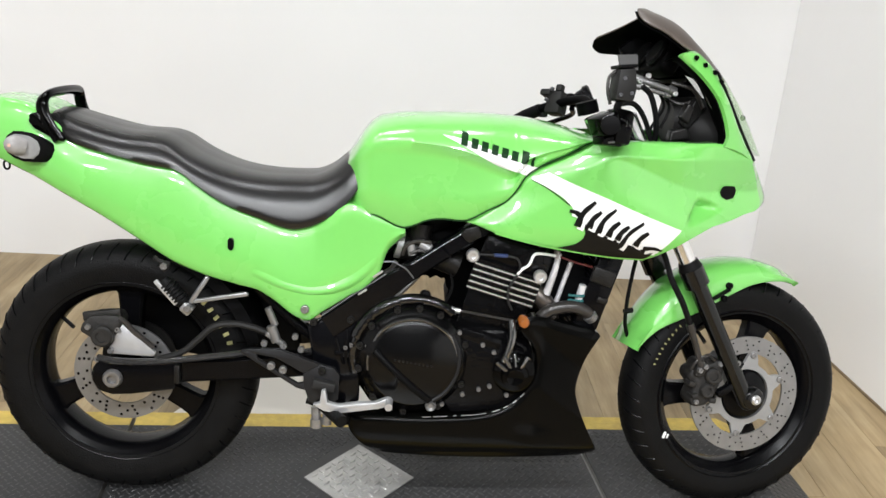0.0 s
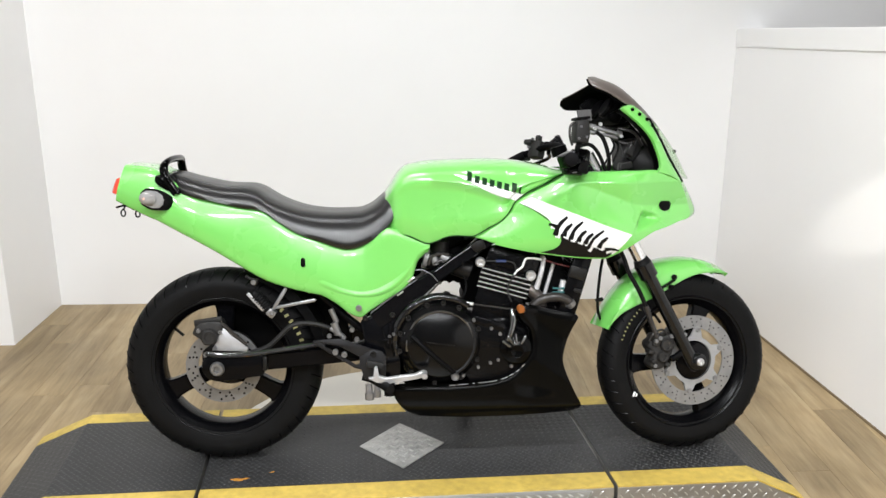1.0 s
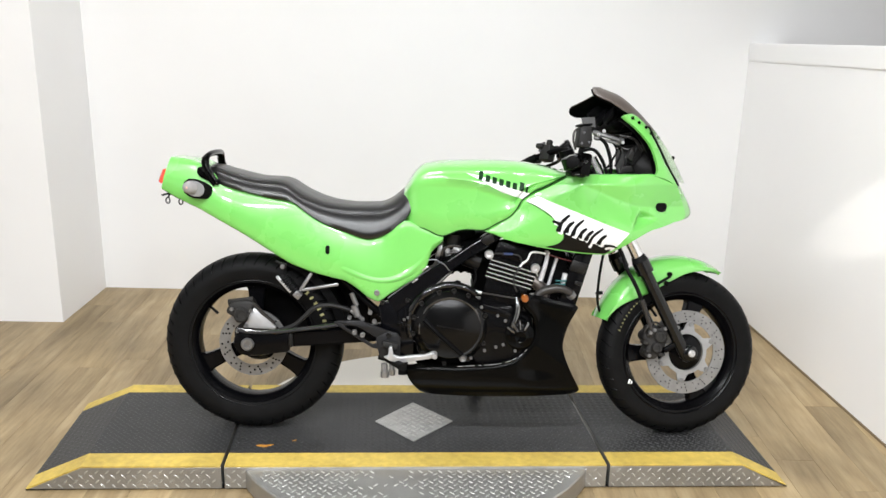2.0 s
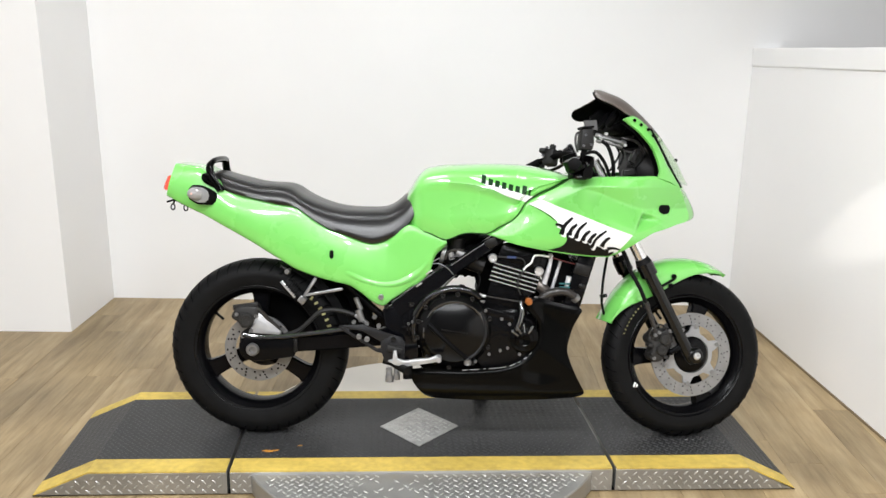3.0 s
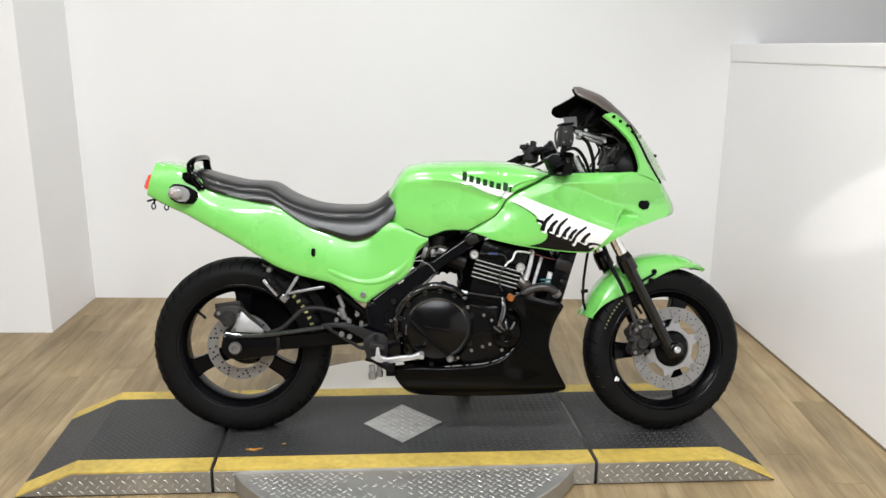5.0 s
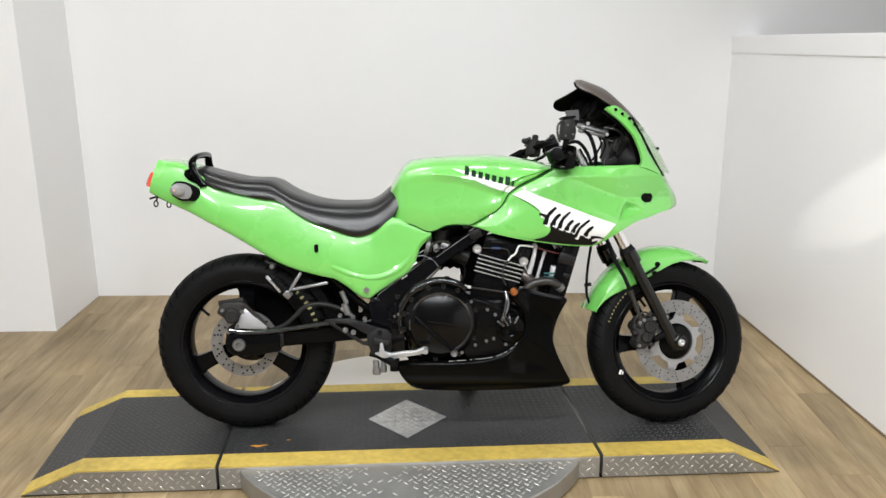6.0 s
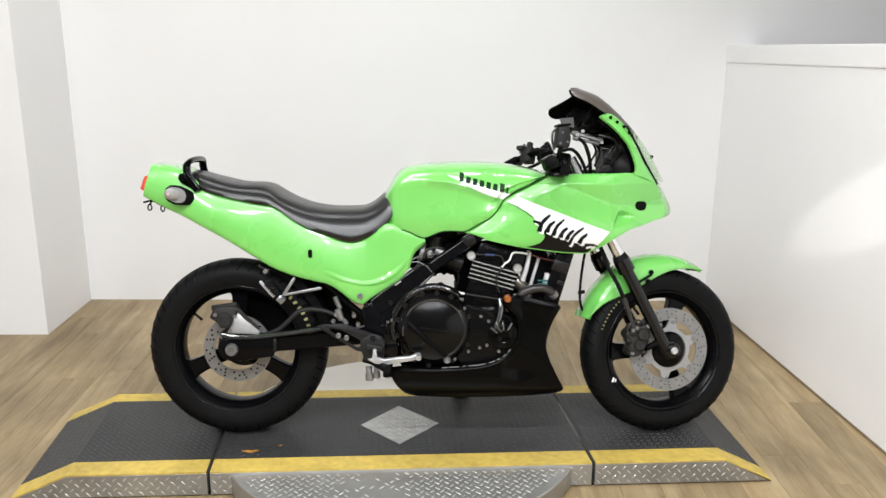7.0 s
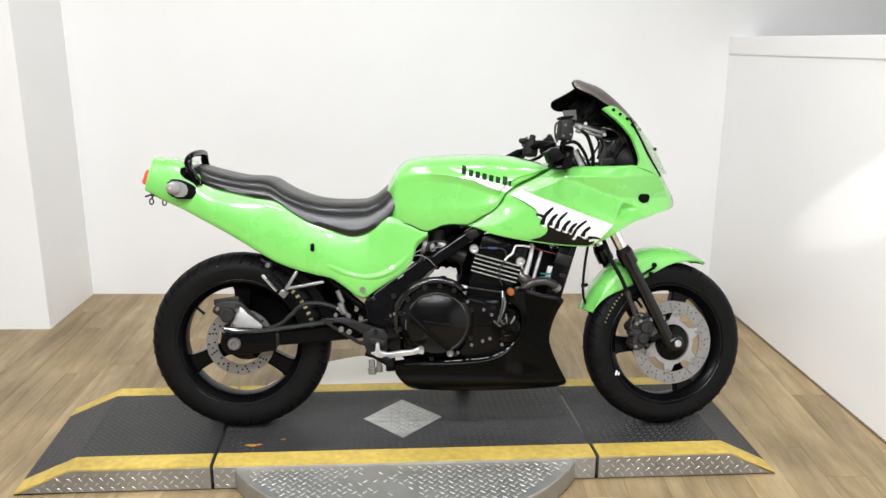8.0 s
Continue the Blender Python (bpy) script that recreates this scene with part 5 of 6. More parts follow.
tagged(hb, "black clip-on handlebar with throttle grip")
bm = bmesh.new()
tube(bm, [(1.075, -0.1, 0.842), (1.02, -0.15, 0.868), (0.966, -0.22, 0.883), (0.935, -0.30, 0.880)], 0.011, 12)
tube(bm, [on_fork(0.585, -0.1), on_fork(0.62, -0.1)], 0.025, 16)
part("bar", moved(bm, STEER), VOID, hb)
bm = bmesh.new()
turned(bm, (0.958, -0.235, 0.8825), (0.917, -0.335, 0.879), GRIP)
part("grip", moved(bm, STEER), PLASTIC, hb, "black ribbed rubber grip")
bm = bmesh.new()
box(bm, (0.044, 0.05, 0.038), pose(0.960, -0.205, 0.884, 0, -24, 18), 0.006)
box(bm, (0.04, 0.05, 0.07), pose(0.998, -0.185, 0.878, 0, 8, 14), 0.008)
box(bm, (0.05, 0.04, 0.026), pose(0.976, -0.19, 0.853, 0, 4, 14), 0.006)
part("switchgear", moved(bm, STEER), BLACK_GLOSS, hb, "gloss black switch block", smooth=30)
bm = bmesh.new()
box(bm, (0.03, 0.003, 0.004), pose(0.956, -0.2315, 0.898, 0, -24, 18), 0.001, 1)
box(bm, (0.016, 0.003, 0.004), pose(0.974, -0.213, 0.848, 0, -4, 14), 0.001, 1)
part("switch_button", moved(bm, STEER), EDGE_METAL, hb, "small worn buttons")
bm = bmesh.new()
tube(bm, [(1.0, -0.2, 0.895), (0.985, -0.26, 0.885), (0.945, -0.35, 0.874)], (0.006, 0.0045), 8)
part("lever", moved(bm, STEER), BLACK_PAINT, hb, "black lever")
# brake fluid reservoir: a tall dusty box with a bracket, a cap and a feed elbow
bm = bmesh.new()
plate(bm, [(0.973, 0.930), (0.980, 0.990), (1.014, 0.993), (1.018, 0.952), (1.012, 0.927)], -0.222, -0.178, 0.005)
res = part("brake_reservoir", moved(bm, STEER), GREY_PLASTIC, bike, "dusty dark rectangular brake fluid reservoir", smooth=30)
bm = bmesh.new()
box(bm, (0.038, 0.05, 0.007), pose(0.997, -0.2, 0.9955, 0, -5, 0), 0.002)
part("reservoir_cap", moved(bm, STEER), PLASTIC, res, "black reservoir cap")
bm = bmesh.new()
tube(bm, [(0.980, -0.2, 0.986), (0.967, -0.2, 0.974), (0.965, -0.2, 0.948), (0.972, -0.2, 0.922)], 0.0035, 8, 20)
part("reservoir_bracket", moved(bm, STEER), HOSE, res, "bent grey bracket")
bolts(res, EDGE_METAL, "small dull screw", [(0.99, -0.222, 0.972), (1.006, -0.222, 0.944), (0.983, -0.222, 0.94)], 0.004, 0.003, STEER)
bm = bmesh.new()
tube(bm, [(0.995, -0.2, 0.932), (0.99, -0.195, 0.917), (0.996, -0.185, 0.90)], 0.008, 10, 14)
part("feed_elbow", moved(bm, STEER), RUBBER, res, "black rubber elbow")
bm = bmesh.new()
box(bm, (0.05, 0.04, 0.05), pose(1.008, -0.15, 0.88, 0, 24, 18), 0.01, 3)
part("master_cylinder", moved(bm, STEER), VOID, bike, "gloss black master cylinder")
pod = new("instrument_pod")
pod.parent = bike
tagged(pod, "black instrument pod with round dials")
POD = pose(1.165, 0.03, 1.03, 0, -60, 0)
bm = bmesh.new()
box(bm, (0.075, 0.22, 0.045), POD, 0.016, 3)
box(bm, (0.05, 0.16, 0.03), POD @ pose(0.01, 0, -0.035), 0.01)
part("pod_case", moved(bm, STEER), VOID, pod)
for y in (-0.07, 0.0, 0.07):
    bm = bmesh.new()
    lathe(bm, [(0.031, -0.005), (0.033, 0.004), (0.03, 0.008)], (0, 0, 0), 28)
    bmesh.ops.transform(bm, matrix=POD @ pose(0, y, 0.024) @ pose(0, 0, 0, -90), verts=bm.verts)
    dial = part("dial", moved(bm, STEER), PLASTIC, pod, "black round dial")
    bm = bmesh.new()
    lathe(bm, [(0.028, 0.0), (0.027, 0.0095)], (0, 0, 0), 28)
    bmesh.ops.transform(bm, matrix=POD @ pose(0, y, 0.024) @ pose(0, 0, 0, -90), verts=bm.verts)
    part("dial_glass", moved(bm, STEER), BLACK_DECAL, dial, "dark dial glass")
bm = bmesh.new()
plate(bm, [(1.017, 1.026), (1.060, 1.029), (1.063, 0.997), (1.022, 1.003)], -0.122, -0.118)
bar(bm, (1.045, -0.119, 1.0), (1.055, -0.1, 0.96), 0.006, 0.004, 0.001)
part("paper_tag", moved(bm, STEER), TAG_GREY, bike, "small grey tag")
for pts, r in (([(1.10, -0.09, 0.975), (1.122, -0.085, 0.955), (1.14, -0.08, 0.902), (1.143, -0.07, 0.85)], 0.006), ([(1.04, -0.12, 0.935), (1.075, -0.12, 0.94), (1.105, -0.11, 0.91), (1.132, -0.1, 0.85)], 0.0055),
               ([(1.15, -0.03, 0.97), (1.168, -0.03, 0.935), (1.155, -0.03, 0.905), (1.138, -0.04, 0.88)], 0.0035), ([(1.16, -0.02, 0.965), (1.183, -0.02, 0.93), (1.165, -0.03, 0.885)], 0.0035)):
    bm = bmesh.new()
    tube(bm, pts, r, 8, 20)
    part("control_cable", bm, RUBBER, bike, "black control cable")
for a, b, r in (((1.084, -0.06, 0.992), (1.181, -0.06, 0.966), 0.0065), ((1.088, -0.055, 0.976), (1.172, -0.055, 0.957), 0.005), ((1.17, 0.0, 0.955), (1.215, 0.0, 0.93), 0.005)):
    bm = bmesh.new()
    turned(bm, a, b, ((0.0, r), (0.08, r * 1.5), (0.2, r * 1.5), (0.21, r), (0.84, r), (0.85, r * 1.6), (1.0, r * 1.5)), 12)
    part("fairing_stay", bm, STEEL, bike, "scuffed metal fairing stay", smooth=30)
bolts(bike, ALU, "bright bolt", [(1.117, -0.068, 0.997), (1.178, -0.068, 0.962), (1.1, -0.066, 0.985)], 0.0055, 0.005)
bm = bmesh.new()
tube(bm, [(1.217, -0.13, 0.978), (1.233, -0.132, 0.945), (1.268, -0.135, 0.913)], 0.0022, 7, 16)
part("wiring_loom", bm, HOSE, bike, "thin grey lead")
# black inner fairing on the far side, a lamp bucket and the stays between them
bm = bmesh.new()
plate(bm, [(1.09, 1.052), (1.12, 1.005), (1.165, 0.975), (1.205, 0.945), (1.2, 0.9), (1.215, 0.855), (1.3, 0.85), (1.318, 0.87), (1.3, 0.945), (1.2, 1.05), (1.13, 1.085)], 0.09, 0.118, 0.006)
part("inner_panel", bm, VOID, bike, "black inner fairing panel", smooth=30)
bm = bmesh.new()
rings = []
for t in np.linspace(0, 1, 9):
    r = 0.048 + 0.03 * math.sin(t * math.pi / 2)
    rings.append([(1.19 + 0.10 * t, 0.02 + 1.35 * r * math.cos(a), 0.9 - 0.03 * t + r * math.sin(a)) for a in (2 * math.pi * k / 24 for k in range(24))])
skin(bm, rings)
part("lamp_bucket", bm, GREY_PLASTIC, bike, "dusty black headlamp bucket", smooth=40)
for outline, y in (([(1.196, 0.9), (1.225, 0.955), (1.243, 0.944), (1.236, 0.915), (1.212, 0.885)], -0.07), ([(1.185, 0.915), (1.2, 0.945), (1.215, 0.935), (1.205, 0.9)], -0.1), ([(1.168, 0.862), (1.172, 0.885), (1.205, 0.893), (1.215, 0.87)], -0.09)):
    bm = bmesh.new()
    plate(bm, outline, y, y + 0.03, 0.004)
    part("lamp_bracket", bm, DARK_METAL, bike, "dull folded lamp bracket", smooth=20)
for pts in ([(1.17, -0.06, 0.985), (1.215, -0.07, 0.972), (1.24, -0.07, 0.935)], [(1.15, -0.02, 0.965), (1.2, -0.03, 0.94), (1.236, -0.05, 0.952)], [(1.13, 0.05, 0.99), (1.18, 0.03, 0.985), (1.22, 0.0, 0.99)]):
    bm = bmesh.new()
    tube(bm, pts, 0.0045, 8, 20)
    part("wiring_loom", bm, HOSE, bike, "dusty wiring loom")
bm = bmesh.new()
plate(bm, [(1.09, 0.80), (1.27, 0.80), (1.30, 0.835), (1.10, 0.835)], -0.14, 0.14)
part("lamp_tray", bm, PLASTIC, bike, smooth=0)

# ---- frame ----
for s in (-1, 1):
    bm = bmesh.new()
    pts = spline([(0.86, 0.718), (0.80, 0.684), (0.70, 0.617), (0.60, 0.545), (0.52, 0.485), (0.46, 0.44)], 14)
    rings = []
    for i, (x, z) in enumerate(pts):
        w, n = 0.0185 + 0.0085 * clamp((0.625 - x) / 0.03), Vector((0.55, 0, -0.835))
        c = Vector((x, s * 0.125, z))
        rings.append([c + n * a + Vector((0, b, 0)) for a, b in ((-w, -0.014), (-w + 0.004, -0.018), (w - 0.004, -0.018), (w, -0.014), (w, 0.014), (w - 0.004, 0.018), (-w + 0.004, 0.018), (-w, 0.014))])
    skin(bm, rings)
    plate(bm, [(0.415, 0.44), (0.455, 0.458), (0.53, 0.47), (0.54, 0.42), (0.53, 0.34), (0.53, 0.27), (0.47, 0.255), (0.44, 0.30), (0.43, 0.36)], s * 0.105, s * 0.14, 0.006)
    fr = part("frame_spar", bm, FRAME_PAINT, bike, "satin black frame spar", smooth=35)
    if s < 0:
        bm = bmesh.new()
        tube(bm, [(0.446, -0.143, 0.466), (0.485, -0.143, 0.496), (0.531, -0.143, 0.5285), (0.58, -0.143, 0.563)], 0.0014, 6, 40)
        part("worn_edge", bm, EDGE_METAL, fr, "thin worn bright edge")
        bm = bmesh.new()
        tube(bm, [(0.572, -0.142, 0.589), (0.594, -0.143, 0.59), (0.608, -0.144, 0.583), (0.622, -0.144, 0.575), (0.638, -0.144, 0.556)], 0.0017, 6, 40)
        part("gusset_lip", bm, EDGE_METAL, fr, "worn lip of the frame gusset")
        bm = bmesh.new()
        tube(bm, [(0.632, -0.143, 0.585), (0.686, -0.143, 0.623), (0.744, -0.143, 0.662)], 0.0013, 6, 40)
        part("worn_edge", bm, EDGE_METAL, fr, "thin worn bright edge")
        bm = bmesh.new()
        tube(bm, [(0.694, -0.1435, 0.628), (0.706, -0.1445, 0.614), (0.714, -0.1435, 0.602)], 0.0022, 6, 12)
        part("weld_seam", bm, FRAME_PAINT, fr, "painted weld seam")
        bm = bmesh.new()
        bar(bm, (0.50, -0.143, 0.44), (0.50, -0.143, 0.36), 0.014, 0.008)
        bar(bm, (0.475, -0.143, 0.385), (0.51, -0.143, 0.385), 0.01, 0.01)
        bar(bm, (0.478, -0.143, 0.42), (0.495, -0.143, 0.36), 0.007, 0.006)
        part("rib", bm, BLACK_PAINT, fr)
        bolts(fr, DARK_METAL, "dull bolt", [(0.43, -0.143, 0.452), (0.50, -0.142, 0.383), (0.447, -0.15, 0.345), (0.508, -0.142, 0.46)], 0.008)
    bm = bmesh.new()
    tube(bm, [(0.43, s * 0.105, 0.47), (0.33, s * 0.1, 0.525), (0.15, s * 0.09, 0.62)], 0.014, 10)
    tube(bm, [(0.46, s * 0.1, 0.38), (0.37, s * 0.1, 0.45), (0.28, s * 0.095, 0.535)], 0.012, 10)
    part("rear_subframe", bm, BLACK_PAINT, bike, "black rear subframe tube")
bm = bmesh.new()
tube(bm, [(0.645, -0.135, 0.556), (0.62, -0.14, 0.53), (0.593, -0.142, 0.503), (0.566, -0.142, 0.465), (0.548, -0.142, 0.438)], 0.0048, 8)
part("breather_hose", bm, HOSE, bike, "thin grey breather hose")
bm = bmesh.new()
tube(bm, [(0.708, -0.1, 0.585), (0.722, -0.1, 0.545), (0.722, -0.1, 0.52), (0.709, -0.1, 0.49)], 0.0032, 8)
part("breather_hose", bm, RUBBER, bike, "thin black breather hose")
bm = bmesh.new()
bar(bm, (0.552, -0.146, 0.556), (0.572, -0.146, 0.57), 0.007, 0.005, 0.001)
part("frame_clip", bm, ALU, bike, "bright metal clip on the frame")
bm = bmesh.new()
bar(bm, (0.522, -0.146, 0.517), (0.54, -0.146, 0.529), 0.007, 0.004, 0.001)
part("frame_clip", bm, ALU, bike, "bright metal clip on the frame")

# ---- swingarm, rear brake, rear shock link ----
bm = bmesh.new()
for s in (-1, 1):
    rings = []
    for x, z, h in ((0.47, 0.36, 0.03), (0.40, 0.347, 0.026), (0.25, 0.332, 0.024), (0.14, 0.325, 0.025), (0.1, 0.318, 0.03)):
        rings.append([(x, s * (0.112 + a), z + b) for a, b in ((-0.016, -h), (0.012, -h), (0.016, -h + 0.005), (0.016, h - 0.005), (0.012, h), (-0.016, h))])
    skin(bm, rings)
plate(bm, [(-0.042, 0.300), (-0.040, 0.330), (-0.024, 0.346), (0.06, 0.345), (0.138, 0.346), (0.136, 0.284), (0.08, 0.276), (0.04, 0.270), (0.0, 0.268), (-0.026, 0.276)], -0.132, -0.098, 0.008)
swing = part("swingarm", bm, BLACK_PAINT, bike, "satin black swingarm", smooth=35)
bm = bmesh.new()
bar(bm, (0.141, -0.134, 0.344), (0.141, -0.134, 0.302), 0.016, 0.012)
part("chain_adjuster", bm, DARK_METAL, swing, "dull chain adjuster")
bm = bmesh.new()
lathe(bm, [(0.021, 0.12), (0.021, 0.136), (0.017, 0.142), (0.01, 0.142), (0.009, 0.134)], (0.004, 0.0, 0.308), 20)
part("axle_nut", bm, STEEL, swing, "worn silver axle nut")
bm = bmesh.new()
plate(bm, [(-0.066, 0.408), (-0.06, 0.424), (-0.044, 0.443), (-0.01, 0.447), (0.018, 0.446), (0.026, 0.428), (0.008, 0.40), (0.0, 0.376), (-0.033, 0.374), (-0.04, 0.392)], -0.126, -0.07, 0.007)
bar(bm, (-0.06, -0.11, 0.437), (0.02, -0.11, 0.448), 0.012, 0.02)
rc = part("rear_caliper", bm, DUSTY_CAST, bike, "dusty dark rear brake caliper", smooth=40)
bm = bmesh.new()
lathe(bm, [(0.023, 0.115), (0.023, 0.137), (0.019, 0.141), (0.012, 0.141), (0.011, 0.138)], (-0.015, 0, 0.402), 20)
part("piston_housing", bm, DUSTY_CAST, rc, "round piston housing")
bm = bmesh.new()
tube(bm, [(0.012, -0.118, 0.44), (0.03, -0.12, 0.43), (0.05, -0.115, 0.405), (0.085, -0.11, 0.372)], 0.006, 8)
part("brake_line", bm, HOSE, rc, "grey brake line")
bm = bmesh.new()
plate(bm, [(0.004, 0.424), (0.022, 0.426), (0.04, 0.41), (0.092, 0.362), (0.086, 0.353), (-0.012, 0.358), (-0.008, 0.368), (0.004, 0.386)], -0.118, -0.106, 0.003)
part("caliper_bracket", bm, WHITE_ALU, rc, "bright cast bracket")
bolts(rc, STEEL, "steel bolt", [(0.014, -0.12, 0.414), (-0.002, -0.12, 0.366), (-0.026, -0.136, 0.352), (-0.045, -0.128, 0.42)], 0.0062)
bm = bmesh.new()
tube(bm, [(-0.024, -0.14, 0.357), (0.02, -0.143, 0.351), (0.102, -0.143, 0.353), (0.184, -0.141, 0.363), (0.283, -0.136, 0.376), (0.33, -0.132, 0.383)], 0.0072, 8)
part("torque_rod", bm, BLACK_CHROME, bike, "shiny black torque rod")
bm = bmesh.new()
tube(bm, [(0.1, -0.125, 0.352), (0.15, -0.13, 0.371), (0.183, -0.13, 0.399), (0.217, -0.13, 0.43), (0.258, -0.13, 0.438), (0.299, -0.13, 0.432), (0.33, -0.13, 0.421)], 0.0072, 8)
part("brake_hose", bm, GREY_PLASTIC, bike, "grey rubber rear brake hose")
bm = bmesh.new()
turned(bm, (0.112, -0.122, 0.528), (0.158, -0.126, 0.477), [(0.0, 0.012), (0.1, 0.014)] + [q for k in range(7) for q in ((0.13 + 0.115 * k, 0.0145), (0.15 + 0.115 * k, 0.018), (0.205 + 0.115 * k, 0.018), (0.225 + 0.115 * k, 0.0145))] + [(0.96, 0.015), (1.0, 0.014)], 14)
peg = part("rear_footpeg", bm, RUBBER, bike, "folded ribbed rubber passenger footpeg")
bm = bmesh.new()
bar(bm, (0.098, -0.132, 0.528), (0.142, -0.136, 0.479), 0.007, 0.01, 0.002)
part("peg_edge", bm, WHITE_ALU, peg, "bright alloy edge of the peg")
bm = bmesh.new()
plate(bm, [(0.096, 0.58), (0.104, 0.572), (0.128, 0.566), (0.126, 0.553), (0.116, 0.545), (0.108, 0.552), (0.106, 0.566), (0.092, 0.573)], -0.13, -0.118, 0.002)
hook = part("helmet_hook", bm, DARK_METAL, bike, "dull metal hook under the tail")
bolts(hook, STEEL, "steel screw", [(0.116, -0.131, 0.559)], 0.0075, 0.005)
bm = bmesh.new()
box(bm, (0.024, 0.03, 0.022), pose(0.163, -0.128, 0.47, 0, 40, 0), 0.004)
bar(bm, (0.168, -0.128, 0.48), (0.205, -0.118, 0.538), 0.0095, 0.01)
plate(bm, [(0.174, 0.480), (0.178, 0.489), (0.285, 0.509), (0.292, 0.505), (0.288, 0.5), (0.24, 0.492)], -0.133, -0.122, 0.002)
bracket = part("footpeg_bracket", bm, PEG_ALU, bike, "bare aluminium passenger peg bracket")
bolts(bracket, STEEL, "steel bolt", [(0.166, -0.143, 0.472)], 0.008, 0.006)
bm = bmesh.new()
tube(bm, [(0.332, -0.135, 0.478), (0.348, -0.135, 0.44)], 0.008, 10)
tube(bm, [(0.340, -0.14, 0.44), (0.352, -0.14, 0.405)], 0.011, 10)
bar(bm, (0.33, -0.14, 0.425), (0.37, -0.14, 0.396), 0.014, 0.012)
part("rear_master_cylinder", bm, STEEL, bike, "silver rear brake master cylinder")
bolts(bike, STEEL, "steel bolt", [(0.327, -0.148, 0.403), (0.368, -0.148, 0.398), (0.392, -0.148, 0.42), (0.405, -0.148, 0.392)], 0.007, 0.007)

bm = bmesh.new()
plate(bm, [(0.005, 0.315), (0.002, 0.44), (0.05, 0.49), (0.10, 0.515), (0.17, 0.545), (0.3, 0.53), (0.36, 0.46), (0.38, 0.30), (0.16, 0.285)], 0.075, 0.09, 0.004)
part("chain_guard", bm, PLASTIC, bike, "black chain guard")
bm = bmesh.new()
lathe(bm, [(0.085, -0.062), (0.085, -0.056), (0.03, -0.054)], REAR, 40)
part("sprocket", bm, DARK_METAL, bike, "dark rear sprocket")
bm = bmesh.new()
rings = []
for d in np.linspace(16, 68, 16):
    a = radians(d)
    rings.append([(REAR[0] + r * math.cos(a), o, REAR[2] + r * math.sin(a)) for o, r in ((-0.075, 0.285), (-0.07, 0.312), (0.0, 0.318), (0.07, 0.312), (0.075, 0.285), (0.0, 0.31))])
skin(bm, rings)
part("inner_fender", bm, PLASTIC, bike, "black inner rear fender")

# ---- footrest hanger, brake pedal ----
bm = bmesh.new()
plate(bm, [(0.282, 0.394), (0.30, 0.397), (0.36, 0.398), (0.448, 0.367), (0.413, 0.346), (0.355, 0.379), (0.314, 0.386)], -0.171, -0.159, 0.0015)
plate(bm, [(0.282, 0.394), (0.314, 0.386), (0.316, 0.376), (0.401, 0.322), (0.413, 0.325), (0.418, 0.308), (0.398, 0.313), (0.282, 0.388)], -0.1708, -0.1592, 0.0015)
plate(bm, [(0.448, 0.367), (0.478, 0.359), (0.489, 0.343), (0.487, 0.29), (0.455, 0.268), (0.425, 0.283), (0.417, 0.308), (0.4125, 0.325), (0.4125, 0.346)], -0.1712, -0.1588, 0.0015)
hang = part("footrest_hanger", bm, HANGER, bike, "dark alloy footrest hanger with a triangular opening", smooth=30)
bolts(hang, STEEL, "steel bolt", [(0.345, -0.172, 0.362), (0.370, -0.172, 0.354)], 0.0085, 0.007)
bolts(hang, DARK_METAL, "dark bolt", [(0.452, -0.172, 0.355)], 0.0085, 0.007)
bm = bmesh.new()
box(bm, (0.05, 0.02, 0.02), pose(0.457, -0.18, 0.325, 0, 12, 0), 0.004)
part("heel_guard", bm, GREY_PLASTIC, hang, "dusty grey rubber block")
bm = bmesh.new()
plate(bm, [(0.437, 0.297), (0.452, 0.300), (0.455, 0.328), (0.464, 0.33), (0.468, 0.303), (0.49, 0.297), (0.53, 0.303), (0.565, 0.305), (0.592, 0.316), (0.604, 0.31), (0.602, 0.30), (0.575, 0.292), (0.53, 0.285), (0.49, 0.279), (0.46, 0.284)], -0.222, -0.205, 0.003)
tube(bm, [(0.595, -0.21, 0.308), (0.595, -0.25, 0.308)], 0.008, 10)
part("brake_pedal", bm, WHITE_ALU, bike, "bare silver brake pedal", smooth=35)
bm = bmesh.new()
tube(bm, [(0.45, -0.165, 0.278), (0.50, -0.245, 0.272)], 0.013, 12)
tube(bm, [(0.42, -0.15, 0.282), (0.50, -0.16, 0.262)], 0.012, 10)
part("footpeg", bm, RUBBER, bike, "black rubber footpeg")
bm = bmesh.new()
for x, r, z in ((0.436, 0.012, 0.205), (0.459, 0.0095, 0.212)):
    tube(bm, [(x, -0.12, 0.25), (x + 0.002, -0.125, z + 0.01)], r * 0.85, 14)
    tube(bm, [(x + 0.002, -0.125, z + 0.02), (x + 0.002, -0.125, z)], r * 1.1, 14)
part("stand_bracket", bm, PEG_ALU, bike, "dull silver stand bracket")
bm = bmesh.new()
tube(bm, [(0.496, -0.12, 0.258), (0.497, -0.125, 0.215)], 0.016, 14)
part("stand_rubber", bm, RUBBER, bike, "black stand rubber")
# side stand on the far side
bm = bmesh.new()
tube(bm, [(0.72, 0.12, 0.2), (0.74, 0.19, 0.11), (0.75, 0.235, 0.044)], 0.012, 10)
bar(bm, (0.72, 0.24, 0.04), (0.78, 0.24, 0.04), 0.01, 0.03)
part("side_stand", bm, BLACK_PAINT, bike, "black side stand")

# ---- engine ----
engine = new("engine")
engine.parent = bike
tagged(engine, "black twin-cylinder engine with polished fin edges")
bm = bmesh.new()
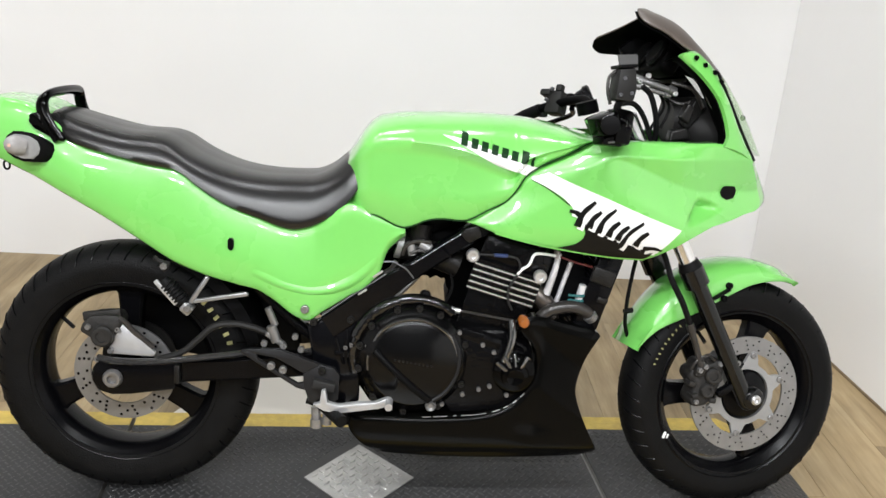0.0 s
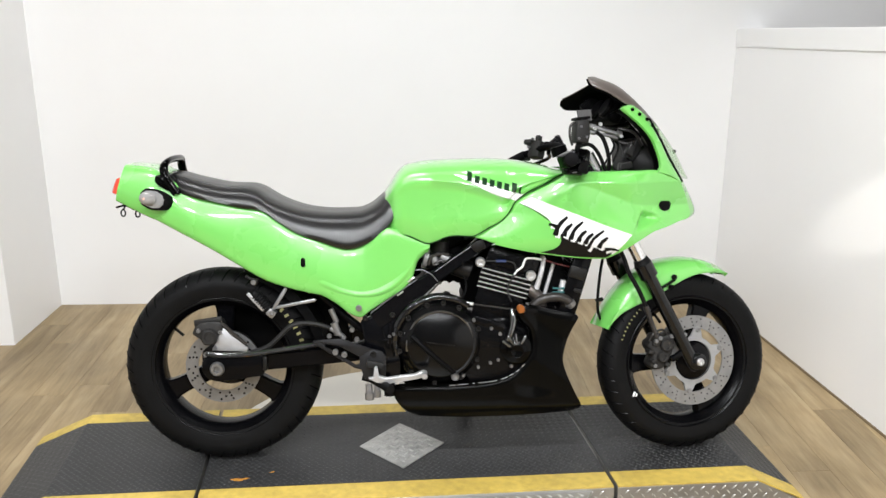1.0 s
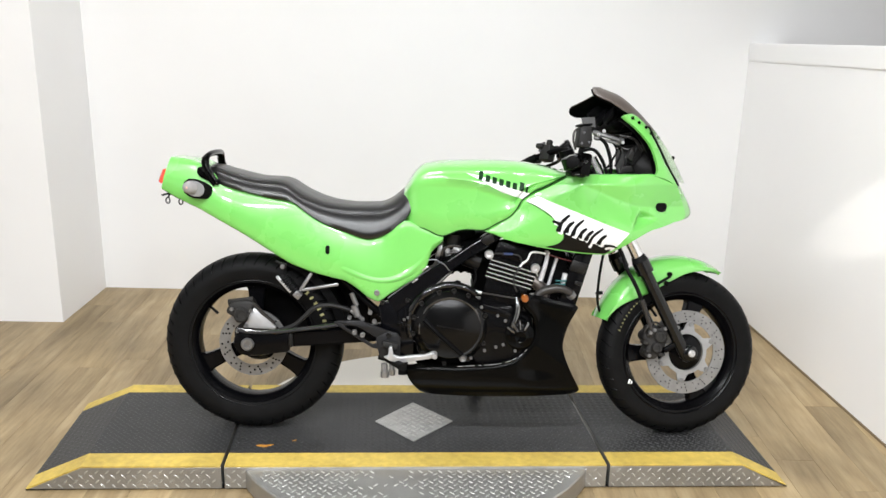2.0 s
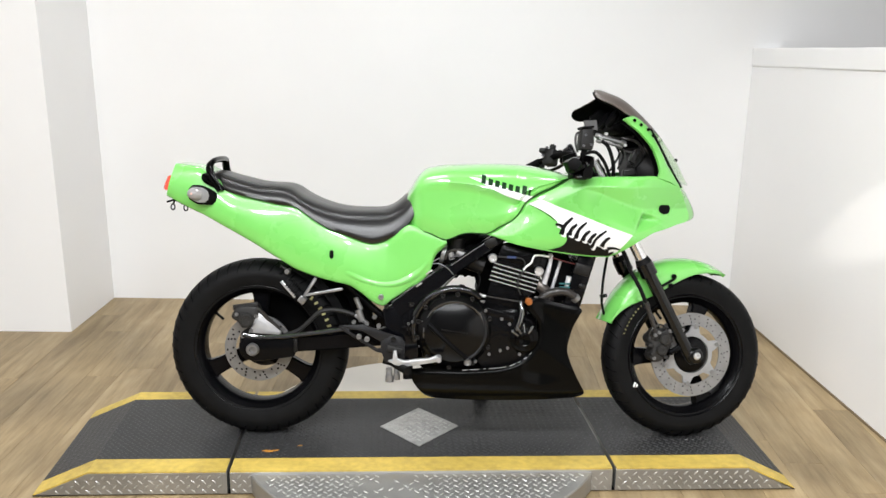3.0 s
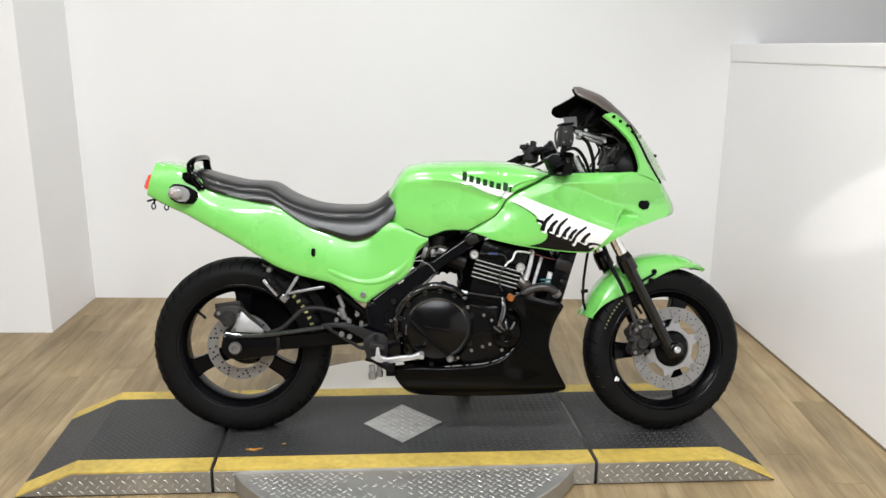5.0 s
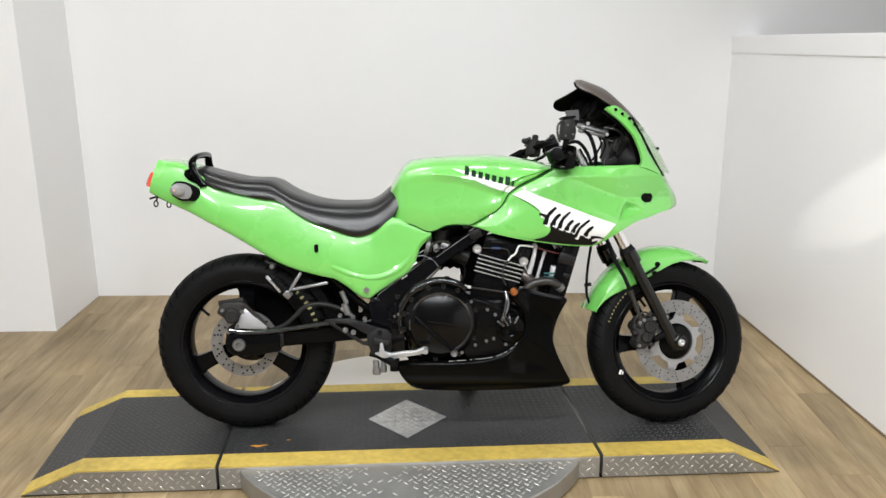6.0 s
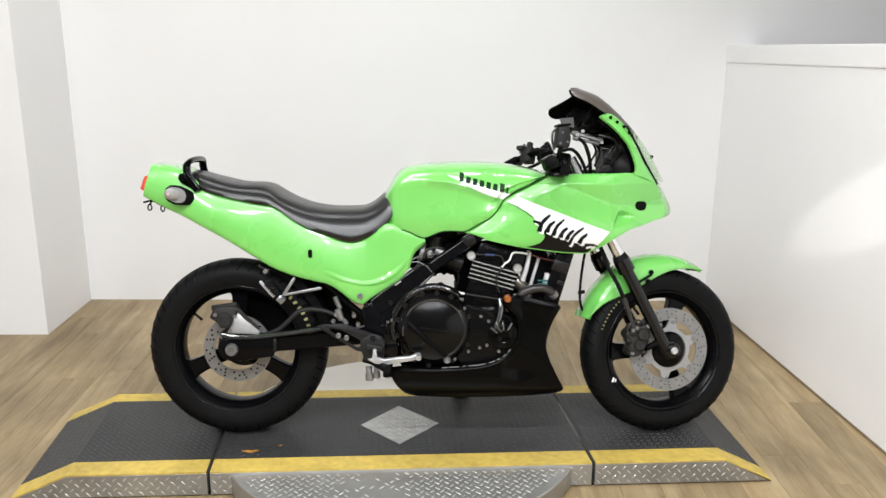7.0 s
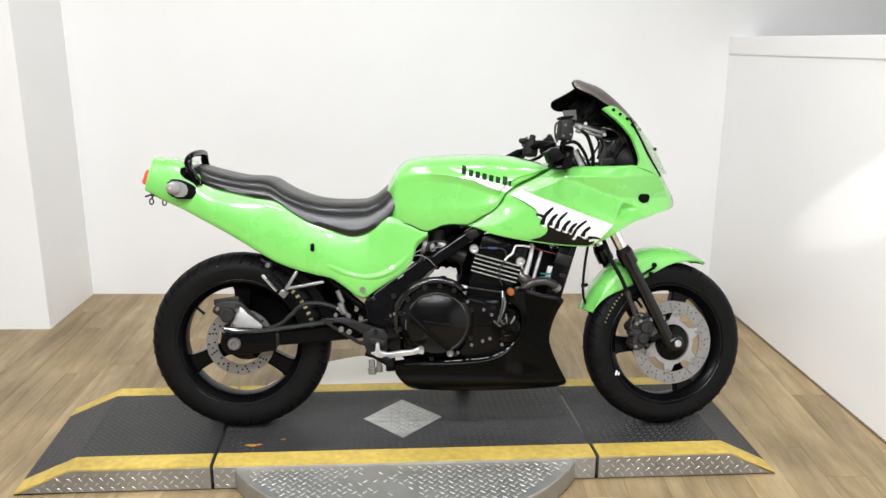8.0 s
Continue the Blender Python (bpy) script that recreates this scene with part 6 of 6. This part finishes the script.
plate(bm, [(0.535, 0.425), (0.575, 0.44), (0.64, 0.442), (0.735, 0.442), (0.84, 0.445), (0.905, 0.41), (0.915, 0.31), (0.86, 0.265), (0.76, 0.245), (0.6, 0.245), (0.54, 0.29)], -0.13, 0.09, 0.012)
plate(bm, [(0.54, 0.40), (0.552, 0.447), (0.58, 0.475), (0.62, 0.488), (0.675, 0.488), (0.715, 0.47), (0.74, 0.44), (0.74, 0.40)], -0.138, -0.1, 0.006)
plate(bm, [(0.72, 0.455), (0.80, 0.44), (0.885, 0.405), (0.9, 0.35), (0.885, 0.3), (0.83, 0.268), (0.73, 0.258), (0.70, 0.3), (0.70, 0.42)], -0.158, -0.12, 0.01)
part("crankcase", bm, ENGINE_BLACK, engine, smooth=40)
CL = (0.643, 0.0, 0.378)
bm = bmesh.new()
lathe(bm, [(0.122, 0.12), (0.121, 0.15), (0.112, 0.163), (0.106, 0.166), (0.1, 0.172), (0.094, 0.178), (0.091, 0.180), (0.088, 0.181), (0.075, 0.1855), (0.058, 0.190), (0.04, 0.1935), (0.02, 0.1958), (0.004, 0.1965)], CL, 72)
cover = part("clutch_cover", bm, COVER_BLACK, engine, "gloss black round clutch cover", smooth=40)
bolts(cover, DARK_METAL, "cover bolt", [(CL[0] + 0.117 * math.cos(radians(a)), -0.158, CL[2] + 0.117 * math.sin(radians(a))) for a in (20, 62, 85, 108, 140, 165, 190, 225, 262, 300, 335)], 0.0075, 0.008)
bm = bmesh.new()
dome_r, dome_d = (0.0, 0.02, 0.04, 0.058, 0.075, 0.09, 0.106, 0.121), (0.1965, 0.1958, 0.1935, 0.19, 0.1855, 0.18, 0.167, 0.151)
line = [(0.562 + 0.118 * t, 0.406 - 0.108 * t) for t in np.linspace(0, 1, 9)]
tube(bm, [(x, -float(np.interp(math.hypot(x - CL[0], z - CL[2]), dome_r, dome_d)) - 0.001, z) for x, z in line], 0.0075, 10, 30)
part("cover_rib", bm, PLASTIC, cover, "dull black diagonal rib")
bm = bmesh.new()
lathe(bm, [(0.012, 0.15), (0.012, 0.18), (0.0095, 0.184), (0.005, 0.18)], (0.685, 0, 0.284), 16)
part("filler_plug", bm, STEEL, cover, "silver plug screw")
for k in range(10):
    bm = bmesh.new()
    box(bm, (0.0048, 0.002, 0.005), pose(0.605 + 0.0085 * k, -0.1955, 0.391 - 0.0012 * k, 0, 10, 0), 0.0008, 1)
    part("cover_mark", bm, DARK_METAL, cover, "small worn raised mark")
bm = bmesh.new()
tube(bm, [(0.549, -0.172, 0.36), (0.551, -0.172, 0.39), (0.563, -0.172, 0.425), (0.581, -0.172, 0.451), (0.613, -0.172, 0.468), (0.651, -0.172, 0.473), (0.689, -0.172, 0.46), (0.719, -0.172, 0.437), (0.735, -0.172, 0.397)], 0.0056, 8, 60)
part("cover_lip", bm, BLACK_CHROME, cover, "worn shiny lip")
bm = bmesh.new()
tube(bm, [(0.725, -0.17, 0.44), (0.74, -0.172, 0.401), (0.736, -0.174, 0.355), (0.714, -0.178, 0.316), (0.688, -0.18, 0.297)], 0.0055, 10, 30)
part("cover_rim", bm, HANGER, cover, "dull dark rim of the cover")
for x, z, r in ((0.607, 0.496, 0.011), (0.628, 0.493, 0.009), (0.645, 0.484, 0.008), (0.672, 0.49, 0.011), (0.692, 0.475, 0.009), (0.588, 0.458, 0.008), (0.613, 0.48, 0.008), (0.558, 0.437, 0.008)):
    bm = bmesh.new()
    lathe(bm, [(r * 1.2, 0.10), (r * 1.1, 0.138), (r * 0.8, 0.145), (r * 0.3, 0.147)], (x, 0, z), 14)
    part("case_boss", bm, BLACK_CHROME, engine, "shiny black case boss")
bm = bmesh.new()
PC = (0.862, 0.0, 0.358)
lathe(bm, [(0.046, 0.14), (0.045, 0.168), (0.036, 0.176), (0.03, 0.178), (0.028, 0.186), (0.018, 0.19), (0.008, 0.186)], PC, 32)
pump = part("pump_cover", bm, BLACK_GLOSS, engine, "gloss black pump cover", smooth=40)
bm = bmesh.new()
for a in (95, 120, 145, 60):
    e = (math.cos(radians(a)), math.sin(radians(a)))
    bar(bm, (PC[0] + 0.022 * e[0], -0.186, PC[2] + 0.022 * e[1]), (PC[0] + 0.05 * e[0], -0.178, PC[2] + 0.05 * e[1]), 0.005, 0.008, 0.0015)
part("pump_rib", bm, BLACK_CHROME, pump)
bolts(engine, STEEL, "small dull case bolt", [(x, -0.16, z) for x, z in ((0.791, 0.419), (0.816, 0.403), (0.753, 0.306), (0.788, 0.318), (0.811, 0.326), (0.849, 0.307), (0.74, 0.445), (0.704, 0.441), (0.71, 0.282), (0.545, 0.41), (0.893, 0.311))], 0.005, 0.006)
bolts(engine, STEEL, "small bright fitting", [(x, -0.146, z) for x, z in ((0.499, 0.399), (0.511, 0.405), (0.515, 0.389), (0.533, 0.449), (0.533, 0.44), (0.543, 0.349), (0.559, 0.399), (0.557, 0.408))], 0.0046, 0.006)
bm = bmesh.new()
bar(bm, (0.742, -0.152, 0.444), (0.83, -0.152, 0.418), 0.014, 0.024)
part("case_ledge", bm, ENGINE_BLACK, engine)
bm = bmesh.new()
tube(bm, [(0.712, -0.142, 0.4925), (0.75, -0.146, 0.487), (0.862, -0.148, 0.47)], 0.0028, 8)
rod = part("clutch_cable", bm, HOSE, engine, "thin grey clutch cable")
bm = bmesh.new()
turned(bm, (0.708, -0.143, 0.493), (0.74, -0.145, 0.488), ((0.0, 0.005), (0.2, 0.007), (0.5, 0.007), (0.55, 0.005), (1.0, 0.005)), 10)
part("cable_adjuster", bm, ALU, rod, "bright cable adjuster")
bm = bmesh.new()
tube(bm, [(0.85, -0.155, 0.475), (0.853, -0.166, 0.442), (0.845, -0.17, 0.405), (0.838, -0.168, 0.385)], 0.0085, 10)
part("engine_pipe", bm, BLACK_CHROME, engine, "shiny black coolant pipe")
# barrels and head lean forwards
B = pose(0.82, 0, 0.508, 0, 16, 0)
B_BACK = B.inverted()


def narrowed(bm):
    """Draw the block's rear in towards the far side, as cast barrels are."""
    for v in bm.verts:
        p = B_BACK @ v.co
        if p.x < 0:
            p.x += 0.35 * (p.y + 0.135) * clamp(-p.x / 0.07)
            v.co = B @ p
    return bm


bm = bmesh.new()
box(bm, (0.15, 0.23, 0.17), B @ pose(0, 0, -0.04), 0.008)
box(bm, (0.165, 0.24, 0.07), B @ pose(0.005, 0, 0.1), 0.012)
box(bm, (0.135, 0.2, 0.03), B @ pose(0.005, 0, 0.142), 0.012)
part("cylinder_block", narrowed(bm), ENGINE_BLACK, engine, smooth=35)
for k in range(5):
    bm = bmesh.new()
    box(bm, (0.1515, 0.268, 0.0042), B @ pose(0, 0, 0.012 + 0.0135 * k), 0.0012, 1)
    fin = part("fin", narrowed(bm), FIN_EDGE, engine, "polished cooling fin", smooth=0)
    bm = bmesh.new()
    box(bm, (0.1535, 0.262, 0.0093), B @ pose(0, 0, 0.0188 + 0.0135 * k))
    part("fin_gap", narrowed(bm), ENGINE_BLACK, fin, smooth=0)
bolts(engine, ALU, "large silver head bolt", [(0.761, -0.13, 0.608), (0.908, -0.13, 0.567)], 0.0145, 0.012, None, "head_bolt")
bm = bmesh.new()
tube(bm, [(0.773, -0.138, 0.612), (0.809, -0.14, 0.612), (0.833, -0.14, 0.611), (0.857, -0.14, 0.604), (0.861, -0.141, 0.578), (0.842, -0.142, 0.543), (0.842, -0.142, 0.513), (0.851, -0.142, 0.493)], 0.0026, 7)
lead = part("plug_lead", bm, GREY_PLASTIC, engine, "dark grey ignition lead")
bm = bmesh.new()
tube(bm, [(0.806, -0.14, 0.612), (0.834, -0.14, 0.611)], 0.0042, 8)
part("lead_sleeve", bm, BLUE_SLEEVE, lead, "blue sleeve")
bm = bmesh.new()
tube(bm, [(0.858, -0.141, 0.572), (0.866, -0.141, 0.583), (0.881, -0.141, 0.594), (0.891, -0.14, 0.616), (0.91, -0.138, 0.618), (0.938, -0.13, 0.613)], 0.0032, 7)
part("white_lead", bm, WHITE_DECAL, engine, "white cable")
bm = bmesh.new()
tube(bm, [(0.945, -0.122, 0.611), (0.985, -0.122, 0.598), (1.03, -0.12, 0.587)], 0.0022, 6)
part("red_wire", bm, RED_WIRE, engine, "thin dull red wire")
# exhaust header, radiator hose and radiator
bm = bmesh.new()
tube(bm, [(0.885, -0.095, 0.545), (0.905, -0.11, 0.525), (0.932, -0.115, 0.497), (0.945, -0.105, 0.44), (0.94, -0.08, 0.33)], 0.0185, 16)
tube(bm, [(0.882, -0.093, 0.549), (0.892, -0.1, 0.539)], 0.025, 16)
part("exhaust_header", bm, COPPER, engine, "heat-browned exhaust header")
bm = bmesh.new()
tube(bm, [(0.91, -0.138, 0.472), (0.925, -0.14, 0.489), (0.945, -0.142, 0.5), (0.98, -0.142, 0.505), (1.008, -0.14, 0.497), (1.026, -0.13, 0.48)], 0.0135, 14, 36)
hose = part("coolant_hose", bm, HOSE, engine, "brown-grey coolant hose")
bm = bmesh.new()
tube(bm, [(1.018, -0.136, 0.489), (1.027, -0.13, 0.479)], 0.0165, 14)
part("hose_clip", bm, STEEL, hose, "silver hose clip")
R0 = pose(1.032, 0, 0.525, 0, 16, 0)
bm = bmesh.new()
box(bm, (0.045, 0.27, 0.20), R0, 0.006)
box(bm, (0.055, 0.03, 0.22), R0 @ pose(0, -0.125, 0), 0.008)
box(bm, (0.055, 0.03, 0.22), R0 @ pose(0, 0.125, 0), 0.008)
rad = part("radiator", bm, BLACK_PAINT, bike, "black radiator", smooth=30)
bm = bmesh.new()
for k in range(18):
    box(bm, (0.048, 0.22, 0.0025), R0 @ pose(0, 0, -0.09 + 0.0105 * k))
part("radiator_fins", bm, PLASTIC, rad, "fine radiator fins", smooth=0)
bm = bmesh.new()
box(bm, (0.05, 0.012, 0.035), R0 @ pose(-0.005, -0.143, 0.05), 0.004)
box(bm, (0.025, 0.01, 0.012), R0 @ pose(0.012, -0.143, 0.0), 0.003)
part("radiator_bracket", bm, DARK_METAL, rad)
bm = bmesh.new()
plate(bm, [(0.93, 0.625), (1.01, 0.61), (1.035, 0.47), (0.955, 0.455), (0.935, 0.54)], -0.075, 0.08, 0.004)
part("fan_shroud", bm, PLASTIC, engine, "black radiator fan shroud", smooth=30)
bm = bmesh.new()
tube(bm, [(0.948, -0.118, 0.616), (0.94, -0.12, 0.575), (0.926, -0.12, 0.525)], (0.006, 0.0085), 12)
ov = part("overflow_tube", bm, TUBE_GREY, engine, "pale silvery overflow tube")
bm = bmesh.new()
tube(bm, [(0.944, -0.118, 0.622), (0.942, -0.118, 0.606)], 0.0075, 12)
part("tube_connector", bm, CLEAR_LENS, ov, "pale tube connector")
bm = bmesh.new()
tube(bm, [(0.979, -0.1, 0.595), (0.965, -0.1, 0.546), (0.952, -0.1, 0.498)], 0.0055, 12)
part("overflow_tube", bm, TUBE_GREY, engine, "pale silvery overflow tube")
bm = bmesh.new()
tube(bm, [(1.005, -0.125, 0.55), (0.996, -0.125, 0.507)], 0.0095, 12)
bottle = part("level_tube", bm, TUBE_GREY, engine, "pale coolant level tube")
for z in (0.5275, 0.5165):
    bm = bmesh.new()
    tube(bm, [(0.973, -0.13, z), (0.995, -0.138, z + 0.001), (1.014, -0.13, z)], 0.003, 8)
    part("tube_clip", bm, TEAL_CLIP, bottle, "teal plastic clip")
bm = bmesh.new()
plate(bm, [(0.44, 0.49), (0.50, 0.53), (0.57, 0.585), (0.64, 0.625), (0.72, 0.66), (0.72, 0.69), (0.60, 0.70), (0.46, 0.62)], -0.075, 0.1, 0.006)
part("airbox", bm, PLASTIC, bike, "black airbox")
# carburettors
for y in (-0.085, 0.02):
    bm = bmesh.new()
    tube(bm, [(0.61, y, 0.612), (0.66, y, 0.602), (0.735, y, 0.575)], 0.028, 16)
    tube(bm, [(0.645, y, 0.61), (0.65, y, 0.665)], 0.026, 16)
    carb = part("carburettor", bm, DARK_METAL, engine, "cast metal carburettor")
    bm = bmesh.new()
    tube(bm, [(0.628, y - 0.03, 0.628), (0.634, y - 0.03, 0.60)], 0.009, 10)
    tube(bm, [(0.65, y - 0.028, 0.625), (0.68, y - 0.03, 0.608)], 0.011, 10)
    tube(bm, [(0.60, y, 0.616), (0.612, y, 0.613)], 0.03, 16)
    part("carb_fitting", bm, CARRIER, carb, "dull metal fittings")
bm = bmesh.new()
plate(bm, [(0.592, 0.505), (0.62, 0.518), (0.638, 0.529), (0.652, 0.527), (0.658, 0.537), (0.672, 0.537), (0.676, 0.53), (0.69, 0.538), (0.702, 0.531), (0.71, 0.534), (0.713, 0.515), (0.719, 0.505), (0.714, 0.49), (0.718, 0.455), (0.80, 0.455), (0.80, 0.66), (0.70, 0.66), (0.62, 0.585)], -0.045, 0.06, 0.003)
part("intake_manifold", bm, VOID, engine, "black intake manifold", smooth=30)
for a0, a1, r, rad in ((52, 104, 0.132, 0.012), (104, 160, 0.13, 0.0145), (160, 196, 0.128, 0.011)):
    bm = bmesh.new()
    tube(bm, [(CL[0] + r * math.cos(radians(a)), -0.142, CL[2] + r * math.sin(radians(a))) for a in np.linspace(a0, a1, 9)], rad, 12, 26)
    part("case_shoulder", bm, CASE_GLOSS, engine, "shiny black rounded case shoulder", smooth=60)
bm = bmesh.new()
plate(bm, [(0.732, 0.656), (0.742, 0.668), (0.768, 0.676), (0.776, 0.652), (0.752, 0.638), (0.742, 0.644)], -0.15, -0.143, 0.002)
part("frame_bracket", bm, DARK_METAL, bike, "dull dark frame bracket", smooth=30)
for pts, r in (([(0.612, -0.118, 0.60), (0.618, -0.12, 0.618), (0.64, -0.12, 0.63), (0.672, -0.118, 0.628)], 0.0045), ([(0.628, -0.122, 0.604), (0.65, -0.124, 0.612), (0.668, -0.122, 0.604), (0.69, -0.118, 0.61)], 0.004), ([(0.6, -0.11, 0.585), (0.59, -0.115, 0.568), (0.575, -0.12, 0.56)], 0.005)):
    bm = bmesh.new()
    tube(bm, pts, r, 8, 24)
    part("fuel_hose", bm, HOSE, engine, "small dusty fuel hose")
bm = bmesh.new()
plate(bm, [(0.652, 0.485), (0.655, 0.51), (0.662, 0.516), (0.676, 0.513), (0.68, 0.503), (0.674, 0.498), (0.672, 0.485)], -0.1, -0.08, 0.003)
part("cable_bracket", bm, PLASTIC, engine, "black cable bracket")


# belly pan
def belly_width(x, z):
    d = z - (0.338 - 0.72 * (x - 0.895))
    k = clamp((x - 0.86) / 0.06) * clamp((z - 0.19) / 0.06)
    fold = k * (0.014 * clamp(d / 0.12) + 0.022 * clamp(-d / 0.12))
    return 0.178 - fold - 0.03 * clamp((0.225 - z) / 0.06) ** 2 - 0.02 * clamp((0.56 - x) / 0.06) ** 2 + 0.004 * math.sin(9 * (x + z))


b_top = [(0.512, 0.25), (0.56, 0.258), (0.669, 0.256), (0.794, 0.264), (0.862, 0.292), (0.905, 0.345), (0.905, 0.41), (0.872, 0.452), (0.872, 0.478)]
b_low = [(0.514, 0.214), (0.535, 0.185), (0.562, 0.162), (0.634, 0.155), (0.76, 0.152), (0.885, 0.153), (0.98, 0.157), (1.038, 0.163), (1.058, 0.18), (1.034, 0.226), (1.009, 0.279), (0.999, 0.325), (1.014, 0.389), (1.043, 0.447)]
for s in (1, -1):
    bm = bmesh.new()
    panel(bm, coons(b_top, b_low, [(0.512, 0.25), (0.507, 0.234), (0.514, 0.214)], [(0.872, 0.478), (0.90, 0.487), (0.97, 0.47), (1.032, 0.457), (1.043, 0.447)], 70, 20), belly_width, 0.03, 0.006, 0.012, (s,))
    belly = part("belly_pan", bm, PAN_BLACK, bike, "gloss black belly pan", smooth=50)
for x0, x1 in ((0.668, 0.686), (0.692, 0.722), (0.735, 0.742), (0.752, 0.806), (0.818, 0.836), (0.842, 0.852), (0.862, 0.87), (0.878, 0.886)):
    edge = table((0.66, 0.2575), (0.74, 0.2625), (0.80, 0.268), (0.84, 0.28), (0.868, 0.297), (0.89, 0.318))
    bm = bmesh.new()
    tube(bm, [(x, -(belly_width(x, edge(x)) + 0.0005), edge(x) + 0.0012) for x in np.linspace(x0, x1, 5)], 0.0012, 6, 10)
    part("chipped_edge", bm, STEEL, belly, "chipped bright edge")
bm = bmesh.new()
xs = np.linspace(0.55, 1.03, 14)
skin(bm, [[(x, u * 0.13, 0.162 + 0.004 * (1 - u * u)) for u in np.linspace(-1, 1, 7)] for x in xs], closed=False)
part("pan_floor", bm, PAN_BLACK, belly, smooth=60)
bm = bmesh.new()
lathe(bm, [(0.0115, 0.16), (0.0115, 0.186), (0.008, 0.191), (0.002, 0.192)], (0.873, 0, 0.478), 18)
part("side_reflector", bm, AMBER_LENS, bike, "round amber side reflector")

# ---- floor: boards laid along the room, on a dark joint bed ----
bm = bmesh.new()
box(bm, (8.4, 6.9, 0.1), pose(1.0, -1.87, -0.0515))
floor = tagged(part("floor", bm, JOINT, smooth=0), "light oak laminate floor boards", "floor", kind="structure")
BOARD_W, BOARD_L = 0.13, 1.2
bm = bmesh.new()
box(bm, (BOARD_W - 0.0008, BOARD_L - 0.0008, 0.006), Matrix())
top_edges = [e for e in bm.edges if all(v.co.z > 0 for v in e.verts)]
bmesh.ops.bevel(bm, geom=top_edges, offset=0.0005, segments=1, affect="EDGES")
board = bpy.data.meshes.new("plank")
bm.to_mesh(board)
bm.free()
board.materials.append(WOOD)
rng = random.Random(7)
TURN_ROOM = pose(0, 0, 0, 0, 0, -2.6)
rest = bmesh.new()
near = 0
for i in range(-26, 34):
    shift = rng.random() * BOARD_L
    for j in range(-5, 3):
        p = TURN_ROOM @ Vector((i * BOARD_W, j * BOARD_L + shift, -0.003))
        if not (-3.1 < p.x < 5.1 and -5.6 < p.y < 2.2):
            continue
        if -1.6 < p.x < 2.4 and -1.6 < p.y < 1.0:
            ob = new("plank", board)
            ob.parent = floor
            ob.matrix_basis = Matrix.Translation(p) @ pose(0, 0, 0, 0, 0, -2.6)
            near += 1
        else:
            lo, hi = max(p.y - BOARD_L / 2, -5.25), min(p.y + BOARD_L / 2, 1.68)
            if hi - lo > 0.02:
                q = Vector((p.x + ((lo + hi) / 2 - p.y) * math.tan(radians(2.6)), (lo + hi) / 2, p.z))
                box(rest, (BOARD_W - 0.0012, hi - lo - 0.0012, 0.006), Matrix.Translation(q) @ pose(0, 0, 0, 0, 0, -2.6))
tagged(part("far_planks", rest, WOOD, floor, smooth=0), "oak laminate boards farther off", kind="stuff")
